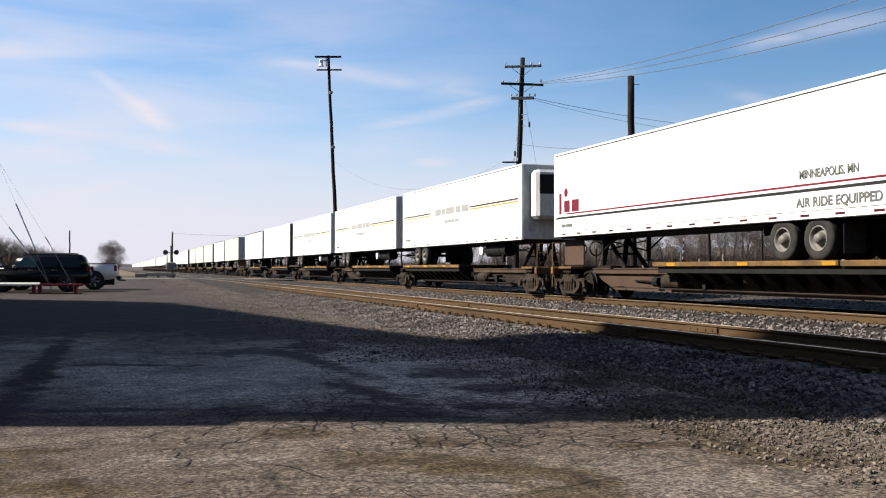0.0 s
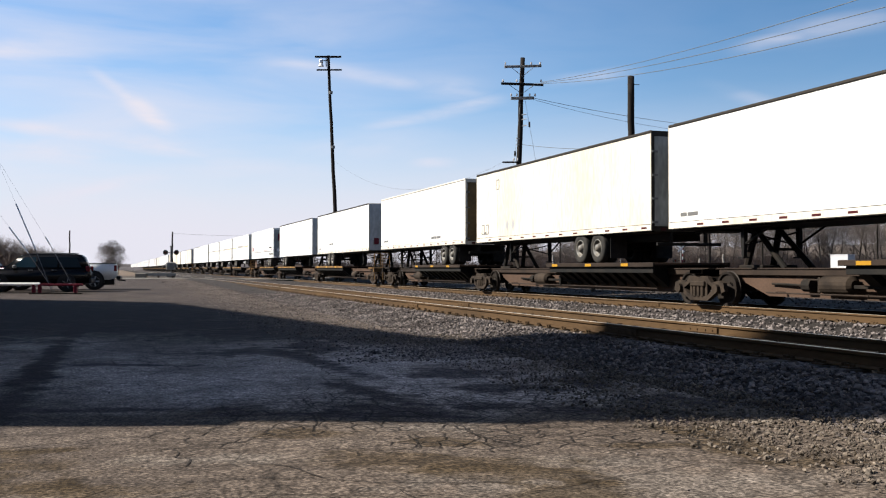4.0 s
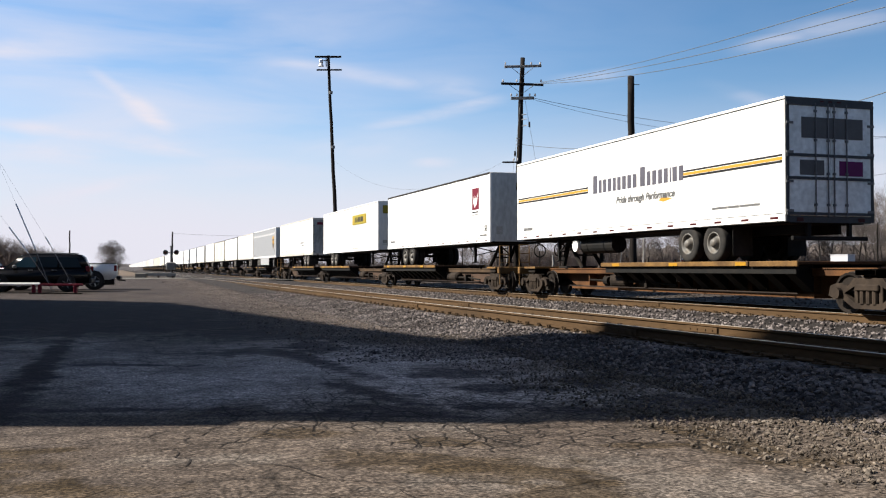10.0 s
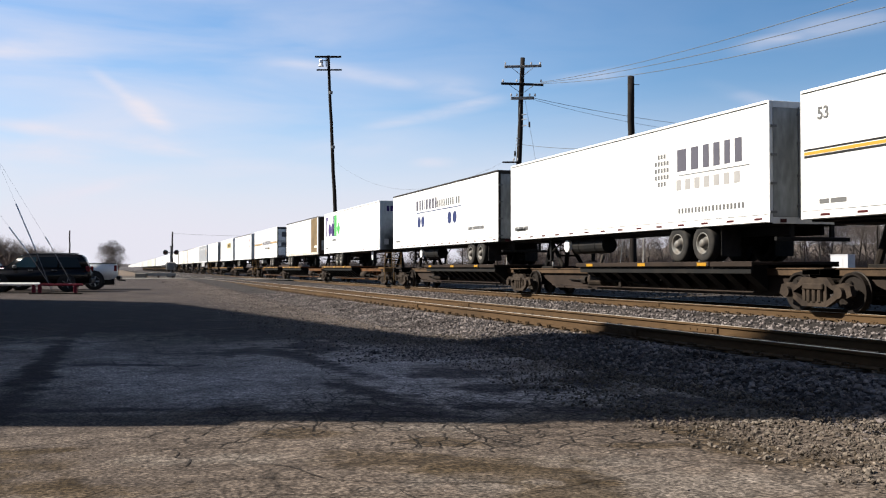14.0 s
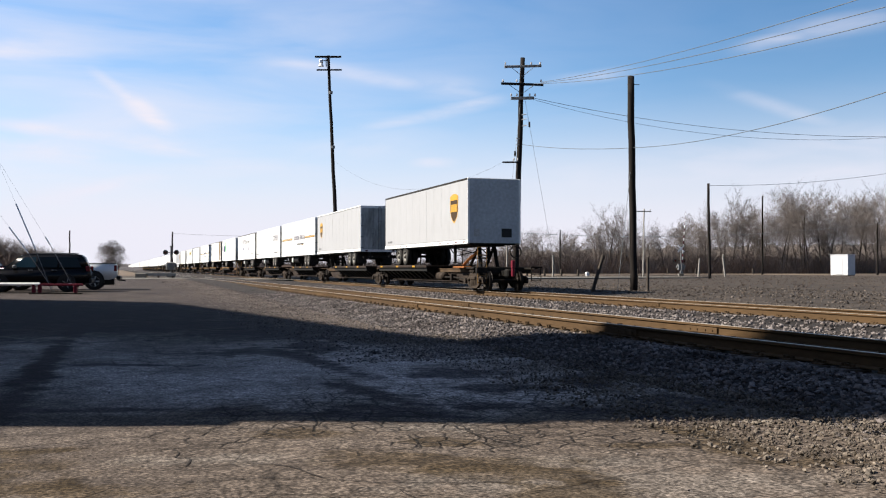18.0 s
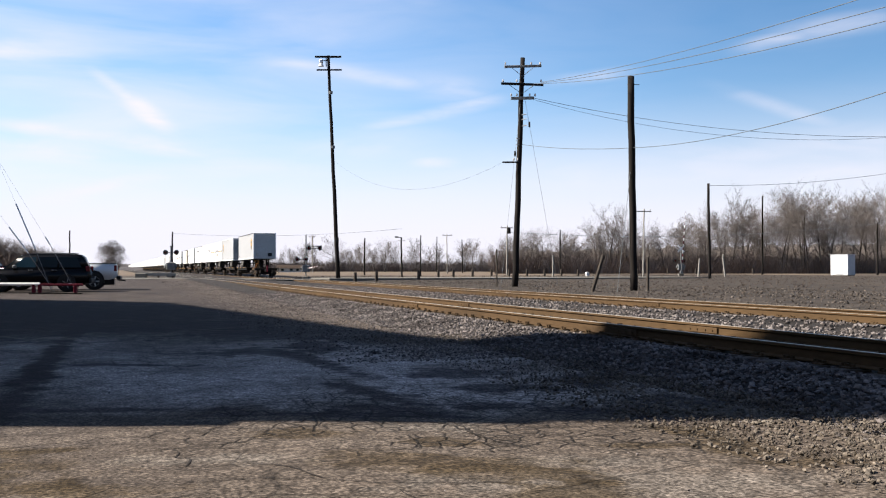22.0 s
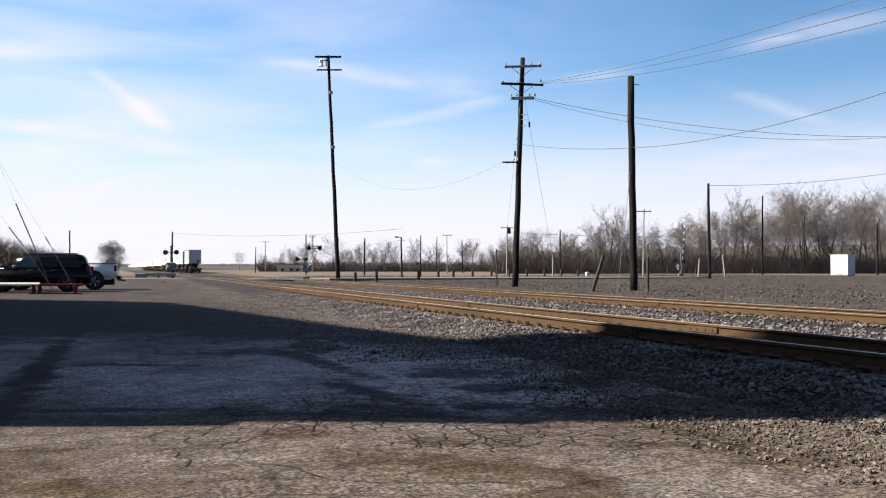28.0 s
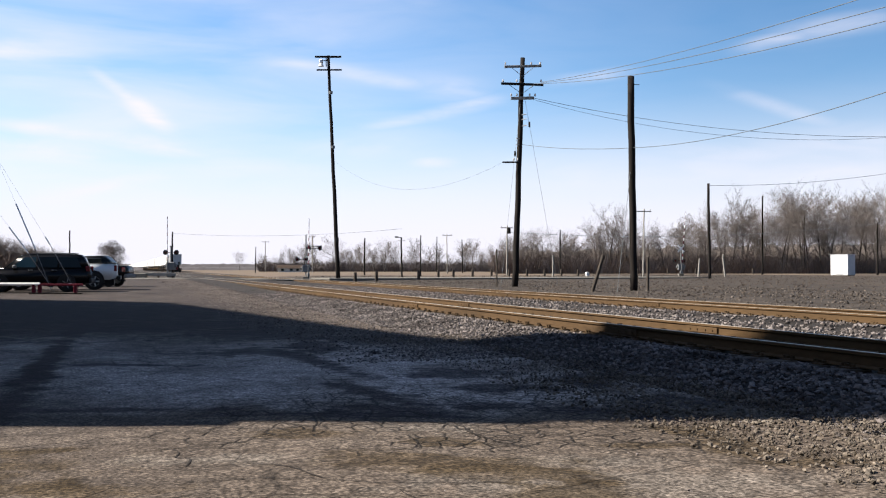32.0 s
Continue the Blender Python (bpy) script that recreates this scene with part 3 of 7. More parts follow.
    # dark oily smears where trucks cross, spreading from one long track
    for b in ((-1.75, 13.6, 0.28, 2.4, 24), (-0.75, 10.2, 0.32, 1.3, 30), (-0.3, 9.0, 0.75, 0.50, 0), (0.35, 9.3, 0.6, 0.35, 0), (0.1, 12.2, 0.75, 0.7, 0), (0.75, 10.6, 0.7, 0.5, 0), (1.7, 11.4, 0.6, 0.8, 0),
              (1.35, 9.0, 0.5, 0.32, 0), (2.35, 9.4, 0.6, 0.5, 0), (2.7, 10.6, 0.5, 0.9, 0), (1.9, 8.45, 0.4, 0.25, 0), (-2.2, 16.4, 0.6, 1.4, 12), (-4.4, 13.0, 1.0, 0.22, 0), (-3.4, 8.9, 1.7, 0.16, 0), (-0.9, 8.6, 1.0, 0.16, 0)):
        base = mixed(base, (0.026, 0.020, 0.021), maths("MULTIPLY", blob(*b), 0.88))
    # tar run into one long seam
    for b in ((-8.1, 21.6, 0.26, 5.0, 18), (-5.6, 13.8, 0.24, 4.2, 18), (-4.15, 9.3, 0.24, 2.2, 17), (-4.9, 11.6, 0.34, 1.5, 18)):
        base = mixed(base, (0.016, 0.012, 0.013), maths("MULTIPLY", blob(*b, 0.75), 0.9))
    # brown soil lying on the open part, and clean pale stretches between
    for b in ((-0.1, 8.0, 0.55, 0.35, 0), (1.2, 5.9, 1.4, 0.4, 0), (-1.6, 6.6, 0.8, 0.22, 0), (1.0, 6.55, 0.9, 0.25, 0)):
        base = mixed(base, (0.088, 0.076, 0.066), maths("MULTIPLY", blob(*b), 0.6))
    for b in ((-3.9, 6.4, 1.5, 1.0, 0), (-1.0, 7.62, 0.62, 0.26, 0), (0.0, 6.55, 0.95, 0.36, -8), (0.45, 6.2, 0.6, 0.3, -20), (0.75, 5.6, 0.4, 0.4, -30), (2.15, 7.1, 0.38, 0.5, 0), (2.5, 6.6, 0.6, 0.25, 0), (-0.05, 7.3, 0.4, 0.2, -30), (2.0, 7.9, 0.3, 0.25, 0), (-3.4, 7.0, 0.7, 0.25, 0), (-2.2, 5.7, 0.6, 0.2, 0), (-2.9, 5.75, 0.8, 0.2, 0), (1.5, 7.2, 0.35, 0.14, 0)):
        base = mixed(base, (0.032, 0.0225, 0.0125), maths("MULTIPLY", blob(*b), 0.74))
    chips = nt.nodes.new("ShaderNodeTexVoronoi")
    chips.inputs["Scale"].default_value = 58
    nt.links.new(co, chips.inputs["Vector"])
    chip_tone = nt.nodes.new("ShaderNodeSeparateColor")
    nt.links.new(chips.outputs["Color"], chip_tone.inputs[0])
    base = mixed(base, ranged(chip_tone.outputs[0], 0.0, 1.0, 0.50, 1.50), 1.0, "MULTIPLY")
    grain = tex_noise(34, 4)
    base = mixed(base, ranged(grain.outputs["Fac"], 0.34, 0.66, 0.40, 1.52), 1.0, "MULTIPLY")
    mid = tex_noise(13, 5)
    base = mixed(base, ranged(mid.outputs["Fac"], 0.3, 0.7, 0.68, 1.32), 1.0, "MULTIPLY")
    coarse = tex_noise(3.1, 5, 0.6)
    base = mixed(base, ranged(coarse.outputs["Fac"], 0.3, 0.7, 0.66, 1.34), 1.0, "MULTIPLY")
    base = mixed(base, (0.008, 0.007, 0.006), maths("MULTIPLY", crack, 0.95))
    nt.links.new(base, bs.inputs["Base Color"])
    hgt = maths("MULTIPLY_ADD", grain.outputs["Fac"], 0.35)
    nt.links.new(maths("SUBTRACT", 1.0, crack), hgt.node.inputs[2])
    bp = nt.nodes.new("ShaderNodeBump")
    bp.inputs["Strength"].default_value, bp.inputs["Distance"].default_value = 0.6, 0.02
    nt.links.new(hgt, bp.inputs["Height"])
    nt.links.new(bp.outputs["Normal"], bs.inputs["Normal"])
    return m


M["field"] = field_material()
M["pavement"] = pavement_material()
# bed colour darkened to carry the shade in gaps between stones
M["bed"] = material("shade_dark_ballast_bed", (0.0289, 0.02465, 0.02295), 0.95, second=(0.01275, 0.01105, 0.0102), scale=1.0, fine=26, amount=0.9, bump=0.9, bump_dist=0.05)


def pave_z(x, y):
    return ground_z(x, y) + noise.noise(Vector((x * 0.4, y * 0.4, 5))) * 0.02


def build_ground():
    xs = steps((-2600, -300, 300), (-300, -60, 40), (-60, 60, 3), (60, 300, 30), (300, 2600, 300))
    ys = steps((-300, -30, 60), (-30, 120, 5), (120, 400, 20), (400, 3400, 250))

    def low(x, y):
        under = 0.12 * smooth01(2.0, 5.0, x) * (1 - smooth01(19.0, 21.0, x)) if y < 700 else 0.0
        return ground_z(x, y) - 0.03 - under
    structure("ground", sheet(xs, ys, low), M["field"], "brown gravelly field with patches of dry grass")
    xs = steps((-60, -12, 4), (-12, 5.6, 0.4))
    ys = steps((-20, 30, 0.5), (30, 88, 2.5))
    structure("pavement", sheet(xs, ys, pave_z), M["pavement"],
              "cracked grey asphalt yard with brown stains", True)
    xs = steps((4.3, 20.4, 0.28))
    ys = steps((-20, 45, 0.35), (45, 120, 1.2), (120, 400, 8), (400, 1500, 40))
    structure("ballast_bank", sheet(xs, ys, bank_z), M["bed"], "grey crushed stone ballast under the two tracks", True)


def stones(name, label, count, xr, yr, size, zf, seed, fade=1.0, mat="stone", skew=1.0):
    """Loose stones scattered on a surface, all in one object."""
    rnd = np.random.RandomState(seed)
    g = (1 + 5 ** 0.5) / 2
    base = np.array([(-1, g, 0), (1, g, 0), (-1, -g, 0), (1, -g, 0), (0, -1, g), (0, 1, g), (0, -1, -g), (0, 1, -g), (g, 0, -1), (g, 0, 1), (-g, 0, -1), (-g, 0, 1)], float) / 1.9
    tri = np.array([(0, 11, 5), (0, 5, 1), (0, 1, 7), (0, 7, 10), (0, 10, 11), (1, 5, 9), (5, 11, 4), (11, 10, 2), (10, 7, 6), (7, 1, 8), (3, 9, 4), (3, 4, 2), (3, 2, 6), (3, 6, 8), (3, 8, 9), (4, 9, 5), (2, 4, 11), (6, 2, 10), (8, 6, 7), (9, 8, 1)])
    vs = np.empty((count, 12, 3))
    for i in range(count):
        y = yr[0] + (yr[1] - yr[0]) * rnd.rand() ** fade
        x = xr[0] + (xr[1] - xr[0]) * rnd.rand() ** skew
        s = size[0] + (size[1] - size[0]) * rnd.rand() ** 2
        p = base * rnd.uniform(0.7, 1.15, (12, 1)) * s * rnd.uniform(0.65, 1.25, 3) * np.array((1, 1, 0.8))
        p += rnd.uniform(-0.16, 0.16, (12, 3)) * s
        a = rnd.rand() * 6.283
        ca, sa = math.cos(a), math.sin(a)
        q = p.copy()
        q[:, 0], q[:, 1] = p[:, 0] * ca - p[:, 1] * sa, p[:, 0] * sa + p[:, 1] * ca
        vs[i] = q + (x, y, zf(x, y) + s * 0.25)
    fs = (tri[None] + 12 * np.arange(count)[:, None, None]).reshape(-1, 3)
    me = bpy.data.meshes.new(name)
    me.from_pydata(vs.reshape(-1, 3).tolist(), [], fs.tolist())
    me.materials.append(M[mat])
    return tagged(new(name, me), label, "ballast", "", "stuff")


def rail_outline(cx, z):
    w, h = 0.038, 0.18
    return [(cx + u, z + v) for u, v in ((-0.075, -h), (0.075, -h), (0.075, -h + 0.012), (0.012, -h + 0.03), (0.009, -0.05), (w, -0.036), (w, -0.008), (w - 0.008, -0.001),
                                         (-w + 0.008, -0.001), (-w, -0.008), (-w, -0.036), (-0.009, -0.05), (-0.012, -h + 0.03), (-0.075, -h + 0.012))]


def build_track(cx, top, name):
    tr = thing(name, pose(0, 0, 0), "pair of rusty steel rails on timber ties in ballast", "railway track", "tracks", "structure")
    for sgn in (-1, 1):
        x = cx + sgn * 0.755
        rail = part("rail", Shape().extrude(rail_outline(x, top), -40, 1500, "Y"), M["rail"], tr, "rust brown steel rail")
        part("rail_head", Shape().box(x - 0.029, x + 0.029, -40, 1500, top - 0.004, top + 0.002), M["rail_head"], rail, "polished running surface")
    bar = Shape().box(-1.30, 1.30, -0.115, 0.115, -0.08, 0.08, 0.012).mesh("tie", M["tie"])
    ps = Shape().box(-0.17, 0.17, -0.09, 0.09, 0, 0.02, 0.004)
    for px in (-0.10, 0.10):
        for py in (-0.045, 0.045):
            ps.box(px - 0.022, px + 0.022, py - 0.018, py + 0.018, 0.015, 0.050)
    ps.box(-0.09, 0.09, 0.125, 0.15, 0.0, 0.055)
    plate = ps.mesh("tie_plate", M["tie_iron"])
    rnd = random.Random(int(cx * 10))
    for i in range(150):
        y = 2.0 + i * 0.53
        tie = part("tie", bar, M["tie"], tr, "", pose(cx + rnd.uniform(-0.04, 0.04), y, top - 0.18 - 0.095 + rnd.uniform(-0.01, 0.008), 0, 0, rnd.uniform(-1.2, 1.2)))
        if i < 120:
            for sgn in (-1, 1):
                part("tie_plate", plate, M["tie_iron"], tie, "", pose(sgn * 0.755, 0, 0.078))
    for y in (14.2, 26.1, 38.0):
        for sgn in (-1, 1):
            x = cx + sgn * 0.755
            s = Shape().box(x - 0.045, x - 0.02, y - 0.45, y + 0.45, top - 0.15, top - 0.05, 0.006)
            for k in (-0.33, -0.12, 0.12, 0.33):
                s.tube((x - 0.06, y + k, top - 0.1), (x - 0.03, y + k, top - 0.1), 0.016, n=6)
            part("joint_bar", s, M["rail"], tr)
    return tr


build_ground()
build_track(NEAR_X, NEAR_RAIL, "track_near")
build_track(FAR_X, FAR_RAIL, "track_far")
stones("ballast_stones", "loose grey and brown crushed ballast stones", 44000, (5.0, 10.3), (4.0, 46), (0.019, 0.043), bank_z, 3, 1.7)
stones("ballast_stones", "loose grey ballast stones between the two tracks", 19000, (10.2, 19.5), (8, 62), (0.028, 0.060), bank_z, 4, 1.4)
stones("field_gravel", "pale gravel beyond the far track", 10000, (19.0, 34.0), (9, 85), (0.02, 0.06), lambda x, y: ground_z(x, y) - 0.03, 6, 1.3, "field_stone")
M["clod"] = island_vary(material("dry_soil_clods", (0.052, 0.041, 0.033), 0.95, second=(0.018, 0.014, 0.0115), scale=0.5, fine=9, amount=0.8, bump=0.3), 0.6)
stones("soil_clods", "rough clods and stubble over the brown field", 18000, (22.0, 92.0), (4, 130), (0.025, 0.09), lambda x, y: ground_z(x, y) - 0.05, 8, 1.0, "clod")
stones("strewn_gravel", "stray stones strewn over the asphalt edge", 10000, (4.1, 6.4), (3.0, 18), (0.006, 0.017), lambda x, y: max(bank_z(x, y) if x > 4.3 else -9, ground_z(x, y) + 0.004), 5, 1.2, "rubble", 0.7)
stones("strewn_gravel", "ragged spill of ballast stones over the asphalt edge", 13000, (2.6, 5.8), (13, 78), (0.010, 0.030), lambda x, y: max(bank_z(x, y) if x > 4.3 else -9, pave_z(x, y)), 25, 1.3, "stone", 0.55)
stones("strewn_gravel", "coarse stones strewn where the ballast meets the asphalt", 3400, (4.0, 6.3), (3.2, 10.5), (0.009, 0.027), lambda x, y: max(bank_z(x, y) if x > 4.3 else -9, ground_z(x, y) + 0.004), 26, 1.0, "rubble", 0.62)
stones("strewn_gravel", "a few stray stones on the asphalt", 260, (-2.0, 4.2), (3.0, 20), (0.004, 0.012), lambda x, y: ground_z(x, y), 15, 1.2)


def stain_band(name, label, pts, width, mat, seed, lift):
    """A streak of wear or a crack: a ragged strip laid on the asphalt along a few plan points."""
    rnd = random.Random(seed)
    line = []
    for (ax, ay), (bx, by) in zip(pts, pts[1:]):
        n = max(2, int(math.hypot(bx - ax, by - ay) / 0.12))
        line += [(ax + (bx - ax) * i / n, ay + (by - ay) * i / n) for i in range(n)]
    line.append(pts[-1])
    s, ph = Shape(), rnd.uniform(0, 50)
    m = len(line)
    for i, (x, y) in enumerate(line):
        (px, py), (qx, qy) = line[max(0, i - 1)], line[min(m - 1, i + 1)]
        l = math.hypot(qx - px, qy - py) or 1
        nx, ny = -(qy - py) / l, (qx - px) / l
        wob = min(width, 0.12) * noise.noise(Vector((i * 0.13 + ph, 0, 0))) + 0.10 * noise.noise(Vector((i * 0.37 + ph, 3, 0))) + rnd.uniform(-0.035, 0.035)
        taper = min(1.0, 4.0 * i / m, (4.0 if width < 0.1 else 30.0) * (m - 1 - i) / m) + 0.02
        w = width * taper * (0.6 + 0.7 * abs(noise.noise(Vector((i * 0.35 + ph, 7, 0)))))
        for sg in (-1, 1):
            a, b = x + nx * (wob + sg * w / 2), y + ny * (wob + sg * w / 2)
            s.v.append((a, b, pave_z(a, b) + lift))
    s.f = [(2 * i, 2 * i + 1, 2 * i + 3, 2 * i + 2) for i in range(m - 1)]
    return structure(name, s, mat, label)


def build_cracks():
    gap = material("open_crack", (0.012, 0.010, 0.009), 0.95, second=(0.03, 0.024, 0.02), scale=6, fine=60, amount=0.8, bump=0.3)
    rnd = random.Random(12)
    runs = [((-2.35, 15.6), (-1.7, 13.0), (-1.2, 11.4), (-0.75, 10.1), (-0.2, 8.9)), ((-4.9, 12.3), (-3.9, 12.6), (-3.1, 12.4), (-2.3, 12.5)), ((-3.7, 8.75), (-2.9, 8.85), (-2.2, 8.7), (-1.5, 8.85), (-0.9, 8.75)),
            ((-3.6, 7.95), (-2.7, 7.85), (-2.0, 7.95), (-1.4, 7.8), (-0.6, 8.3), (0.4, 8.25), (1.2, 8.4)), ((-1.75, 11.8), (-1.5, 10.6), (-1.35, 9.6), (-1.2, 8.9), (-0.9, 8.3), (-0.95, 7.7)), ((-1.5, 10.6), (-1.1, 10.2), (-0.9, 9.3), (-0.55, 8.7), (-0.3, 8.1)),
            ((-1.9, 10.3), (-1.2, 10.0), (-0.6, 10.2)), ((-2.1, 9.4), (-1.4, 9.5), (-0.8, 9.1)), ((-2.2, 7.9), (-2.25, 7.5), (-2.15, 7.3)), ((-1.5, 7.8), (-1.3, 7.5), (-1.0, 7.45)), ((-1.35, 6.5), (-1.0, 6.35), (-0.75, 6.0), (-0.6, 5.85)),
            ((-0.8, 5.95), (0.0, 5.9), (0.7, 5.85)), ((-0.25, 5.75), (-0.22, 5.5), (-0.24, 5.3)), ((-1.7, 5.85), (-1.2, 5.95), (-0.7, 6.0)), ((-3.4, 6.35), (-3.0, 6.3), (-2.7, 6.4)), ((-0.2, 8.9), (0.1, 8.1), (0.35, 7.4), (0.7, 6.9)),
            ((-0.5, 7.6), (0.3, 7.55), (1.1, 7.75)), ((-0.4, 7.15), (0.3, 7.2), (0.9, 7.1)), ((0.9, 8.2), (1.2, 7.7), (1.9, 7.65), (2.4, 7.5)), ((1.2, 7.4), (1.8, 7.3), (2.2, 7.05)), ((0.4, 9.9), (1.2, 9.5), (2.0, 9.6)), ((0.2, 11.0), (0.9, 10.5), (1.5, 10.4), (2.1, 9.9)),
            ((-0.4, 11.2), (0.4, 11.4), (1.0, 11.2)), ((0.6, 6.3), (1.0, 6.0), (1.5, 5.8)), ((2.3, 6.85), (2.7, 6.75), (3.1, 6.5)), ((-3.9, 5.9), (-3.3, 5.85), (-2.7, 5.75)), ((-2.0, 7.0), (-1.7, 6.6), (-1.75, 6.2))]
    for i, run in enumerate(runs):
        stain_band("pavement_crack", "dark open crack in the asphalt", [ahead(r, d) for r, d in run], 0.013 + 0.010 * rnd.random(), gap, 20 + i, 0.005)


def build_weeds():
    rnd = random.Random(31)
    dry = material("dry_weeds", (0.085, 0.06, 0.03), 0.95, second=(0.05, 0.04, 0.022), scale=4, fine=20, amount=0.6, bump=0)
    for r, d, n in ((3.42, 6.3, 70), (3.25, 6.1, 40), (2.7, 6.9, 26), (3.9, 7.0, 30), (2.2, 7.9, 20), (3.1, 7.6, 24)):
        s = Shape()
        x0, y0 = ahead(r, d)
        for _ in range(n):
            x, y = x0 + rnd.gauss(0, 0.07), y0 + rnd.gauss(0, 0.07)
            z = max(bank_z(x, y) if x > 4.3 else -9, ground_z(x, y))
            h, a = rnd.uniform(0.02, 0.09), rnd.uniform(0, 6.28)
            s.add([(x - 0.003, y, z), (x + 0.003, y, z), (x + 0.05 * math.cos(a), y + 0.05 * math.sin(a), z + h)], [(0, 1, 2)])
        ob = new("weed_tuft", s.mesh("weed_tuft", dry, False, False))
        tagged(ob, "small tuft of dry brown weeds", "weeds", "", "stuff")


build_cracks()
build_weeds()


def build_shade_blocks():
    """Unseen plain building beside the yard, inferred and shaped to cast the shadow across it."""
    h = 12.65
    pts = [ahead(*p) for p in ((-6.2, 8.45), (-8.7, 13.0), (-12.1, 16.4), (-16.2, 18.0), (-25.9, 34.8), (-41.0, 40.0), (-50.0, 30.0), (-36.0, 8.45))]
    s = Shape().extrude(pts, -0.5, h, "Z")
    structure("shadow_building", s, M["brick"], "unseen pale building added to cast the shadow across the yard", category="building")
    # unseen ledges, added to step the near edge of the cast shadow
    for z0, out in ((3.2, 0.45), (5.2, 0.25), (8.0, 0.12)):
        ledge = Shape().extrude([ahead(*p) for p in ((-6.25, 8.44), (-6.25, 8.45 - out), (-35.9, 8.45 - out), (-35.9, 8.44))], z0, z0 + 0.35, "Z")
        structure("depot_ledge", ledge, M["brick"], "unseen ledge added to shift the shadow's near edge")
    # unseen wing added behind the stand to cut the sky light on the yard
    s = Shape().extrude([ahead(*p) for p in ((5.0, -3.0), (-40.0, -3.0), (-40.0, -14.0), (5.0, -14.0))], -0.5, h, "Z")
    structure("sky_block_wing", s, M["brick"], "unseen wing added to hold back sky light from behind", category="building")


build_shade_blocks()


# ---- the train ----
DECK = FAR_RAIL + 1.18
HALF = 1.295
BOT, TOP = 1.0, 3.92


def travel(t):
    """How far the train's last trailer end has come along the track."""
    u = t - 14.0
    return -32.86 + 18.7616 * u - 0.07202 * u * u + 0.00001 * u ** 3


def lathe_mesh(name, mat, prof, n=22):
    return Shape().lathe(prof, (0, 0, 0), "X", n).mesh(name, mat, True)


TYRE = lathe_mesh("tyre", M["rubber"], ((0.02, 0.29), (0.0, 0.34), (0.0, 0.44), (0.03, 0.495), (0.06, 0.505), (0.22, 0.505), (0.25, 0.495), (0.28, 0.44), (0.28, 0.34), (0.26, 0.29), (0.02, 0.29)))
RIM = lathe_mesh("rim", M["rim"], ((0.012, 0.30), (0.0, 0.29), (0.02, 0.26), (0.10, 0.24), (0.11, 0.17), (0.08, 0.15), (0.02, 0.13), (-0.03, 0.10), (-0.05, 0.06), (-0.05, 0.0)))


def rot_side():
    """Turns flat work to face the yard: its x runs towards the train's tail, its y up."""
    return Matrix(((0, 0, -1, 0), (-1, 0, 0, 0), (0, 1, 0, 0), (0, 0, 0, 1)))


def lettering(text, height, y, z, mat, parent, label, side="side", shear=0.0, width=None, x=None):
    cu = bpy.data.curves.new("lettering", "FONT")
    cu.body, cu.size, cu.extrude, cu.shear, cu.offset = text, height * 1.38, 0.003, shear, height * 0.035
    tmp = bpy.data.objects.new("lettering", cu)
    me = bpy.data.meshes.new_from_object(tmp)
    bpy.data.objects.remove(tmp)
    xs = [v.co.x for v in me.vertices]
    k = width / (max(xs) - min(xs)) if width else 1.0
    for v in me.vertices:
        v.co.x *= k
    me.materials.clear()
    me.materials.append(mat)
    if side == "side":
        m = Matrix.Translation((-HALF - 0.009, y, z)) @ rot_side()
    else:
        m = Matrix.Translation((x, -0.03, z)) @ pose(0, 0, 0, 90)
    return tagged(part("lettering", me, mat, parent, label, m), kind="stuff")


def decal(name, outline, y, z, mat, parent, label="", proud=0.004):
    """A painted shape on the yard side; outline in metres towards the tail and up."""
    s = Shape().extrude([(y - u, z + v) for u, v in outline], -HALF - proud, -HALF + 0.001, "X")
    return part(name, s, mat, parent, label)


def rect(w, h):
    return [(0, 0), (w, 0), (w, h), (0, h)]


def bars(y, z, widths, h, mat, parent, label="unreadable lettering as bars"):
    s, u = Shape(), 0.0
    for w in widths:
        if w > 0:
            s.box(-HALF - 0.005, -HALF + 0.001, y - u - w, y - u, z, z + h)
        u += abs(w) + h * 0.35
    return tagged(part("lettering", s, mat, parent, label), kind="stuff")


def glyphs(y, z, widths, h, mat, parent, label="dark lettering as plain bars", k=1.0, gap=0.24, tall=()):
    """A name drawn as one plain bar a letter; tall: which of them stand higher."""
    s, u = Shape(), 0.0
    for i, w in enumerate(widths):
        w *= k
        if w > 0:
            s.box(-HALF - 0.005, -HALF + 0.001, y - u - w * 0.85, y - u, z, z + h * (1.4 if i in tall else 1.0))
        u += abs(w) + h * gap
    return tagged(part("lettering", s, mat, parent, label), kind="stuff")


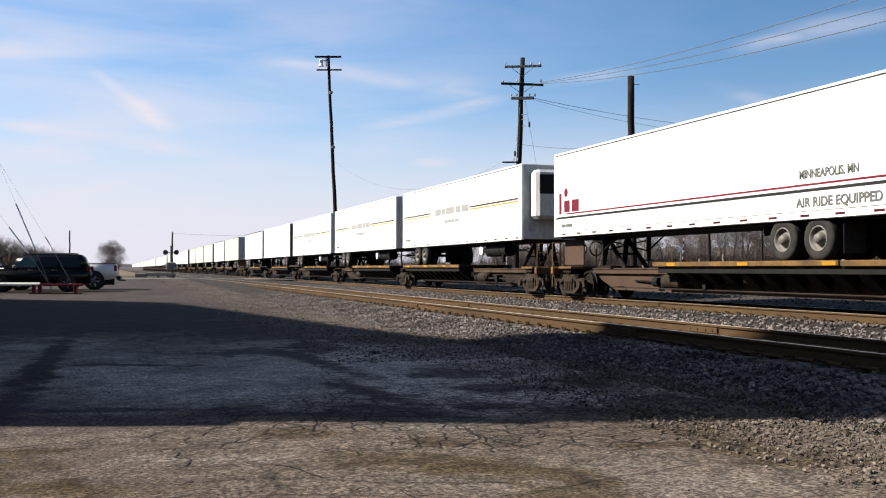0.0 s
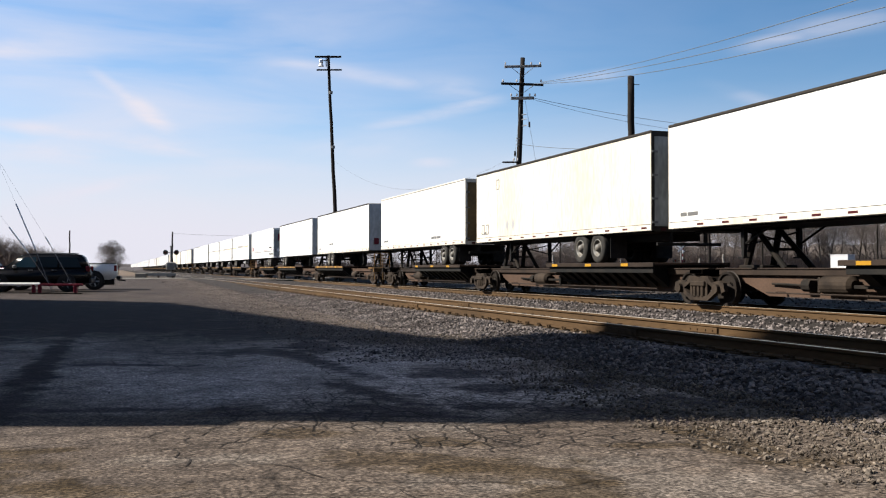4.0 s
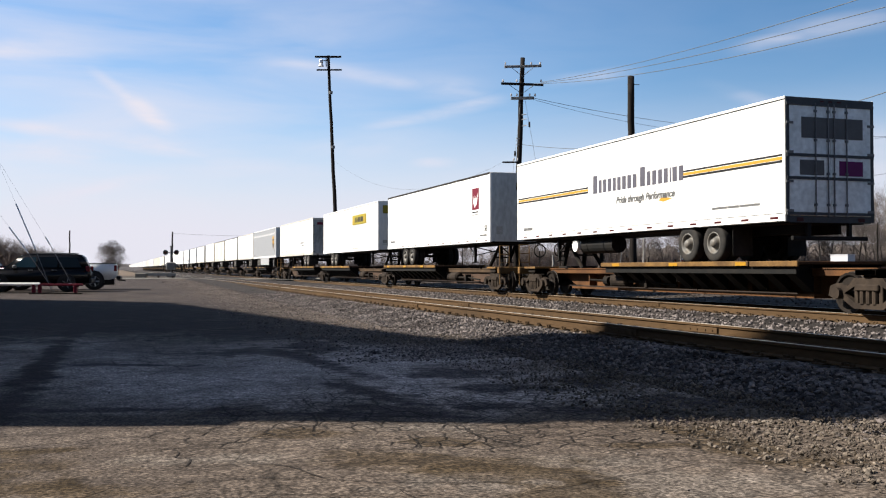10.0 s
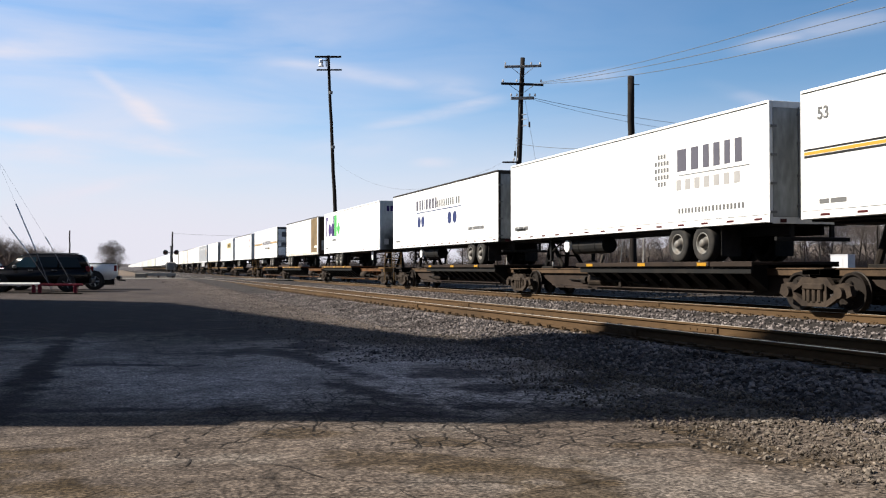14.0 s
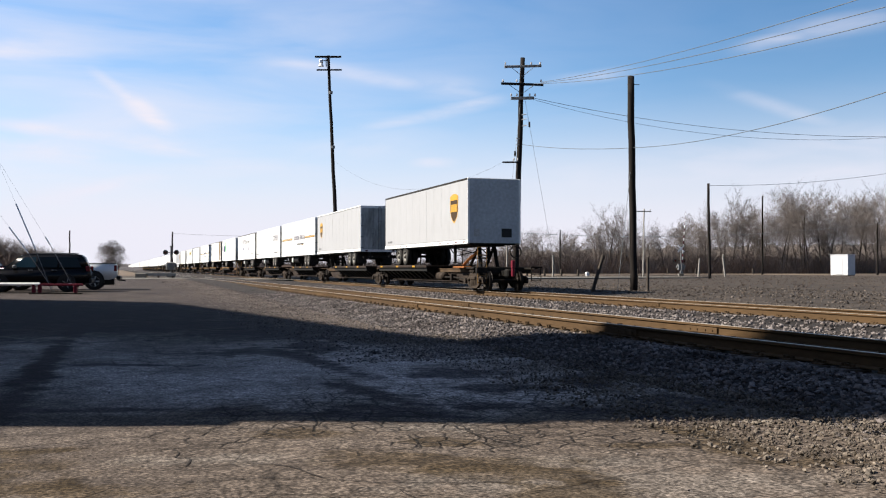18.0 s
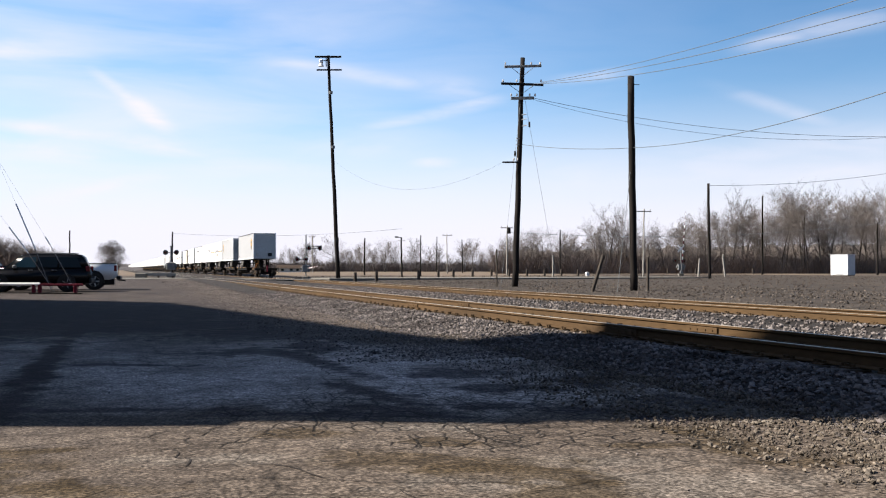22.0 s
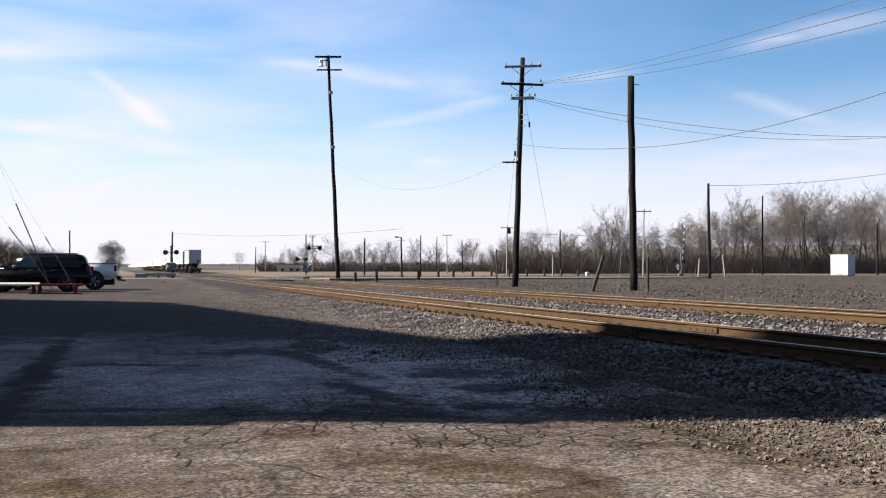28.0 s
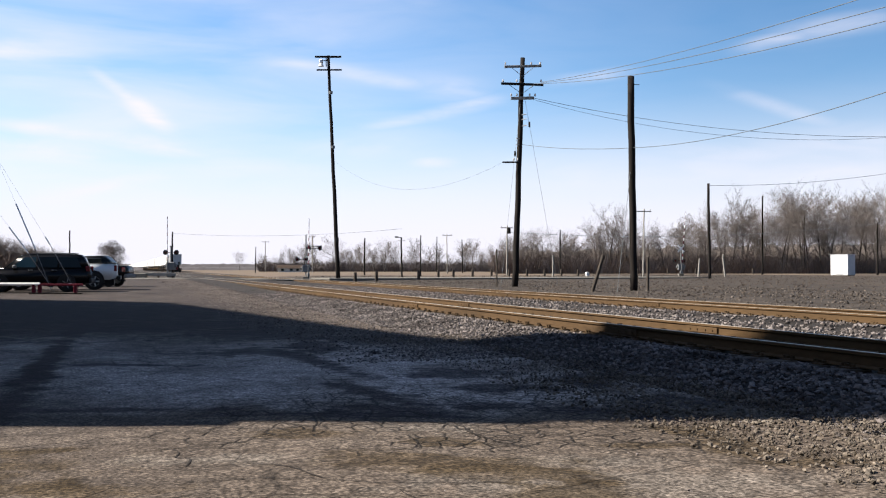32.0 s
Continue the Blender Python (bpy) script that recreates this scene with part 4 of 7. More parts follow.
def soot_nose():
    """White front wall, darkened for shade, with a cloud of exhaust soot low down."""
    m = material("sooty_shaded_nose_paint", (0.36, 0.375, 0.365), 0.55, second=(0.25, 0.26, 0.25), scale=0.7, fine=7, amount=0.4, bump=0.04, stretch=(1, 1, 0.5))
    nt = m.node_tree
    bs = nt.nodes["Principled BSDF"]
    src = bs.inputs["Base Color"].links[0].from_socket
    tc = nt.nodes.new("ShaderNodeTexCoord")
    dv = nt.nodes.new("ShaderNodeVectorMath")
    dv.operation = "DISTANCE"
    dv.inputs[1].default_value = (-0.35, 0, BOT + 0.25)
    nz = nt.nodes.new("ShaderNodeTexNoise")
    nz.inputs["Scale"].default_value, nz.inputs["Detail"].default_value = 1.8, 6
    nt.links.new(tc.outputs["Object"], dv.inputs[0])
    nt.links.new(tc.outputs["Object"], nz.inputs["Vector"])
    ad = nt.nodes.new("ShaderNodeMath")
    ad.operation = "ADD"
    nt.links.new(dv.outputs["Value"], ad.inputs[0])
    nt.links.new(nz.outputs["Fac"], ad.inputs[1])
    rg = nt.nodes.new("ShaderNodeMapRange")
    rg.interpolation_type = "SMOOTHSTEP"
    for k, val in (("From Min", 2.3), ("From Max", 0.75), ("To Min", 0.0), ("To Max", 0.97)):
        rg.inputs[k].default_value = val
    nt.links.new(ad.outputs[0], rg.inputs["Value"])
    mx = nt.nodes.new("ShaderNodeMix")
    mx.data_type = "RGBA"
    mx.inputs["B"].default_value = (0.012, 0.013, 0.011, 1)
    nt.links.new(rg.outputs["Result"], mx.inputs["Factor"])
    nt.links.new(src, mx.inputs["A"])
    nt.links.new(mx.outputs["Result"], bs.inputs["Base Color"])
    return m


M["soot_nose"] = soot_nose()


def trailer(length, rear_tail, side="white", end="door", rail="alu", low="alu", label="", tandem=2.6, tank=False, skirt=False, ribs=False, marks=True, tape=True, far=False, frame_paint=None):
    """A road trailer; y=0 at its tail-side end, z=0 where its tyres stand. rear_tail: its doors face the train's tail."""
    tr = thing("road_trailer", pose(FAR_X, 0, DECK), label or "white road trailer riding on a flat car", "trailer", "trailers on the train")
    L = length
    ry = (lambda d: d) if rear_tail else (lambda d: L - d)
    part("body", Shape().box(-HALF, HALF, 0.0, L, BOT, TOP, 0.03), M[side], tr)
    s = Shape()
    for sg in (-1, 1):
        s.box(sg * (HALF - 0.03), sg * (HALF + 0.012), 0.0, L, TOP - 0.055, TOP + 0.012, 0.008)
    part("top_rail", s, M[rail], tr)
    s = Shape()
    for sg in (-1, 1):
        s.box(sg * (HALF - 0.04), sg * (HALF + 0.014), 0.0, L, BOT - 0.06, BOT + 0.13, 0.008)
    part("bottom_rail", s, M[low], tr)
    # seams and the shadow under the rail lips drawn as thin black strips
    s = Shape().box(-HALF - 0.006, -HALF + 0.001, 0.04, L - 0.04, BOT + 0.131, BOT + 0.147).box(-HALF - 0.006, -HALF + 0.001, 0.04, L - 0.04, TOP - 0.078, TOP - 0.057)
    s.box(-HALF - 0.018, -HALF - 0.010, 0.02, L - 0.02, BOT - 0.058, BOT - 0.040)
    part("rail_seam", s, M["chassis"], tr, "black strips for the seams and lip shadow along the rails")
    # the end towards the tail, and the one ahead
    for y0, sg, is_rear in ((0.0, -1, rear_tail), (L, 1, not rear_tail)):
        yo = y0 + sg * 0.022
        if is_rear:
            fr = Shape()
            fr.box(-HALF, -HALF + 0.10, min(y0, yo), max(y0, yo), BOT - 0.06, TOP, 0.004).box(HALF - 0.10, HALF, min(y0, yo), max(y0, yo), BOT - 0.06, TOP, 0.004)
            fr.box(-HALF + 0.1, HALF - 0.1, min(y0, yo), max(y0, yo), TOP - 0.16, TOP, 0.004).box(-HALF + 0.1, HALF - 0.1, min(y0, yo), max(y0, yo), BOT - 0.08, BOT + 0.08, 0.004)
            part("door_frame", fr, M[frame_paint or (rail if end != "dark_door" else "dark_door")], tr)
            for k in (-1, 1):
                a, b = (-HALF + 0.105, -0.006) if k < 0 else (0.006, HALF - 0.105)
                door = part("door", Shape().box(a, b, min(y0, y0 + sg * 0.03), max(y0, y0 + sg * 0.03), BOT + 0.085, TOP - 0.165, 0.006), M[end], tr)
                for px in (a + (b - a) * (0.62 if k < 0 else 0.38), a + (b - a) * (0.93 if k < 0 else 0.07)):
                    rods = Shape().tube((px, y0 + sg * 0.055, BOT + 0.05), (px, y0 + sg * 0.055, TOP - 0.13), 0.017, n=6)
                    for zz in (1.35, 2.1, 2.9, 3.6):
                        rods.box(px - 0.04, px + 0.04, y0 + sg * 0.045 - 0.02, y0 + sg * 0.045 + 0.02, zz - 0.03, zz + 0.03)
                    part("lock_rod", rods, M["galv"], door)
                hx = a if k < 0 else b
                for zz in () if far else (1.2, 1.9, 2.6, 3.3):
                    hg = Shape().box(hx - 0.10, hx + 0.10, y0 + sg * 0.04 - 0.012, y0 + sg * 0.04 + 0.012, zz - 0.03, zz + 0.03, 0.004)
                    part("hinge", hg, M["galv"], door)
            bp = Shape().box(-1.1, 1.1, y0 - sg * 0.02 - 0.05, y0 - sg * 0.02 + 0.05, 0.50, 0.60, 0.01)
            for px in (-0.6, 0.6):
                bp.box(px - 0.05, px + 0.05, y0 - sg * 0.05 - 0.04, y0 - sg * 0.05 + 0.04, 0.58, 0.95)
            part("underride_guard", bp, M["chassis"], tr)
            for px in () if far else (-0.25, 0.0, 0.25):
                lm = Shape().box(px - 0.05, px + 0.05, yo + sg * 0.004 - 0.01, yo + sg * 0.004 + 0.01, TOP - 0.1, TOP - 0.06)
                part("marker_lamp", lm, M["red_mark"], tr)
            for px in () if far else (-0.9, 0.9):
                lm = Shape().box(px - 0.09, px + 0.09, yo + sg * 0.004 - 0.01, yo + sg * 0.004 + 0.01, BOT - 0.05, BOT + 0.04)
                part("tail_lamp", lm, M["red_mark"], tr)
        else:
            em = end if end in ("nose", "brown_end", "grey_side", "white", "dark_nose", "soot_nose") else "nose"
            ns = Shape().box(-HALF + 0.09, HALF - 0.09, min(y0, yo), max(y0, yo), BOT - 0.02, TOP - 0.03, 0.006)
            part("front_wall", ns, M[em], tr, "scuffed front wall")
            cr = Shape()
            for k in (-1, 1):
                cr.box(k * (HALF - 0.10), k * (HALF + 0.006), min(y0, yo) - 0.008, max(y0, yo) + 0.008, BOT - 0.04, TOP + 0.005, 0.03)
            cr.box(-HALF + 0.1, HALF - 0.1, min(y0, yo) - 0.004, max(y0, yo) + 0.004, TOP - 0.028, TOP + 0.01, 0.008)
            part("corner_post", cr, M[low], tr)
            bx = Shape().box(-1.0, -0.72, yo - 0.012, yo + 0.012, BOT + 0.28, BOT + 0.62, 0.01)
            part("document_box", bx, M["alu"], tr)
            bk = Shape().box(0.35, 0.62, yo - 0.01, yo + 0.02, BOT + 0.3, BOT + 0.6, 0.01)
            part("air_connection", bk, M["chassis"], tr)
    # running gear
    s = Shape()
    for px in (-0.5, 0.5):
        s.box(px - 0.05, px + 0.05, *sorted((ry(0.25), ry(5.2))), 0.66, 0.93, 0.01)
    s.box(-1.1, 1.1, 0.1, L - 0.1, BOT - 0.10, BOT - 0.01, 0.01)
    part("chassis_frame", s, M["chassis"], tr)
    for k, ad in enumerate((tandem - 0.62, tandem + 0.62)):
        y = ry(ad)
        ax = part("axle", Shape().tube((-1.0, y, 0.505), (1.0, y, 0.505), 0.065, n=8).box(-0.6, -0.4, y - 0.25, y + 0.25, 0.44, 0.66).box(0.4, 0.6, y - 0.25, y + 0.25, 0.44, 0.66), M["chassis"], tr)
        for sg in (-1, 1):
            for inner in ((0,) if far else (0, 1)):
                x = -(HALF - 0.03) + inner * 0.33
                m = pose(x, y, 0.505) if sg < 0 else pose(-x, y, 0.505, 0, 0, 180)
                part("tyre", TYRE, M["rubber"], ax, "", m)
            part("rim", RIM, M["rim"], ax, "", pose(-(HALF - 0.03), y, 0.505) if sg < 0 else pose(HALF - 0.03, y, 0.505, 0, 0, 180))
    for px in (-0.85, 0.85):
        y = ry(tandem - 1.32)
        part("mud_flap", Shape().box(px - 0.3, px + 0.3, y - 0.006, y + 0.006, 0.16, 0.92), M["rubber"], tr)
    # landing gear
    ly = ry(L - 2.9)
    for sg in (-1, 1):
        lg = Shape().box(sg * 0.86 - 0.06, sg * 0.86 + 0.06, ly - 0.07, ly + 0.07, 0.35, 0.93, 0.01).box(sg * 0.86 - 0.05, sg * 0.86 + 0.05, ly - 0.05, ly + 0.05, 0.12, 0.4)
        lg.box(sg * 0.86 - 0.12, sg * 0.86 + 0.12, ly - 0.12, ly + 0.12, 0.09, 0.13, 0.01)
        lg.tube((sg * 0.86, ly, 0.45), (sg * 0.8, ry(L - 4.0), 0.92), 0.03, n=6)
        part("landing_leg", lg, M["chassis"], tr)
    part("leg_brace", Shape().tube((-0.86, ly, 0.80), (0.86, ly, 0.42), 0.025, n=6).tube((-0.86, ly, 0.42), (0.86, ly, 0.80), 0.025, n=6), M["chassis"], tr)
    part("coupler_plate", Shape().box(-0.6, 0.6, *sorted((ry(L - 0.25), ry(L - 1.6))), BOT - 0.16, BOT - 0.09, 0.01), M["chassis"], tr)
    if tank:
        y = ry(L - 4.8)
        tk = Shape().tube((-0.72, y, 0.62), (-0.72, y - 2.3, 0.62), 0.28, n=16)
        for d in (0.5, 1.7):
            tk.tube((-0.72, y - d, 0.62), (-0.72, y - d - 0.05, 0.62), 0.295, n=16)
        part("fuel_tank", tk, M["chassis"], tr, "dark cylindrical tank slung under the floor")
        part("tank_cap", Shape().tube((-1.10, y + 0.15, 0.62), (-0.98, y + 0.15, 0.62), 0.21, n=18), M["white"], tr, "round white tank end")
    if skirt:
        part("side_skirt", Shape().extrude([(4.6, 0.22), (10.3, 0.22), (10.55, 0.93), (4.4, 0.93)] if not rear_tail else [(4, 0.2), (10, 0.2), (10, 0.9), (4, 0.9)], -HALF + 0.0, -HALF + 0.03, "X"), M["pale_grey"], tr, "pale grey aerodynamic side skirt")
    if ribs:
        s = Shape()
        n = int((L - 0.5) / 0.28)
        for i in range(n):
            y = 0.35 + i * (L - 0.7) / (n - 1)
            s.extrude([(y - 0.07, BOT + 0.16), (y + 0.07, BOT + 0.16), (y + 0.07, TOP - 0.12), (y - 0.07, TOP - 0.12)], -HALF - 0.020, -HALF + 0.002, "X")
        tagged(part("side_ribs", s, M[side], tr), kind="stuff")
    else:
        s = Shape()
        for i in range(1, int(L / 1.22)):
            s.box(-HALF - 0.003, -HALF + 0.001, i * 1.22 - 0.025, i * 1.22 + 0.025, BOT + 0.14, TOP - 0.1)
        tagged(part("panel_seams", s, M[side], tr), kind="stuff")
    if tape and not far:
        s, t = Shape(), Shape()
        for i in range(int(L / 1.15)):
            y = 0.25 + i * 1.15
            s.box(-HALF - 0.019, -HALF - 0.012, y, y + 0.30, BOT + 0.01, BOT + 0.065)
            t.box(-HALF - 0.019, -HALF - 0.012, y + 0.31, y + 0.55, BOT + 0.01, BOT + 0.06)
        tagged(part("red_reflective_tape", s, M["red_mark"], tr), kind="stuff")
        tagged(part("white_reflective_tape", t, M["white"], tr), kind="stuff")
    if marks:
        bars(L - 0.6, BOT + 0.28, (0.32, 0.5), 0.11, M["faded"], tr)
    return tr


def shield(tr, y, z, w=1.05):
    h = w * 1.22
    edge = [(0, h * 0.93), (w * 0.25, h), (w * 0.5, h * 1.02), (w * 0.75, h), (w, h * 0.93), (w, h * 0.45), (w * 0.9, h * 0.25), (w * 0.72, h * 0.1), (w * 0.5, 0), (w * 0.28, h * 0.1), (w * 0.1, h * 0.25), (0, h * 0.45)]
    decal("emblem", list(reversed(edge)), y, z, M["gold"], tr, "gold and brown shield emblem")
    inner = [(w / 2 + (u - w / 2) * 0.88, h * 0.06 + v * 0.78) for u, v in edge]
    decal("emblem_field", list(reversed(inner)), y, z, M["shield"], tr, "", 0.007)
    cap = [(w * 0.06, h * 0.80), (w * 0.94, h * 0.80), (w * 0.94, h * 0.92), (w * 0.75, h * 0.975), (w * 0.5, h * 0.99), (w * 0.25, h * 0.975), (w * 0.06, h * 0.92)]
    decal("emblem_band", cap, y, z, M["gold"], tr, "", 0.009)
    for k in range(3):
        u = w * (0.15 + 0.25 * k)
        decal("emblem_block", [(u, h * 0.40), (u + w * 0.2, h * 0.40), (u + w * 0.2, h * 0.66), (u, h * 0.66)], y, z, M["gold"], tr, "", 0.011)


def stripe(tr, y0, y1, z, h, mat, label=""):
    return decal("stripe", rect(y1 - y0, h), y1, z, mat, tr, label)


CONSIST = []


def aboard(ob, off):
    CONSIST.append((ob, off))
    return ob


def near_trailers():
    W = "white"
    # 53-foot van with red and black side stripes
    t = aboard(trailer(16.15, True, W, "door", "white", W, "white trailer with red and black side stripes and grimy doors", 2.95), 325.41)
    stripe(t, 0.1, 15.2, 1.72, 0.05, M["red"]), stripe(t, 0.1, 16.0, 1.58, 0.075, M["black"])
    stripe(t, 15.55, 15.75, 1.75, 0.75, M["red"], "red emblem"), stripe(t, 14.9, 15.35, 1.80, 0.42, M["red"], "red emblem")
    stripe(t, 14.2, 14.75, 1.80, 0.42, M["red"], "red emblem")
    decal("emblem", [(0.15 + 0.15 * math.cos(a), 0.16 * math.sin(a)) for a in [i * 0.524 for i in range(12)]], 15.35, 2.5, M["red"], t, "red emblem")
    lettering("MINNEAPOLIS, MN", 0.20, 2.9, 1.90, M["faded"], t, "grey city lettering", width=1.9)
    lettering("AIR RIDE EQUIPPED", 0.22, 3.0, 1.24, M["faded"], t, "grey lettering", width=2.7)
    for x0, w, z0, h in ((-0.85, 0.22, 2.6, 0.75), (-0.5, 0.4, 2.6, 0.45), (0.05, 0.35, 2.6, 0.45), (0.5, 0.35, 2.6, 0.6)):
        part("door_emblem", Shape().box(x0, x0 + w, -0.036, -0.028, z0, z0 + h), M["red"], t, "red emblem on the doors")
    part("door_stripe", Shape().box(-1.18, 1.18, -0.037, -0.029, 1.72, 1.77), M["red"], t)
    part("door_stripe", Shape().box(-1.18, 1.18, -0.037, -0.029, 1.56, 1.63), M["black"], t)
    part("placard", Shape().box(-0.15, 0.15, -0.038, -0.029, -0.15, 0.15, 0, pose(-0.8, 0, 1.7, 0, 45, 0)), M["white"], t, "white diamond placard")
    # refrigerated vans ahead of it
    for off, L in ((344.56, 16.5), (362.5, 16.0), (380.0, 16.0)):
        t = aboard(trailer(L, False, W, "nose", "white", W, "white refrigerated trailer with thin gold and black stripe", 3.2, tank=True), off)
        stripe(t, 0.3, 5.9, 2.55, 0.07, M["shield"]), stripe(t, 0.3, 5.9, 2.45, 0.06, M["gold"])
        stripe(t, 11.5, L - 0.3, 2.55, 0.07, M["shield"]), stripe(t, 11.5, L - 0.3, 2.45, 0.06, M["gold"])
        bars(10.8, 2.42, (0.9, 0.5, 1.3, 0.7, 0.9), 0.32, M["ghost"], t), bars(9.4, 2.0, (0.5, 0.9, 0.6), 0.16, M["ghost"], t)
        if off < 350:
            part("cooling_unit", Shape().box(-0.95, 0.95, -0.72, -0.03, BOT + 0.75, TOP - 0.25, 0.12), M["nose"], t, "grey cooling unit with dark grille")
            part("unit_grille", Shape().box(-0.85, 0.85, -0.75, -0.71, TOP - 1.2, TOP - 0.45, 0.02), M["chassis"], t)
    t = aboard(trailer(16.15, False, W, "nose", "dark_rail", W, "plain white trailer with dark roof rail", 2.5), 305.18)
    lettering("53", 0.30, 1.35, 1.42, M["faded"], t, "faint number")
    t = aboard(trailer(16.1, False, W, "nose", "dark_rail", "cream", "white trailer with dark roof rail and mossy front wall", 4.6), 286.75)
    for x0, c in ((-0.95, "red"), (-0.1, "black"), (0.75, "black")):
        part("placard", Shape().box(x0, x0 + 0.32, -0.036, -0.02, BOT + 0.35, BOT + 0.75), M[c], t, "placard on the front wall")
    bars(11.8, 1.55, (0.8, 0.6), 0.14, M["faded"], t)
    t = aboard(trailer(14.63, True, W, "brown_panel", "cream", "cream", "white trailer with rusty brown doors", 2.55, marks=False), 269.03)
    bars(14.0, 1.35, (0.4, 0.5), 0.12, M["faded"], t), bars(5.0, 1.3, (0.5, 0.3, 0.6), 0.13, M["faded"], t)
    t = aboard(trailer(14.63, True, "cream", "door", "dark_rail", "cream", "cream weathered trailer with small placards", 4.1), 252.9)
    for y, z in ((14.0, 1.28), (13.5, 1.28), (12.3, 3.1)):
        decal("placard_frame", rect(0.3, 0.42), y, z, M["faded"], t, "small empty placard frame")
        decal("placard_face", rect(0.22, 0.34), y - 0.04, z + 0.04, M["cream"], t, "", 0.007)
    for y in (11.3, 10.7):
        decal("scuff_mark", [(0, 0.2), (0.16, 0), (0.3, 0.28), (0.14, 0.5)], y, 1.35, M["pale_grey"], t, "grey scrape")
    aboard(trailer(14.63, True, W, "door", "dark_rail", "cream", "white trailer with grimy doors and dark roof rail", 2.5), 237.3)
    aboard(trailer(14.5, True, "white", "door", "cream", "cream", "white weathered trailer with tan lower rail", 2.75), 221.8)
    t = aboard(trailer(16.1, False, "grey_side", "dark_nose", "white", W, "light grey parcel trailer with shield emblem and side skirt", 4.15, skirt=True), 205.25)
    shield(t, 2.15, 1.78, 1.08)
    stripe(t, 0.6, 16.0, 3.28, 0.022, M["white"]), stripe(t, 0.6, 16.0, 3.42, 0.018, M["white"])
    stripe(t, 0.6, 16.0, 3.35, 0.018, M["white"])
    gp = Shape().tube((-0.95, 3.45, 0.12), (-0.95, 3.45, 0.55), 0.05, n=8).tube((-0.95, 3.45, 0.5), (-0.95, 3.0, 0.93), 0.045, n=8).tube((-0.95, 3.45, 0.5), (-0.95, 3.9, 0.93), 0.045, n=8).box(-1.0, -0.9, 2.95, 3.95, 0.88, 0.94)
    part("leg_bracket", gp, M["alu"], t, "grey forked bracket on the landing gear")
    lettering("53", 0.20, 0.85, 1.50, M["faded"], t, "dark number")
    bars(0.85, 1.34, (0.25,), 0.04, M["faded"], t)
    t = aboard(trailer(16.1, True, W, "door", "cream", "cream", "white weathered trailer with grey double doors", 2.85), 186.27)
    bars(5.6, 1.95, (0.5, 0.4, 0.7), 0.12, M["faded"], t), bars(5.0, 1.72, (0.8, 0.3), 0.12, M["faded"], t), bars(13.0, 1.4, (0.5, 0.6), 0.1, M["faded"], t)
    part("placard", Shape().box(-0.95, -0.45, -0.04, -0.028, TOP - 0.55, TOP - 0.35), M["red"], t, "red placard on the door")
    t = aboard(trailer(16.15, False, W, "white", "white", W, "white ribbed container on chassis with yellow panel", 3.6, ribs=True, tape=False), 165.83)
    decal("sign_panel", rect(3.65, 0.62), 6.5, 2.72, M["sign_yellow"], t, "yellow panel with dark lettering bars", 0.044)
    s = Shape()
    for u, w in ((0.85, 0.22), (1.2, 0.22), (1.55, 0.3), (1.95, 0.3), (2.35, 0.3), (2.7, 0.24)):
        s.box(-HALF - 0.052, -HALF - 0.042, 6.5 - u - w, 6.5 - u, 2.86, 3.18)
    part("lettering", s, M["black"], t, "dark bars on the yellow panel")
    s = Shape()
    for u in (0.1, 0.3, 3.1, 3.4):
        s.box(-HALF - 0.051, -HALF - 0.042, 6.5 - u - 0.07, 6.5 - u, 2.82, 3.24)
    part("lettering", s, M["gold"], t, "gold bars on the yellow panel")
    part("end_sign", Shape().box(-1.0, 1.0, -0.045, -0.024, TOP - 0.75, TOP - 0.25), M["sign_yellow"], t, "yellow panel on the front wall")
    s = Shape()
    for i in range(7):
        s.box(-1.15, 1.15, -0.04, -0.02, BOT + 0.3 + i * 0.26, BOT + 0.36 + i * 0.26)
    part("end_ribs", s, M["white"], t)
    bars(4.6, 1.36, (0.6, 0.7), 0.14, M["faded"], t)
    t = aboard(trailer(16.2, False, W, "nose", "dark_rail", W, "white trailer with square red emblem and paint-spotted front wall", 4.05), 147.34)
    decal("emblem", rect(0.85, 0.95), 2.15, 2.42, M["red"], t, "square red emblem")
    decal("emblem_mark", [(0.1, 0.7), (0.25, 0.35), (0.38, 0.62), (0.5, 0.4), (0.75, 0.75), (0.6, 0.25), (0.3, 0.1), (0.15, 0.35)], 2.15, 2.42, M["white"], t, "", 0.008)
    bars(2.15, 2.28, (0.35, 0.4), 0.06, M["black"], t), bars(2.15, 2.18, (0.75,), 0.03, M["black"], t)
    lettering("53", 0.24, 0.62, 1.45, M["black"], t, "dark number"), bars(1.2, 1.22, (0.4, 0.4), 0.08, M["faded"], t)
    part("end_emblem", Shape().box(-0.1, 0.25, -0.034, -0.02, TOP - 0.75, TOP - 0.42), M["shield"], t, "small dark red emblem")
    part("paint_spots", Shape().box(0.5, 0.8, -0.034, -0.02, BOT + 0.5, BOT + 0.7).box(0.7, 0.95, -0.034, -0.02, BOT + 0.35, BOT + 0.55).box(0.85, 1.1, -0.034, -0.02, BOT + 0.6, BOT + 0.8), M["navy"], t, "dark blue paint patches")

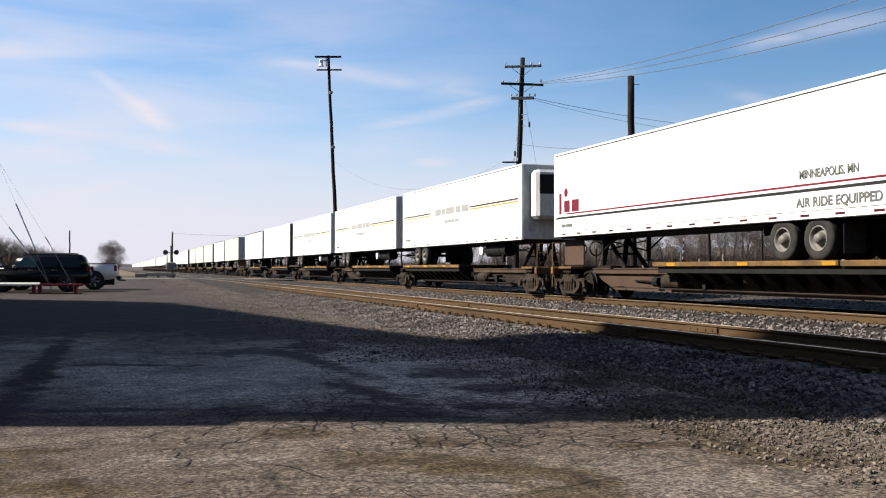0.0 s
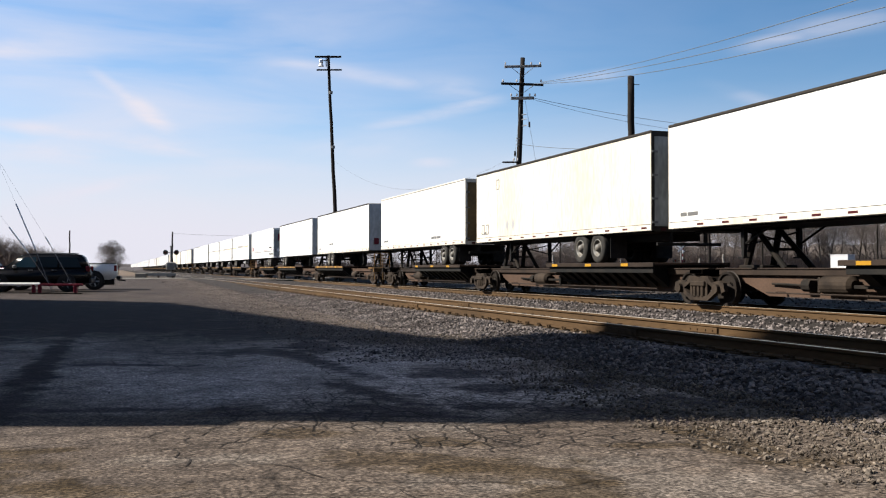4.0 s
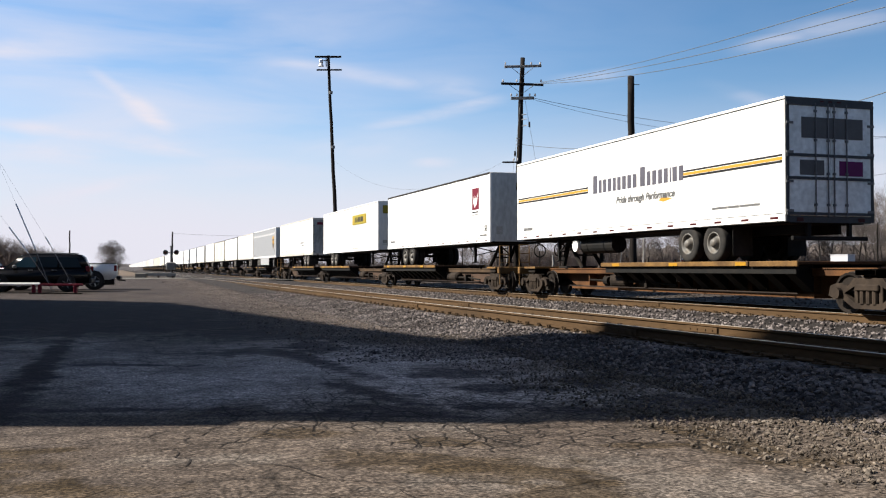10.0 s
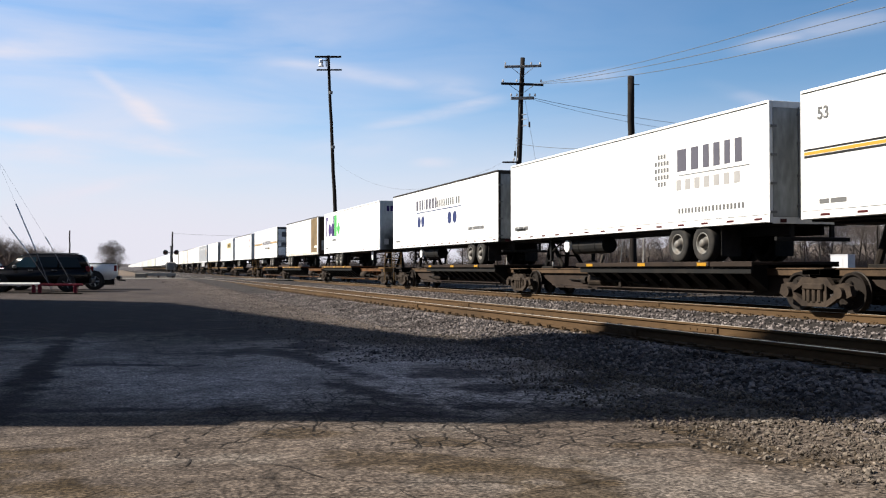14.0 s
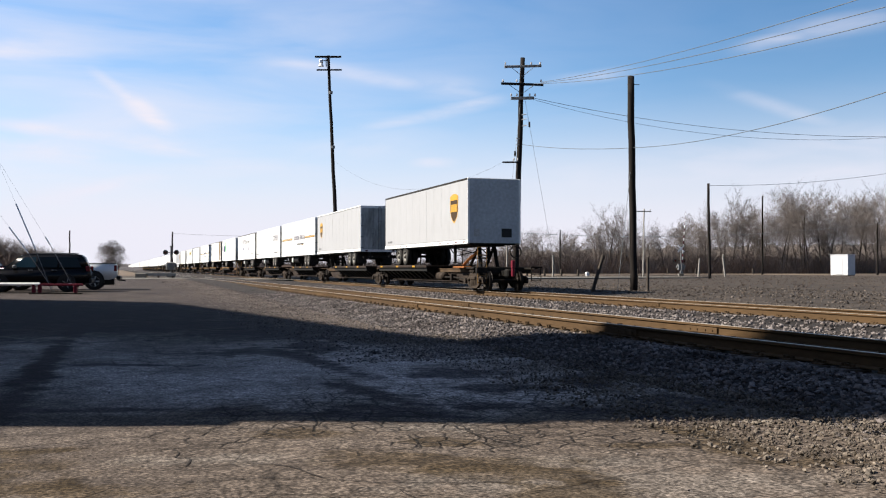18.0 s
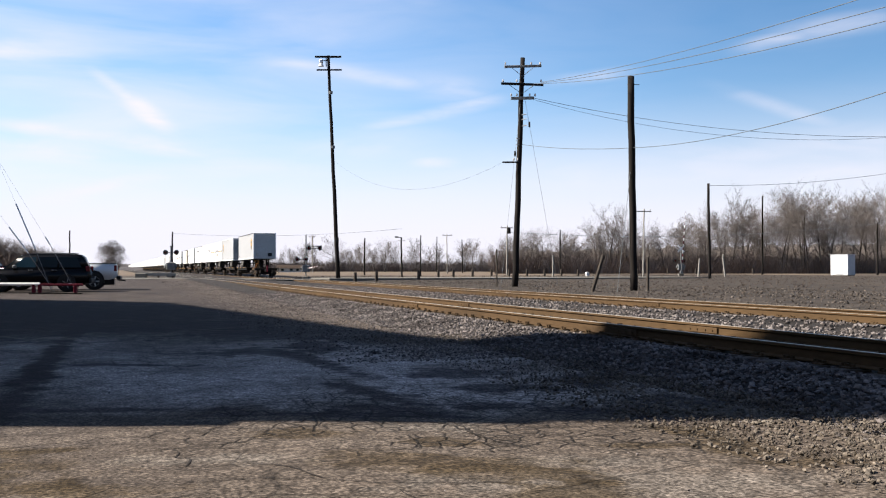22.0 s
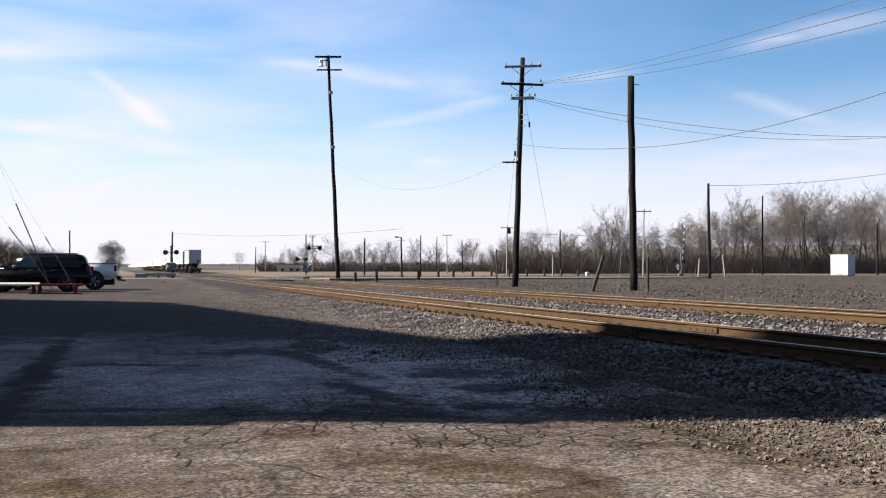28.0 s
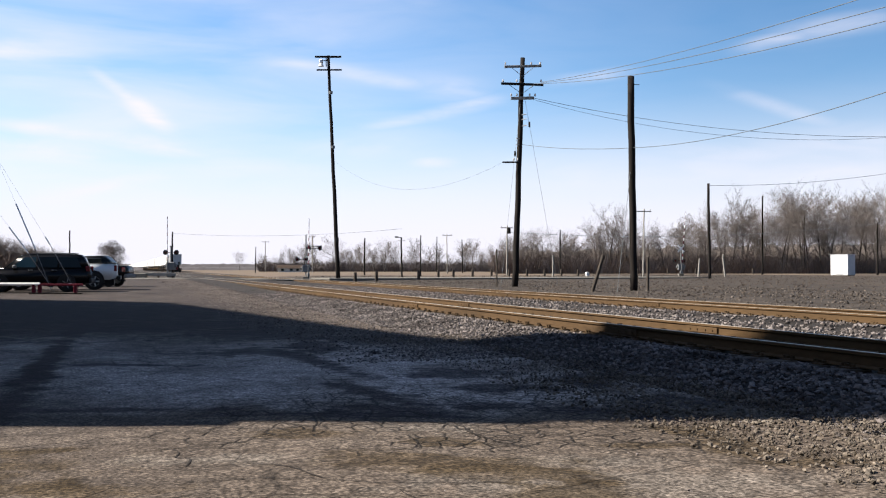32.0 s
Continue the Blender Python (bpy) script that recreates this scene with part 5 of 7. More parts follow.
    def striped(off, label, frame_paint="white", doors="door"):
        t = aboard(trailer(16.15, True, W, doors, "white", W, label, 3.6, tank=True, frame_paint=frame_paint), off)
        for a, b in ((0.1, 4.35), (10.1, 16.05)):
            stripe(t, a, b, 2.42, 0.075, M["gold"]), stripe(t, a, b, 2.35, 0.06, M["black"]), stripe(t, a, b, 2.51, 0.05, M["black"])
        glyphs(9.75, 2.30, (0.42, 0.3, 0.34, 0.34, 0.3, 0.32, 0.34, 0.34, 0.34, -0.08, 0.42, 0.32, 0.34, 0.32, 0.32, 0.12, 0.34, 0.34), 0.42, M["dark_letter"], t, "dark lettering shapes of the haulier's name", 0.80, 0.13, (0, 10))
        lettering("Pride through Performance", 0.22, 8.2, 1.88, M["faded"], t, "grey slanted script lettering", shear=0.35, width=3.4)
        decal("emblem_mark", [(0, 0.06), (0.3, 0), (0.8, 0.07), (0.3, 0.14)], 5.7, 1.76, M["gold"], t, "small yellow swoosh")
        bars(3.0, 1.38, (0.7, 0.5, 0.8), 0.06, M["faded"], t)
        return t
    t = striped(128.20, "white refrigerated trailer with gold stripe and framed doors", "dark_door", "pale_door")
    for zz in (BOT + 0.1, 1.95, 2.5, TOP - 0.2):
        part("door_bar", Shape().box(-HALF + 0.02, HALF - 0.02, -0.05, -0.03, zz, zz + 0.07), M["dark_door"], t)
    part("door_sign", Shape().box(0.25, 0.95, -0.04, -0.029, 2.06, 2.42), M["magenta"], t, "magenta sign on the door")
    part("door_sign", Shape().box(-0.9, -0.2, -0.04, -0.029, 2.06, 2.42), M["faded"], t)
    part("door_sign", Shape().box(-0.85, 0.95, -0.04, -0.029, 2.95, 3.45), M["faded"], t, "grey lettered panel on the doors")
    t = aboard(trailer(14.63, False, W, "brown_end", "dark_rail", "cream", "white trailer with brown front panel and dark brown nose", 1.75), 107.99)
    stripe(t, 0.32, 2.8, BOT + 0.14, TOP - BOT - 0.24, M["brown_panel"], "brown painted front panel")
    bars(1.4, 1.5, (0.35, 0.6), 0.16, M["white"], t)
    part("placard", Shape().box(-1.0, -0.45, -0.034, -0.02, BOT + 0.5, BOT + 1.05), M["nose"], t, "pale placard on the front wall")
    t = aboard(trailer(16.2, False, W, "soot_nose", "white", W, "white parcel trailer with purple and green emblem bars", 4.9), 89.29)
    # purple and green block shapes stand for the emblem
    y0, z0 = 15.6, 2.18
    def disc(u, r):
        return [(u + r + r * math.cos(a), r + r * math.sin(a)) for a in [i * 0.3142 for i in range(20)]]
    for shape, c in ((rect(0.26, 1.22), "purple"), ([(0.30, 0.98), (0.72, 0.98), (0.72, 1.22), (0.30, 1.22)], "purple"), (disc(0.72, 0.40), "purple"), (disc(1.52, 0.40), "purple"), ([(2.12, 0), (2.40, 0), (2.40, 1.25), (2.12, 1.25)], "purple"),
                     ([(2.44, 0), (3.10, 0), (3.10, 1.25), (2.44, 1.25)], "green"), ([(3.12, 0.42), (3.58, 0), (4.04, 0.42), (3.58, 0.84)], "green")):
        decal("emblem_block", [(u * 1.2, v * 1.2) for u, v in shape], y0, z0, M[c], t, "purple emblem block" if c == "purple" else "green emblem block")
    part("gear_plate", Shape().extrude([(2.62, 0.93), (2.78, 0.38), (3.0, 0.38), (3.2, 0.93)], -0.98, -0.95, "X"), M["white"], t, "white tapered plate on the landing gear")
    bars(y0 - 2.3, z0 - 0.38, (0.3, 0.2, 0.25, 0.22), 0.2, M["faded"], t)
    for a, b, c in ((-0.85, -0.7, "purple"), (-0.62, -0.38, "purple"), (-0.34, -0.12, "purple"), (-0.08, 0.2, "green"), (0.24, 0.5, "green")):
        part("end_emblem", Shape().box(a, b, -0.036, -0.02, TOP - 0.62, TOP - 0.3), M[c], t, "emblem block on the front wall")
    t = aboard(trailer(16.0, True, W, "door", "dark_rail", W, "white trailer with navy lettering bars and dark blue discs", 2.8, tank=True), 70.19)
    glyphs(11.55, 2.84, (0.42, 0.3, 0.3, 0.1, 0.42, 0.38, 0.36, 0.32), 0.52, M["dark_letter"], t), glyphs(8.05, 2.86, (0.24,) * 8, 0.34, M["faded"], t), glyphs(5.45, 2.86, (0.08, 0.24, 0.24), 0.34, M["faded"], t)
    stripe(t, 4.55, 11.5, 2.70, 0.05, M["navy"])
    for y in (11.35, 10.7, 6.5, 5.75):
        decal("disc", [(0.3 + 0.28 * math.cos(a), 0.3 + 0.30 * math.sin(a)) for a in [i * 0.3142 for i in range(20)]], y, 1.95, M["navy"], t, "dark blue disc")
    bars(3.6, 1.55, (0.5, 0.9, 0.45), 0.14, M["faded"], t)
    t = aboard(trailer(16.2, True, W, "door", "white", W, "white trailer with dark bold lettering bars and grid emblem", 3.5, tank=True), 52.61)
    glyphs(4.05, 2.55, (0.54, 0.42, 0.34, 0.34, 0.3, 0.36), 0.62, M["dark_letter"], t), stripe(t, 0.75, 4.0, 2.42, 0.03, M["faded"]), glyphs(4.1, 2.02, (0.30,) * 7, 0.30, M["ghost"], t, "pale grey lettering as plain bars", 1.0, 0.5)
    s = Shape()
    for i in range(5):
        for j in range(5):
            if abs(i - 2) + abs(j - 2) < 4:
                s.box(-HALF - 0.005, -HALF + 0.001, 4.5 + i * 0.16, 4.61 + i * 0.16, 2.2 + j * 0.2, 2.33 + j * 0.2)
    part("emblem", s, M["faded"], t, "grey grid emblem"), glyphs(4.0, 1.36, (0.11,) * 19, 0.15, M["faded"], t, "small grey lettering as plain bars", 1.0, 0.35)
    bars(15.8, 1.3, (0.3, 0.5, 0.4), 0.16, M["faded"], t)
    t = striped(35.28, "white refrigerated trailer with gold stripe and script lettering")
    lettering("53", 0.28, 15.6, 3.2, M["faded"], t, "grey number")
    t = aboard(trailer(14.0, True, "pale_grey", "door", "white", W, "pale grey parcel trailer with shield emblem and dark door", 2.6), 20.17)
    shield(t, 13.0, 2.15, 0.95)
    t = aboard(trailer(14.0, False, "pale_grey", "dark_nose", "dark_rail", W, "pale grey parcel trailer with shield emblem, last on the train", 3.3), 0.0)
    shield(t, 2.38, 1.93, 1.12)
    part("placard", Shape().box(0.35, 0.85, -0.035, -0.02, BOT + 0.25, BOT + 0.65), M["black"], t, "black placard on the front wall")


# ---- flat cars ----
R_WHEEL = 0.46
SIDE_FRAME = Shape()
SIDE_FRAME.extrude([(-1.22, 0.40), (-1.15, 0.62), (-0.95, 0.68), (-0.60, 0.62), (-0.42, 0.80), (0.42, 0.80), (0.60, 0.62), (0.95, 0.68), (1.15, 0.62), (1.22, 0.40), (1.05, 0.34), (0.76, 0.44), (0.36, 0.64), (-0.36, 0.64), (-0.76, 0.44), (-1.05, 0.34)], -0.06, 0.06, "X")
SIDE_FRAME.extrude([(-0.86, 0.42), (-0.74, 0.31), (-0.42, 0.13), (0.42, 0.13), (0.74, 0.31), (0.86, 0.42), (0.72, 0.46), (0.38, 0.25), (-0.38, 0.25), (-0.72, 0.46)], -0.062, 0.058, "X")
for _y in (-0.36, 0.36):
    SIDE_FRAME.box(-0.058, 0.054, _y - 0.055, _y + 0.055, 0.2, 0.66, 0.01)
for _y in (-0.89, 0.89):
    SIDE_FRAME.tube((-0.16, _y, 0.46), (0.06, _y, 0.46), 0.13, n=12)
for _y in (-0.18, 0.0, 0.18):
    SIDE_FRAME.tube((-0.03, _y, 0.24), (-0.03, _y, 0.54), 0.07, n=8)
SIDE_FRAME.box(-0.12, 0.05, -0.34, 0.34, 0.52, 0.66, 0.02)
SIDE_FRAME_MESH = SIDE_FRAME.mesh("side_frame", M["frame_iron"])
BOLSTER_MESH = Shape().box(-1.0, 1.0, -0.22, 0.22, 0.50, 0.78, 0.03).tube((0, 0, 0.7), (0, 0, 0.95), 0.3, n=12).mesh("bolster", M["truck_iron"])
ROLLING = []
NEAR_CARS = []


def bogie(car, y):
    b = part("truck", BOLSTER_MESH, M["truck_iron"], car, "four-wheeled rail truck", pose(0, y, 0))
    for sg in (-1, 1):
        part("side_frame", SIDE_FRAME_MESH, M["frame_iron"], b, "", pose(sg * 1.02, 0, 0) if sg < 0 else pose(1.02, 0, 0, 0, 0, 180))
    for k in (-0.89, 0.89):
        ws = part("wheelset", wheelset_mesh(), M["wheel_iron"], b, "", pose(0, k, R_WHEEL))
        ROLLING.append(ws)
    return b


_ws = []


def wheelset_mesh():
    """Axle with its two wheels, one mesh."""
    if not _ws:
        s = Shape().tube((-1.0, 0, 0), (1.0, 0, 0), 0.08, n=10)
        prof = ((-0.07, 0.0), (-0.07, 0.10), (-0.02, 0.14), (-0.01, 0.36), (-0.06, 0.40), (-0.065, 0.455), (0.045, 0.46), (0.06, 0.485), (0.075, 0.485), (0.075, 0.40), (0.03, 0.37), (0.03, 0.14), (0.07, 0.1), (0.07, 0.0))
        s.lathe(prof, (-0.735, 0, 0), "X", 24)
        s.lathe([(-u, r) for u, r in prof], (0.735, 0, 0), "X", 24)
        for x in (-0.79, 0.79):
            for k in range(4):
                a = k * math.pi / 2
                s.tube((x, 0.24 * math.cos(a), 0.24 * math.sin(a)), (x + (0.03 if x > 0 else -0.03), 0.24 * math.cos(a), 0.24 * math.sin(a)), 0.035, n=6)
        _ws.append(s.mesh("wheelset", M["wheel_iron"]))
    return _ws[0]


def flat_car(label, trucks, rears, paint, edge, deck_len=9.5, reflect=True, flange="flange", web=0.50):
    """An articulated spine car. trucks: their places from the tail; rears: for each platform whether its trailer's wheels ride at the tail end."""
    car = thing("spine_car", pose(FAR_X, 0, FAR_RAIL), label, "flat car", "flat cars of the train")
    gus = {-1: None, 1: None}
    for y in trucks:
        bogie(car, y)
    for i, tail in enumerate(rears):
        a, b = trucks[i], trucks[i + 1]
        out = [(a - 0.3, 0.72), (a + 1.1, 0.70), (a + 2.3, 0.30), (b - 2.3, 0.30), (b - 1.1, 0.70), (b + 0.3, 0.72), (b + 0.3, 0.83), (a - 0.3, 0.83)]
        unit = part("platform", Shape().extrude(out, -web, web, "X"), M[paint], car, "long steel centre spine")
        top = Shape().box(-0.60, 0.60, a - 0.3, b + 0.3, 0.83, 1.0, 0.01).box(-0.63, 0.63, a + 0.2, b - 0.2, 0.985, 1.02, 0.006)
        part("top_flange", top, M[flange], unit, "proud top flange of the spine")
        if web < 0.4:
            part("bottom_flange", Shape().box(-0.58, 0.58, a + 2.3, b - 2.3, 0.29, 0.40, 0.01), M[flange], unit, "bottom flange of the spine")
            n = int((b - a - 5.0) / 1.15)
            for q in range(n + 1):
                part("web_stiffener", Shape().box(-0.50, 0.50, a + 2.5 + q * 1.15 - 0.03, a + 2.5 + q * 1.15 + 0.03, 0.40, 0.83), M[paint], unit)
        d0, d1 = (a + 2.0, a + 2.0 + deck_len) if tail else (b - 0.95 - deck_len, b - 0.95)
        part("deck", Shape().box(-1.27, 1.27, d0, d1, 1.10, 1.175, 0.01), M[paint], unit, "wheel deck plate")
        for sg in (-1, 1):
            s = Shape().box(sg * 1.27, sg * 1.34, d0 - 0.05, d0 + 1.75, 1.05, 1.185, 0.012).box(sg * 1.27, sg * 1.345, d0 + 1.8, d1 + 0.05, 1.06, 1.19, 0.012)
            part("side_sill", s, M[edge], unit, "weathered side sill")
            # added black strip that paints the shade below the deck edge
            part("under_sill_shade", Shape().box(sg * 1.17, sg * 1.25, d0 + 0.1, d1 - 0.1, 0.87, 1.095, 0.01), M["chassis"], unit, "added black strip for the shade under the sill")
            # gussets coloured black to carry the same under-deck shade
            if gus[sg] is None:
                gus[sg] = Shape().extrude([(sg * 0.56, 0.44), (sg * 1.20, 0.94), (sg * 1.24, 1.09), (sg * 0.56, 1.09)], -0.17, 0.17, "Y").mesh("gusset", M["chassis"])
            for k in range(11 if sg < 0 else 4):
                y = d0 + 0.5 + k * (d1 - d0 - 1.0) / (10 if sg < 0 else 3)
                part("gusset", gus[sg], M["chassis"], unit, "", pose(0, y, 0))
            if reflect and sg < 0:
                r = Shape()
                for k in (0.22, 0.55, 0.9):
                    y = d0 + k * (d1 - d0)
                    r.box(-1.352, -1.338, y - 0.22, y + 0.22, 1.075, 1.165)
                part("reflector", r, M["reflector"], unit, "yellow reflective strips")
        rod = Shape().tube((-0.80, a + 2.6, 0.40), (-0.80, b - 2.6, 0.40), 0.022, n=6)
        for q in range(4):
            yy = a + 3.0 + q * (b - a - 6.0) / 3
            rod.box(-0.83, -0.56, yy - 0.025, yy + 0.025, 0.38, 0.43)
        part("brake_rod", rod, M["brown_car"], unit, "rusty rods along the spine")
        # hitch under the trailer's nose
        h = (b - 1.6) if tail else (a + 1.1)
        k = -1 if tail else 1
        s = Shape().box(-0.42, 0.42, h - 0.35, h + 0.35, 2.03, 2.10, 0.02)
        for sg in (-1, 1):
            s.tube((sg * 0.36, h, 2.05), (sg * 0.42, h + k * 1.25, 1.0), 0.075, n=8)
            s.tube((sg * 0.36, h, 2.05), (sg * 0.42, h - k * 0.35, 1.0), 0.09, n=8)
        s.tube((-0.42, h + k * 0.6, 1.5), (0.42, h + k * 0.6, 1.5), 0.04, n=6)
        s.box(-0.55, 0.55, h - 0.5, h + 0.5, 0.98, 1.10, 0.02)
        part("hitch_stand", s, M["truck_iron"], unit, "dark steel trailer hitch stand")
        # brake gear beside the spine
        y = (a + b) / 2 + (2.5 if tail else -3.0)
        res = Shape().tube((-0.72, y - 0.42, 0.62), (-0.72, y + 0.47, 0.62), 0.21, n=16).tube((-0.72, y - 0.50, 0.62), (-0.72, y - 0.42, 0.62), 0.12, 0.21, 16).tube((-0.72, y + 0.47, 0.62), (-0.72, y + 0.55, 0.62), 0.21, 0.12, 16)
        part("air_reservoir", res, M["frame_iron"], unit, "brown air reservoir slung beside the spine")
        br = Shape().tube((-0.6, y + 1.0, 0.6), (-0.6, y + 1.3, 0.6), 0.16, n=10)
        br.tube((-0.45, y - 3, 0.85), (-0.45, y + 3.2, 0.85), 0.025, n=6).tube((-0.6, y + 1.3, 0.6), (-0.55, y + 2.6, 0.62), 0.03, n=6)
        br.box(-0.78, -0.66, y - 1.6, y - 0.5, 0.55, 0.63, 0.01).box(-0.86, -0.58, y - 1.75, y - 1.6, 0.42, 0.74, 0.01).tube((-0.74, y - 1.7, 0.6), (-0.70, y - 3.2, 0.5), 0.035, n=6)
        br.tube((-0.76, y - 0.45, 0.72), (-0.66, y + 1.2, 0.74), 0.02, n=6).box(-0.84, -0.60, y + 0.5, y + 0.6, 0.44, 0.80, 0.01)
        part("brake_gear", br, M["truck_iron"], unit, "brake cylinder and pipes")
        # hoses and levers hanging over each truck
        for yy in (a, b):
            s = strand(Shape(), [Vector((-0.66, yy - 0.9, 0.86)), Vector((-0.72, yy - 0.5, 0.72)), Vector((-0.74, yy, 0.68)), Vector((-0.72, yy + 0.5, 0.74)), Vector((-0.66, yy + 0.9, 0.88))], 0.025)
            s.box(-1.12, -0.60, yy - 0.10, yy + 0.10, 0.80, 1.0, 0.015).box(-1.16, -1.06, yy - 0.30, yy + 0.30, 0.86, 0.98, 0.01)
            part("side_bearing", s, M["truck_iron"], unit, "dark bearing bracket and hose over the truck")
    for y, k in ((trucks[0], -1), (trucks[-1], 1)):
        e = Shape().box(-1.30, 1.30, y + k * 0.95 - 0.09, y + k * 0.95 + 0.09, 0.80, 1.06, 0.02).box(-1.25, 1.25, y - 0.5, y + 0.5, 1.00, 1.08, 0.01)
        part("end_sill", e, M[edge if edge == "yellow" else "truck_iron"], car, "yellow end beam and walkway")
        c = Shape().box(-0.16, 0.16, *sorted((y + k * 0.8, y + k * 1.55)), 0.66, 0.92, 0.03).box(-0.22, 0.22, *sorted((y + k * 1.5, y + k * 1.93)), 0.62, 0.98, 0.06)
        part("coupler", c, M["truck_iron"], car, "knuckle coupler")
        ld = Shape()
        for x in (-1.24, -0.82):
            ld.tube((x, y + k * 1.0, 0.35), (x, y + k * 1.0, 1.95), 0.022, n=6)
        for z in (0.4, 0.7, 1.25, 1.6, 1.95):
            ld.tube((-1.24, y + k * 1.0, z), (-0.82, y + k * 1.0, z), 0.018, n=6)
        part("ladder", ld, M["yellow"], car, "yellow grab ladder")
        part("brake_wheel", Shape().lathe(((-0.03, 0.26), (0.0, 0.29), (0.03, 0.26), (0.0, 0.23), (-0.03, 0.26)), (0.55, y + k * 1.05, 1.75), "Y", 16).tube((0.55, y + k * 1.02, 1.06), (0.55, y + k * 1.02, 1.75), 0.03, n=6), M["truck_iron"], car)
    if reflect:
        s = Shape()
        for i in range(len(rears)):
            y = (trucks[i] + trucks[i + 1]) / 2
            for w in range(6):
                s.box(-0.572, -0.558, y - 1.2 + w * 0.24, y - 1.04 + w * 0.24, 0.62, 0.84)
        tagged(part("lettering", s, M["white"], car, "unreadable white car lettering as bars"), kind="stuff")
    return car


def build_train():
    near_trailers()
    T3 = "weathered tan three-platform spine car carrying trailers"
    T5 = "weathered brown five-platform spine car carrying trailers"

    def car(label, offs, rears, paint, edge, **kw):
        offs = sorted(offs)
        c = flat_car(label, [o - offs[0] for o in offs], list(reversed(rears)), paint, edge, **kw)
        CONSIST.append((c, offs[0]))
        return c
    first = car(T3, (340.84, 323.2, 304.5, 286.5), (True, False, False), "dull_car", "yellow", flange="dull_car")
    part("end_plate", Shape().box(-0.92, -0.86, 53.5, 55.0, 1.12, 2.02, 0.02), M["dull_car"], first, "upright brown end plate over the truck")
    c5 = car(T5, (282.5, 267.7, 250.8, 235.6, 220.3, 205.4), (True, True, True, True, False), "dull_car", "brown_car", deck_len=7.4, flange="brown_car")
    car(T3, (201.45, 183.8, 165.2, 147.35), (True, False, False), "dull_car", "yellow")
    car(T3, (143.3, 125.8, 107.05, 89.2), (True, False, False), "tan_car", "yellow", flange="tan_car", web=0.24)
    last = car(T5, (85.24, 68.6, 51.3, 34.2, 16.6, -0.15), (True, True, True, True, False), "brown_car", "brown_car", deck_len=9.6)
    part("end_marker", Shape().box(-0.06, 0.06, -2.10, -1.98, 0.66, 1.30, 0.02).box(-0.08, 0.08, -2.13, -1.96, 1.02, 1.36, 0.03), M["red"], last, "red end-of-train marker on the coupler")
    sh = Shape().tube((-0.66, 2.3, 1.20), (-0.66, 0.5, 1.80), 0.05, n=8).tube((-0.80, 2.1, 1.18), (-0.80, 0.9, 1.62), 0.04, n=8).box(-0.95, -0.55, 1.6, 3.1, 1.03, 1.12, 0.02)
    part("hitch_strut", sh, M["orange"], last, "rusty orange folding hitch strut")
    st = Shape().box(0.75, 1.30, -2.25, -2.17, 1.02, 1.10, 0.01)
    for x in (0.80, 1.25):
        st.tube((x, -2.2, 0.45), (x, -2.2, 1.05), 0.022, n=6)
    for z in (0.5, 0.75):
        st.tube((0.80, -2.2, z), (1.25, -2.2, z), 0.018, n=6)
    st.box(0.95, 1.10, -2.2, -0.95, 0.98, 1.04)
    part("end_step", st, M["truck_iron"], last, "dark end step")
    NEAR_CARS.append(len(ROLLING))
    # more of the same ahead, growing small in the distance
    lead = car(T5, [344.2 + i * 17.6 for i in range(6)], (True, True, True, True, False), "brown_car", "yellow", deck_len=9.0)
    for k in range(1, 10):
        CONSIST.append((copy_thing(lead, lead.matrix_basis.copy()), 344.2 + k * 91.9))
    kinds = [trailer(16.15, True, "far_white", "door", "alu", "far_white", "plain white trailer far along the train", 3.0, far=True),
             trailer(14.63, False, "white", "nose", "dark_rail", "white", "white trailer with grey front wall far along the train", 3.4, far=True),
             trailer(16.15, True, "far_white", "dark_door", "white", "white", "white trailer with dark doors far along the train", 2.8, far=True),
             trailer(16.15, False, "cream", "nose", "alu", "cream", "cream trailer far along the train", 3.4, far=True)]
    used = [False] * 4
    rnd = random.Random(5)
    for k in range(10):
        for i in range(5):
            if k == 0 and i < 3:
                continue
            j = rnd.choice((0, 0, 1, 2, 2, 3))
            if used[j]:
                ob = copy_thing(kinds[j], kinds[j].matrix_basis.copy())
            else:
                ob, used[j] = kinds[j], True
            CONSIST.append((ob, 344.2 + k * 91.9 + i * 17.6 + 0.6))


build_train()


# ---- poles and wires ----
def spot(right, depth, z=None):
    x, y = ahead(right, depth)
    return Vector((x, y, ground_z(x, y) if z is None else z))


def wire_points(a, b, sag, n=18):
    a, b = Vector(a), Vector(b)
    return [a.lerp(b, i / n) - Vector((0, 0, sag * 4 * (i / n) * (1 - i / n))) for i in range(n + 1)]


def cable(name, a, b, sag, r, label, mat="wire"):
    s = strand(Shape(), wire_points(a, b, sag), r)
    ob = new(name, s.mesh(name, M[mat], True, False))
    return tagged(ob, label, "cable", "overhead wires")


def pole_shape(height, r0, r1, lean, n=12, k=10):
    """A round timber with slight wander."""
    s = Shape()
    pts = [Vector((lean[0] * i / k + 0.02 * math.sin(i * 2.1), lean[1] * i / k + 0.02 * math.cos(i * 1.7), -0.4 + (height + 0.4) * i / k)) for i in range(k + 1)]
    return sweep(s, pts, [r0 + (r1 - r0) * i / k for i in range(k + 1)], n)


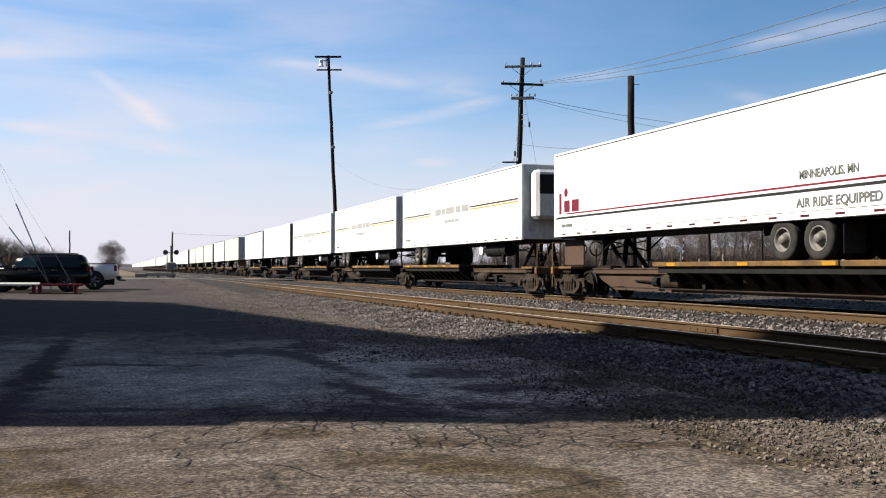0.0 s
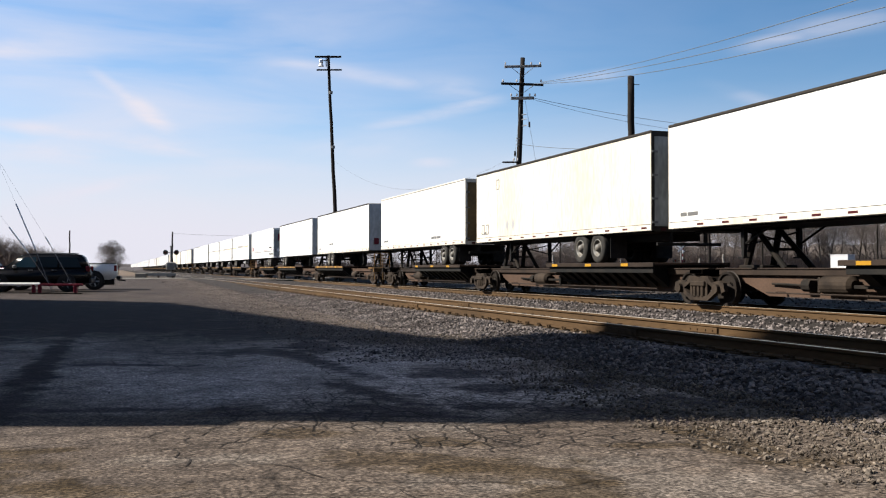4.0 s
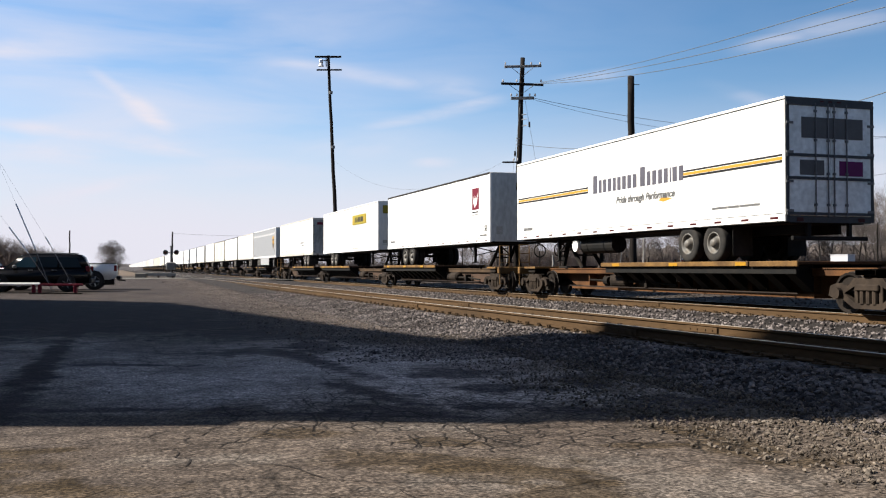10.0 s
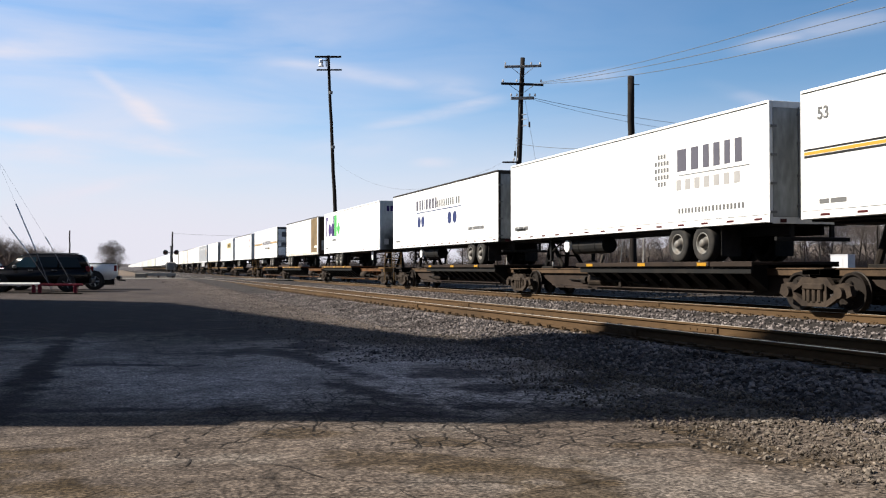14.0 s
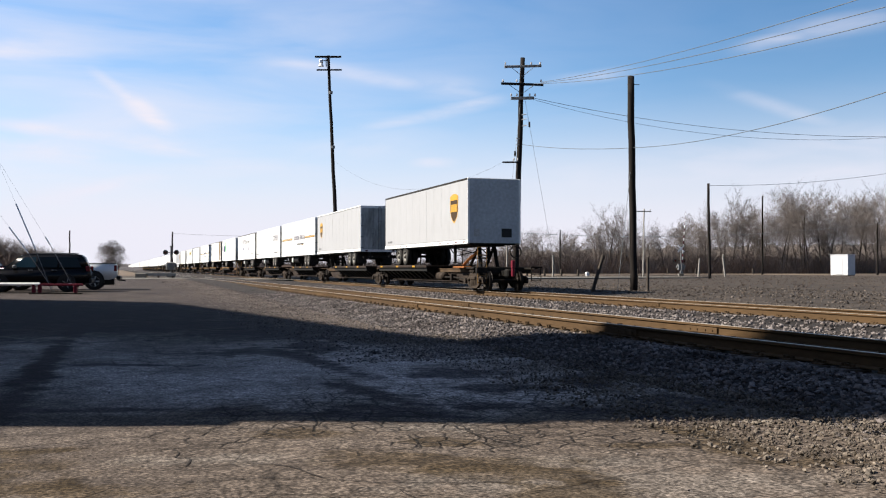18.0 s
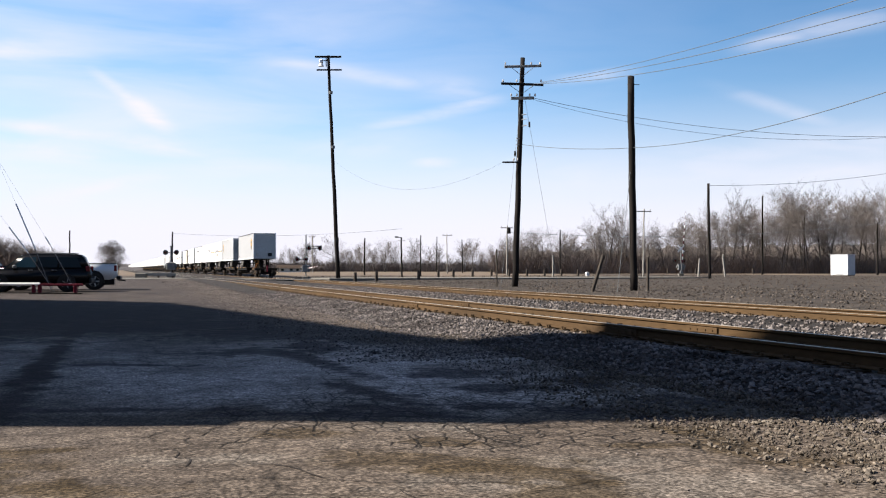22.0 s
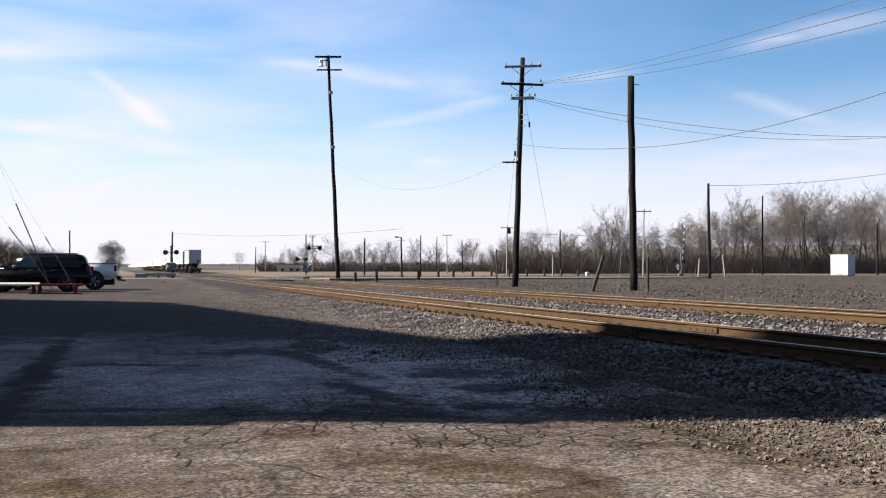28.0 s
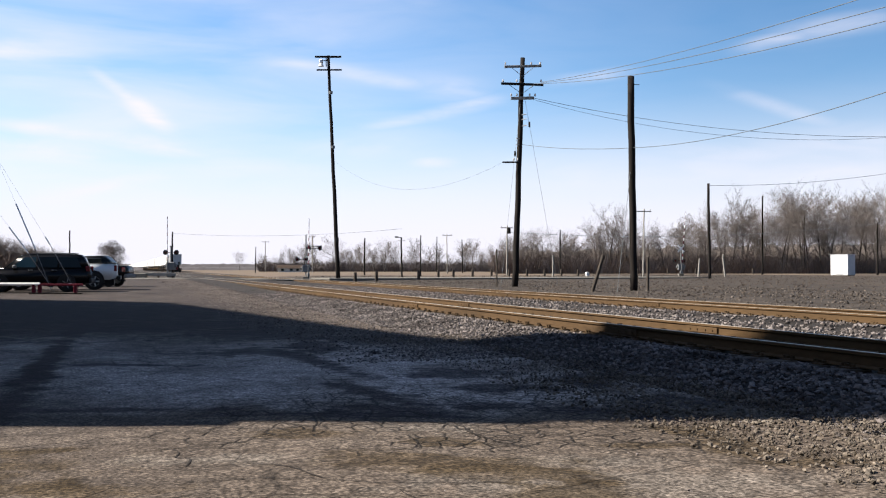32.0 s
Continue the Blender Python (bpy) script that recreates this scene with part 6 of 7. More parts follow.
def utility_pole(right, depth, top, r0, r1, lean=0.0, label="tall dark creosoted timber utility pole", name="utility_pole", mat="pole"):
    """lean: metres by which the head stands off to the right. Arms are added by arm()."""
    base = spot(right, depth)
    p = thing(name, Matrix.Translation(base) @ pose(0, 0, 0, 0, 0, -TURN), label, "utility pole", "utility poles")
    h = top - base.z
    part("shaft", pole_shape(h, r0, r1, (lean, 0)), M[mat], p, smooth=True)
    p["rise"], p["lean"] = h, lean
    return p


def arm(p, z, x0, x1, size=0.06, tilt=0.0, mat="pole", pins=(), brace=True):
    """A crossarm at world height z from x0 to x1, measured from the shaft's foot."""
    z -= p.location.z
    cx = p["lean"] * z / p["rise"]
    a = part("crossarm", Shape().box(x0, x1, -0.22, -0.22 + size * 1.3, z - size, z + size, 0.01, pose(0, 0, z) @ pose(0, 0, 0, 0, tilt) @ pose(0, 0, -z)), M[mat], p)
    if brace:
        w = min(abs(x0 - cx), abs(x1 - cx)) * 0.6
        for sg in (-1, 1):
            part("brace", Shape().tube((cx + sg * w, -0.23, z - size), (cx, -0.2, z - 0.62), 0.018, n=5), M["wire"], p)
    for px in pins:
        s = Shape().tube((px, -0.18, z + size), (px, -0.18, z + size + 0.08), 0.018, n=6)
        s.lathe(((0.06, 0.0), (0.06, 0.05), (0.10, 0.065), (0.13, 0.04), (0.16, 0.055), (0.20, 0.03), (0.21, 0.0)), (px, -0.18, z + size), "Z", 10)
        part("insulator", s, M["insulator"], a)
    return a


def build_poles():
    # leaning lamp pole by the far track
    p = utility_pole(-9.92, 92.0, 21.6, 0.21, 0.13, -1.02, "very tall leaning dark timber pole with two crossarms")
    arm(p, 21.45, -2.25, 0.24, 0.09, 0, pins=(), brace=False), arm(p, 20.2, -2.1, 0.3, 0.07, 0, brace=False)
    z = 21.1 - p.location.z
    part("lamp_head", Shape().box(-1.85, -1.5, -0.35, 0.05, z - 0.25, z + 0.12, 0.08).tube((-1.68, -0.15, z - 0.55), (-1.68, -0.15, z - 0.25), 0.26, 0.16, n=10), M["guard"], p, "white lamp head")
    part("lamp_bracket", Shape().tube((-1.2, -0.1, z - 0.6), (-1.2, -0.1, z + 0.3), 0.05, n=6).tube((-1.5, -0.1, z), (-1.0, -0.1, z), 0.04, n=6), M["wire"], p)
    for zz in (17.8, 12.6):
        part("pole_band", Shape().tube((-0.95 * zz / 21.6, 0, zz), (-0.95 * zz / 21.6, 0, zz + 0.25), 0.2, n=12), M["galv"], p)
    part("meter_box", Shape().box(-0.22, 0.05, -0.36, -0.16, 3.6, 4.1, 0.02), M["black"], p)
    # main line pole
    p = utility_pole(4.44, 60.0, 14.4, 0.20, 0.14, 0.50, "tall dark timber utility pole with three crossarms")
    c = 0.48
    arm(p, 13.82, c - 1.12, c + 1.18, 0.075, -1.5, "grey_wood", (c - 1.05, c + 0.55, c + 1.1)), arm(p, 12.74, c - 1.32, c + 1.30, 0.075, 2.0, "pole", (c - 1.2, c - 0.35, c + 1.15))
    arm(p, 11.85, c - 0.72, c + 0.72, 0.09, -1.0, "grey_wood", (c - 0.7, c - 0.35, c + 0.45, c + 0.78), False)
    arm(p, 7.88, c - 1.25, c - 0.1, 0.05, 0, "pole", (c - 0.55, c - 0.3), False)
    for zz in (9.9, 10.3, 10.6, 8.7, 9.1):
        part("pole_pin", Shape().tube((c * 0.8, -0.1, zz), (c * 0.8 + (0.35 if zz > 9.5 else -0.3), -0.2, zz + 0.05), 0.03, n=6), M["insulator"], p)
    for a, b, zk in (((c - 0.1, -0.15, 11.6), (-1.05, -3.0, -0.1), 0.30), ((c + 0.15, -0.15, 11.6), (2.45, -2.0, -0.1), 0.14)):
        g = part("guy_wire", Shape().tube(a, b, 0.009, n=5), M["wire"], p, "thin steel guy wire")
        q = Vector(a).lerp(Vector(b), zk)
        part("strain_insulator", Shape().tube(q + Vector((0, 0, 0.16)), q - Vector((0, 0, 0.16)), 0.06, n=8), M["black"], g)
    # stump-topped pole by the wires
    p = utility_pole(9.45, 48.0, 10.85, 0.185, 0.165, -0.13, "thick dark timber pole without arms")
    part("guy_wire", Shape().tube((-0.1, 0, 6.4), (-1.1, -1.5, -0.1), 0.012, n=5), M["wire"], p, "thin steel guy wire")
    part("pole_cap_bolt", Shape().tube((-0.3, 0, 10.2), (0.3, 0, 10.2), 0.02, n=6), M["galv"], p)
    # farther poles: right, depth, top height, radius, arms
    far = ((27.5, 100.0, 10.1, 0.17, 0), (49.4, 150.0, 12.6, 0.15, 0), (62.7, 140.0, 7.9, 0.16, 0), (22.7, 110.0, 8.1, 0.10, 1), (9.2, 140.0, 7.5, 0.12, 2), (20.6, 171.0, 8.2, 0.13, 0),
           (-11.9, 147.0, 5.9, 0.13, 0), (-4.3, 102.0, 4.6, 0.10, 3), (-3.0, 130.0, 5.8, 0.09, 0), (0.8, 180.0, 7.8, 0.10, 1), (4.0, 198.0, 7.3, 0.12, 0), (-40.5, 300.0, 11.4, 0.16, 1),
           (-29.6, 220.0, 9.0, 0.11, 1), (-45.8, 250.0, 8.5, 0.12, 1), (-41.8, 216.0, 6.2, 0.11, 0), (-11.0, 256.0, 9.0, 0.12, 1), (-45.0, 117.0, 5.9, 0.10, 0), (-1.5, 230.0, 8.9, 0.12, 0),
           (-33.0, 118.0, 5.8, 0.12, 4))
    for r, d, top, rad, kind in far:
        p = utility_pole(r, d, top, rad, rad * 0.75, random.Random(int(d)).uniform(-0.15, 0.15), "distant weathered timber pole beside the field", "field_pole", "grey_wood" if kind in (1, 2) else "pole")
        if kind in (1, 2):
            arm(p, top - 0.3, -0.9, 0.9, 0.06, 0, "grey_wood", (-0.8, 0.8), False)
        if kind == 2:
            part("transformer", Shape().tube((0.3, 0, 6.0), (0.3, 0, 6.9), 0.28, n=12), M["chassis"], p, "dark pole transformer")
        if kind == 3:
            h = p["rise"]
            part("lamp_arm", Shape().tube((0, 0, h - 0.1), (-0.5, 0, h + 0.05), 0.05, n=6).box(-0.75, -0.4, -0.12, 0.12, h - 0.05, h + 0.12, 0.03), M["galv"], p, "bent lamp head")


def build_wires():
    def at(right, depth, z):
        x, y = ahead(right, depth)
        return (x, y, z)
    for a, b, sag in (((6.1, 12.85), (13.3, 9.1), 0.35), ((6.1, 12.8), (13.3, 8.6), 0.35), ((5.6, 12.75), (13.3, 8.2), 0.5)):
        cable("overhead_wire", at(a[0], 59.8, a[1]), at(b[0], 25, b[1]), sag, 0.014, "thin dark overhead wire against the sky")
    cable("overhead_wire", at(4.9, 60, 9.0), at(9.40, 48, 7.3), 0.15, 0.016, "thin dark overhead wire between two poles")
    cable("overhead_wire", at(9.40, 48, 7.3), at(13.3, 25, 6.5), 0.45, 0.014, "thin dark overhead wire sagging from the pole")
    cable("overhead_wire", at(5.6, 60, 11.9), at(32.0, 60, 9.6), 0.9, 0.014, "faint overhead wire across the field")
    cable("overhead_wire", at(5.6, 60, 11.8), at(32.0, 60, 9.9), 1.4, 0.010, "faint overhead wire across the field")
    cable("overhead_wire", at(3.7, 60, 7.9), at(-10.4, 92, 11.6), 2.2, 0.007, "slack wire between the tall poles")
    cable("overhead_wire", at(27.5, 100, 9.9), at(53.0, 100, 12.4), 0.7, 0.022, "thin wire from the field pole")
    cable("overhead_wire", at(9.2, 140, 6.6), at(70, 148, 8.6), 1.4, 0.03, "pale wire in front of the trees")
    cable("overhead_wire", at(-33.0, 118, 5.6), at(-4.4, 102, 5.5), 0.5, 0.014, "faint wire across the crossing")


def post(right, depth, h, r, label="short dark timber fence post", tilt=0.0, mat="post", name="fence_post", group="fence posts by the field"):
    base = spot(right, depth)
    s = Shape().tube((0, 0, -0.3), (0, 0, h), r, r * 0.93, 10).tube((0, 0, h), (0, 0, h + 0.02), r * 0.93, r * 0.7, 10)
    ob = new(name, s.mesh(name, M[mat]))
    ob.matrix_basis = Matrix.Translation(base) @ pose(0, 0, 0, 0, tilt, -TURN)
    return tagged(ob, label, "post", group)


def build_posts():
    for r, d in ((-7.6, 84), (-5.9, 86), (-2.3, 92), (-0.5, 105), (1.2, 112), (3.6, 118), (6.3, 126), (8.6, 126), (10.9, 126), (13.2, 126), (15.5, 127), (17.7, 127), (43, 165), (48, 166), (53, 166), (38, 164), (33, 164)):
        post(r, d, 0.85, 0.15)
    post(7.4, 48, 1.85, 0.09, "dark leaning timber post beside the tracks", 17, name="leaning_post")
    post(9.97, 47.2, 1.6, 0.07, "thin dark post beside the thick pole", 0, name="stub_post")
    post(3.38, 61, 2.3, 0.05, "thin dark marker post", 0, name="marker_post")
    post(31.6, 120, 2.2, 0.12, "pale leaning timber post in the field", 4, "grey_wood", "field_post"), post(34.9, 120, 2.7, 0.12, "pale leaning timber post in the field", -6, "grey_wood", "field_post")
    post(13.6, 120, 2.6, 0.10, "pale grey post in the field", 0, "grey_wood", "field_post")
    post(18.9, 127, 0.5, 0.3, "white marker barrel in the field", 0, "bungalow", "marker_barrel")


# ---- trees ----
def grow(seed, height, levels=6, spread=0.55, stems=1):
    """Bare winter tree: limbs and twigs as tapered prisms. Returns trunk and crown shapes."""
    rnd = random.Random(seed)
    trunk, crown = Shape(), Shape()

    def limb(p, d, length, r, lv):
        n = (6, 4, 3, 2, 1, 1, 1)[lv]
        for i in range(n):
            d = (d + Vector((rnd.uniform(-1, 1), rnd.uniform(-1, 1), rnd.uniform(-0.3, 0.8))) * (0.05 + 0.05 * lv)).normalized()
            q = p + d * (length / n)
            r2 = r * (0.86 if lv == 0 else 0.76)
            (trunk if lv == 0 else crown).tube(p, q, r, r2, 7 if lv == 0 else (4 if lv < 2 else 3), caps=False)
            if lv < levels - 1 and (i > 0 or lv > 0):
                for _ in range(rnd.choice((1, 2, 2, 3) if lv < 2 else (1, 1, 2, 2)) + (1 if lv == 0 else 0)):
                    ax = Vector((rnd.uniform(-1, 1), rnd.uniform(-1, 1), rnd.uniform(-0.2, 0.5))).normalized()
                    dd = (d + ax * spread * rnd.uniform(0.9, 1.9)).normalized()
                    k = rnd.uniform(0.34, 0.62) * (1.15 - 0.45 * i / n if lv == 0 else 1.0)
                    limb(q, dd, length * k, max(0.012, r2 * rnd.uniform(0.38, 0.6)), lv + 1)
            p, r = q, r2
        if lv == levels - 1:
            for _ in range(3):
                q = p + (d + Vector((rnd.uniform(-1, 1), rnd.uniform(-1, 1), rnd.uniform(-0.5, 1))) * 0.9).normalized() * rnd.uniform(0.25, 0.6)
                crown.add([p + Vector((0.008, 0, 0)), p - Vector((0.008, 0, 0)), p + Vector((0, 0.008, 0)), q], [(0, 1, 3), (1, 2, 3), (2, 0, 3)])
    for k in range(stems):
        limb(Vector((rnd.uniform(-0.5, 0.5) * (stems - 1), rnd.uniform(-0.5, 0.5) * (stems - 1), -0.2)), Vector((rnd.uniform(-0.12, 0.12), rnd.uniform(-0.12, 0.12), 1)).normalized(), height * 0.8, height * 0.016, 0)
    return trunk, crown


TREES = []


def tree_kinds():
    for seed, h, lv, sp in ((1, 12, 5, 0.6), (2, 12, 5, 0.8), (7, 12, 5, 0.7), (11, 12, 5, 0.95), (19, 12, 5, 0.75), (23, 12, 5, 1.1)):
        tk, cr = grow(seed, h, lv, sp)
        zmax = max(v[2] for v in cr.v)
        TREES.append((tk.mesh("trunk", M["bark"], True, False), cr.mesh("crown", M["twig"], False, False), zmax))


def tree(right, depth, h, kind, turn, label="bare leafless tree at the wood's edge", group="bare trees"):
    tk, cr, zmax = TREES[kind]
    k = h / zmax
    t = thing("bare_tree", Matrix.Translation(spot(right, depth)) @ pose(0, 0, 0, 0, 0, turn) @ Matrix.Scale(k, 4), label, "tree", group)
    part("trunk", tk, M["bark"], t)
    part("crown", cr, M["twig"], t, "bare branches and twigs")
    return t


def twig_crown(parent, rx, rz, zc, n, seed, mat="twig"):
    """A dense haze of fine twigs filling an uneven crown."""
    rnd = random.Random(seed)
    s = Shape()
    for _ in range(n):
        d = Vector((rnd.gauss(0, 1), rnd.gauss(0, 1), rnd.gauss(0, 1))).normalized()
        edge = 0.82 + 0.32 * noise.noise(d * 2.3 + Vector((seed, 0, 0)))
        k = edge * rnd.random() ** 0.45
        p = Vector((d.x * rx * k, d.y * rx * k, zc + d.z * rz * k))
        q = p + (d + Vector((rnd.uniform(-1, 1), rnd.uniform(-1, 1), rnd.uniform(-0.3, 1))) * 0.8).normalized() * rnd.uniform(0.4, 1.1)
        w = 0.045
        s.add([p + Vector((w, 0, 0)), p - Vector((w, 0, 0)), p + Vector((0, w, 0)), q], [(0, 1, 3), (1, 2, 3), (2, 0, 3)])
    return tagged(part("twig_haze", s.mesh("twig_haze", M[mat], False, False), M[mat], parent, "dense haze of fine grey twigs"), kind="stuff")


def brush(name, label, n, seed, place, hrange, r=0.03, mat="brush"):
    """Leafless undergrowth: thin stems standing at places drawn by place(rnd)."""
    rnd = random.Random(seed)
    vs, fs = [], []
    for _ in range(n):
        p = place(rnd)
        x, y, z = p
        h = hrange[0] + (hrange[1] - hrange[0]) * rnd.random() * (0.62 + 0.75 * noise.noise(Vector((x * 0.16, y * 0.16, seed))))
        for _b in range(3):
            lx, ly = rnd.uniform(-0.85, 0.85) * h, rnd.uniform(-0.85, 0.85) * h
            hh = h * rnd.uniform(0.5, 1.0)
            w = r * rnd.uniform(0.6, 1.6)
            k = len(vs)
            mx, my = x + lx * 0.35, y + ly * 0.35
            vs += [(x - w, y, z - 0.1), (x + w, y, z - 0.1), (x, y + w, z - 0.1), (mx - w * 0.7, my, z + hh * 0.55), (mx + w * 0.7, my, z + hh * 0.55), (mx, my + w * 0.7, z + hh * 0.55), (x + lx, y + ly, z + hh)]
            fs += [(k, k + 1, k + 4, k + 3), (k + 1, k + 2, k + 5, k + 4), (k + 2, k, k + 3, k + 5), (k + 3, k + 4, k + 6), (k + 4, k + 5, k + 6), (k + 5, k + 3, k + 6)]
    me = bpy.data.meshes.new(name)
    me.from_pydata(vs, [], fs)
    me.materials.append(M[mat])
    return tagged(new(name, me), label, "undergrowth", "", "stuff")


def ridge(name, label, r0, r1, depth, base, height, seed, mat, n=160):
    """A far belt of woods with an uneven top, built as a low thick bank."""
    s = Shape()
    for i in range(n + 1):
        r = r0 + (r1 - r0) * i / n
        h = height(i / n) * (0.9 + 0.16 * noise.noise(Vector((i * 0.23, seed, 0))) + 0.10 * noise.noise(Vector((i * 0.9, seed, 4))))
        for d, z in ((0, base), (depth * 0.01, base + h * 0.8), (depth * 0.025, base + h), (depth * 0.05, base)):
            x, y = ahead(r, depth + d)
            s.v.append((x, y, z))
    for i in range(n):
        for j in range(3):
            a = i * 4 + j
            s.f.append((a, a + 4, a + 5, a + 1))
    me = s.mesh(name, M[mat], True)
    return tagged(new(name, me), label, "woods", "", "structure")


M["horizon_woods"] = material("hazy_horizon_woods", (0.055, 0.050, 0.053), 1.0, second=(0.040, 0.036, 0.038), scale=0.05, fine=0.3, amount=0.6, bump=0, stretch=(1, 1, 0.25))
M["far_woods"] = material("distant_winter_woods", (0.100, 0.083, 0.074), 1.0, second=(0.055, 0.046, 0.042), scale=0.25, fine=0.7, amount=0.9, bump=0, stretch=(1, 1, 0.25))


def build_woods():
    tree_kinds()
    rnd = random.Random(8)
    # wood on the far side of the field: place across, depth, height
    prof = ((8, 7), (12, 9), (17, 10), (22, 9.5), (27, 9), (31, 13.5), (34, 11), (38, 11), (42, 12.5), (46, 12.5), (49, 12.5), (53, 16.5), (57, 15), (61, 12), (65, 17.5), (69, 18), (73, 15), (77, 16), (81, 17.5), (85, 17), (90, 18), (96, 17))

    def level(r):
        for (a, ha), (b, hb) in zip(prof, prof[1:]):
            if a <= r <= b:
                return ha + (hb - ha) * (r - a) / (b - a)
        return prof[0][1] if r < 8 else prof[-1][1]
    for i in range(70):
        r = 11 + 88 * i / 69 + rnd.uniform(-1.2, 1.2)
        d = rnd.choice((178, 186, 196, 210)) + rnd.uniform(-4, 4)
        tree(r * d / 185, d, level(r) * d / 185 * rnd.uniform(0.72, 1.0), rnd.randrange(6), rnd.uniform(0, 360))
    for r, d, h, k in ((30.4, 178, 13.6, 1), (53.0, 178, 17.0, 0), (65.6, 176, 17.6, 3), (69.5, 178, 18.0, 2), (82, 178, 18, 1), (44.5, 178, 11.5, 2)):
        tree(r, d, h, k, k * 77, "tall bare tree above the brush")

    def wood_floor(g):
        r = g.uniform(10, 104)
        d = g.uniform(172, 205)
        return spot(r * d / 185, d)
    brush("undergrowth", "dense leafless brown undergrowth along the wood", 13000, 3, wood_floor, (0.8, 7.0), 0.028)
    brush("undergrowth", "grey leafless saplings along the wood", 5000, 13, wood_floor, (1.5, 8.5), 0.028, "grey_brush")
    # scattered trees beyond the grass: right, depth, height
    for r, d, h, k in ((-29, 300, 8.5, 0), (-25, 300, 9.5, 1), (-21, 290, 9, 2), (-33, 310, 7, 3), (-18, 290, 8.0, 0), (-15, 300, 7.5, 1), (-50, 320, 9.5, 2), (-46, 320, 8, 3), (-56, 330, 8, 0), (-61, 330, 6.5, 1), (5.2, 230, 8.2, 2), (-64, 420, 8, 2), (-88, 420, 9, 3), (-80, 430, 8, 0)):
        tree(r, d, h, k, r * 31, "distant bare tree beyond the field")
    for i in range(30):
        d = rnd.uniform(262, 330)
        r = d * (-0.155 + 0.235 * (i + rnd.random()) / 30)
        tree(r, d, rnd.uniform(4.5, 9.0) * (0.8 + 0.5 * abs(math.sin(i * 0.9))), rnd.randrange(6), rnd.uniform(0, 360), "distant bare tree beyond the field")

    def mid_floor(g):
        d = g.uniform(285, 330)
        return spot(g.uniform(-0.19, 0.075) * d, d)
    brush("field_brush", "low leafless brush beyond the grass", 8000, 5, mid_floor, (1.2, 6.0), 0.05, "grey_brush")
    # single round tree and dark wood beyond the parked cars
    for k, (r, d, h) in enumerate(((-51.3, 150, 5.2), (-50.9, 152, 3.2), (-51.9, 149, 3.0))):
        t = tree(r, d, h, 0 if k == 0 else 2, k * 60, "dense bare tree beyond the parked cars")
        if k == 0:
            f = TREES[0][2] / h
            twig_crown(t, 2.75 * f, 2.45 * f, 2.9 * f, 13000, 5, "grey_brush")

    def left_floor(g):
        d = g.uniform(150, 175)
        return spot(g.uniform(-0.50, -0.405) * d, d)
    for i in range(30):
        f = i / 29
        d = 160 + rnd.uniform(-6, 8)
        tree((-0.50 + 0.10 * f) * d, d, 8.6 - 4.6 * f + rnd.uniform(-0.3, 0.4), rnd.randrange(5), rnd.uniform(0, 360), "bare tree in the dark wood beyond the yard")
    brush("undergrowth", "dark leafless undergrowth beyond the yard", 9000, 6, left_floor, (1.2, 6.0), 0.045)
    ridge("far_woods_ridge", "low belt of grey woods on the horizon", -620, 520, 1150, -1, lambda f: 7.5 + 1.5 * math.sin(f * 5), 3, "horizon_woods", 400)
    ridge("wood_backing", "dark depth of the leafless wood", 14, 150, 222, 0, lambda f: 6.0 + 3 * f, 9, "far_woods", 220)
    ridge("middle_woods_ridge", "low belt of brown woods beyond the field", -420, 40, 560, -0.5, lambda f: 2.6 + 1.6 * f * f, 5, "horizon_woods", 420)
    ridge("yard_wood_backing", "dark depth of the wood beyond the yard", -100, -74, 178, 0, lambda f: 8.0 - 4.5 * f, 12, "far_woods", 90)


# ---- crossing ----
def build_crossing():
    s = Shape()
    ys = (88.5, 97.5)
    for cx, top in ((NEAR_X, NEAR_RAIL), (FAR_X, FAR_RAIL)):
        for a, b in ((-2.4, -0.86), (-0.62, 0.62), (0.86, 2.4)):
            st = Shape()
            for k in range(4):
                y0 = ys[0] + k * (ys[1] - ys[0]) / 4
                st.box(cx + a, cx + b, y0 + 0.01, y0 + (ys[1] - ys[0]) / 4 - 0.01, top - 0.25, top - 0.005, 0.01)
            structure("crossing_panel", st, M["crossing_rubber"], "dark crossing panels between the rails")
    lane = Shape()
    xs = [-60, -20, -5, 2, 6.2]
    for i in range(len(xs) - 1):
        lane.box(xs[i], xs[i + 1] - 0.02, ys[0], ys[1], 0.2, max(ground_z(xs[i + 1], 93), ground_z(xs[i], 93)) + 0.03)
    lane.box(11.2, 13.9, ys[0], ys[1], 0.0, 0.34).box(18.8, 60, ys[0], ys[1], 0.0, 0.40)
    structure("crossing_road", lane, M["concrete"], "pale road over the tracks")


def lamp_pair(parent, z, right=0.0, face=1, arm_w=0.75):
    part("lamp_arm", Shape().tube((right - arm_w, 0, z), (right + arm_w, 0, z), 0.04, n=8), M["black"], parent)
    for sg in (-1, 1):
        x = right + sg * arm_w
        d = part("backplate", Shape().tube((x, -0.02 * face, z), (x, 0.03 * face, z), 0.25, n=20), M["black"], parent, "round black lamp backplate")
        part("lens", Shape().lathe(((-0.05, 0.0), (-0.045, 0.08), (-0.02, 0.14), (0.0, 0.15)), (x, -0.03, z), "Y", 14), M["lamp_red"], d, "red signal lens")
        part("hood", Shape().lathe(((-0.30, 0.17), (0.0, 0.17), (0.0, 0.16), (-0.30, 0.16)), (x, -0.02, z), "Y", 14), M["black"], d)


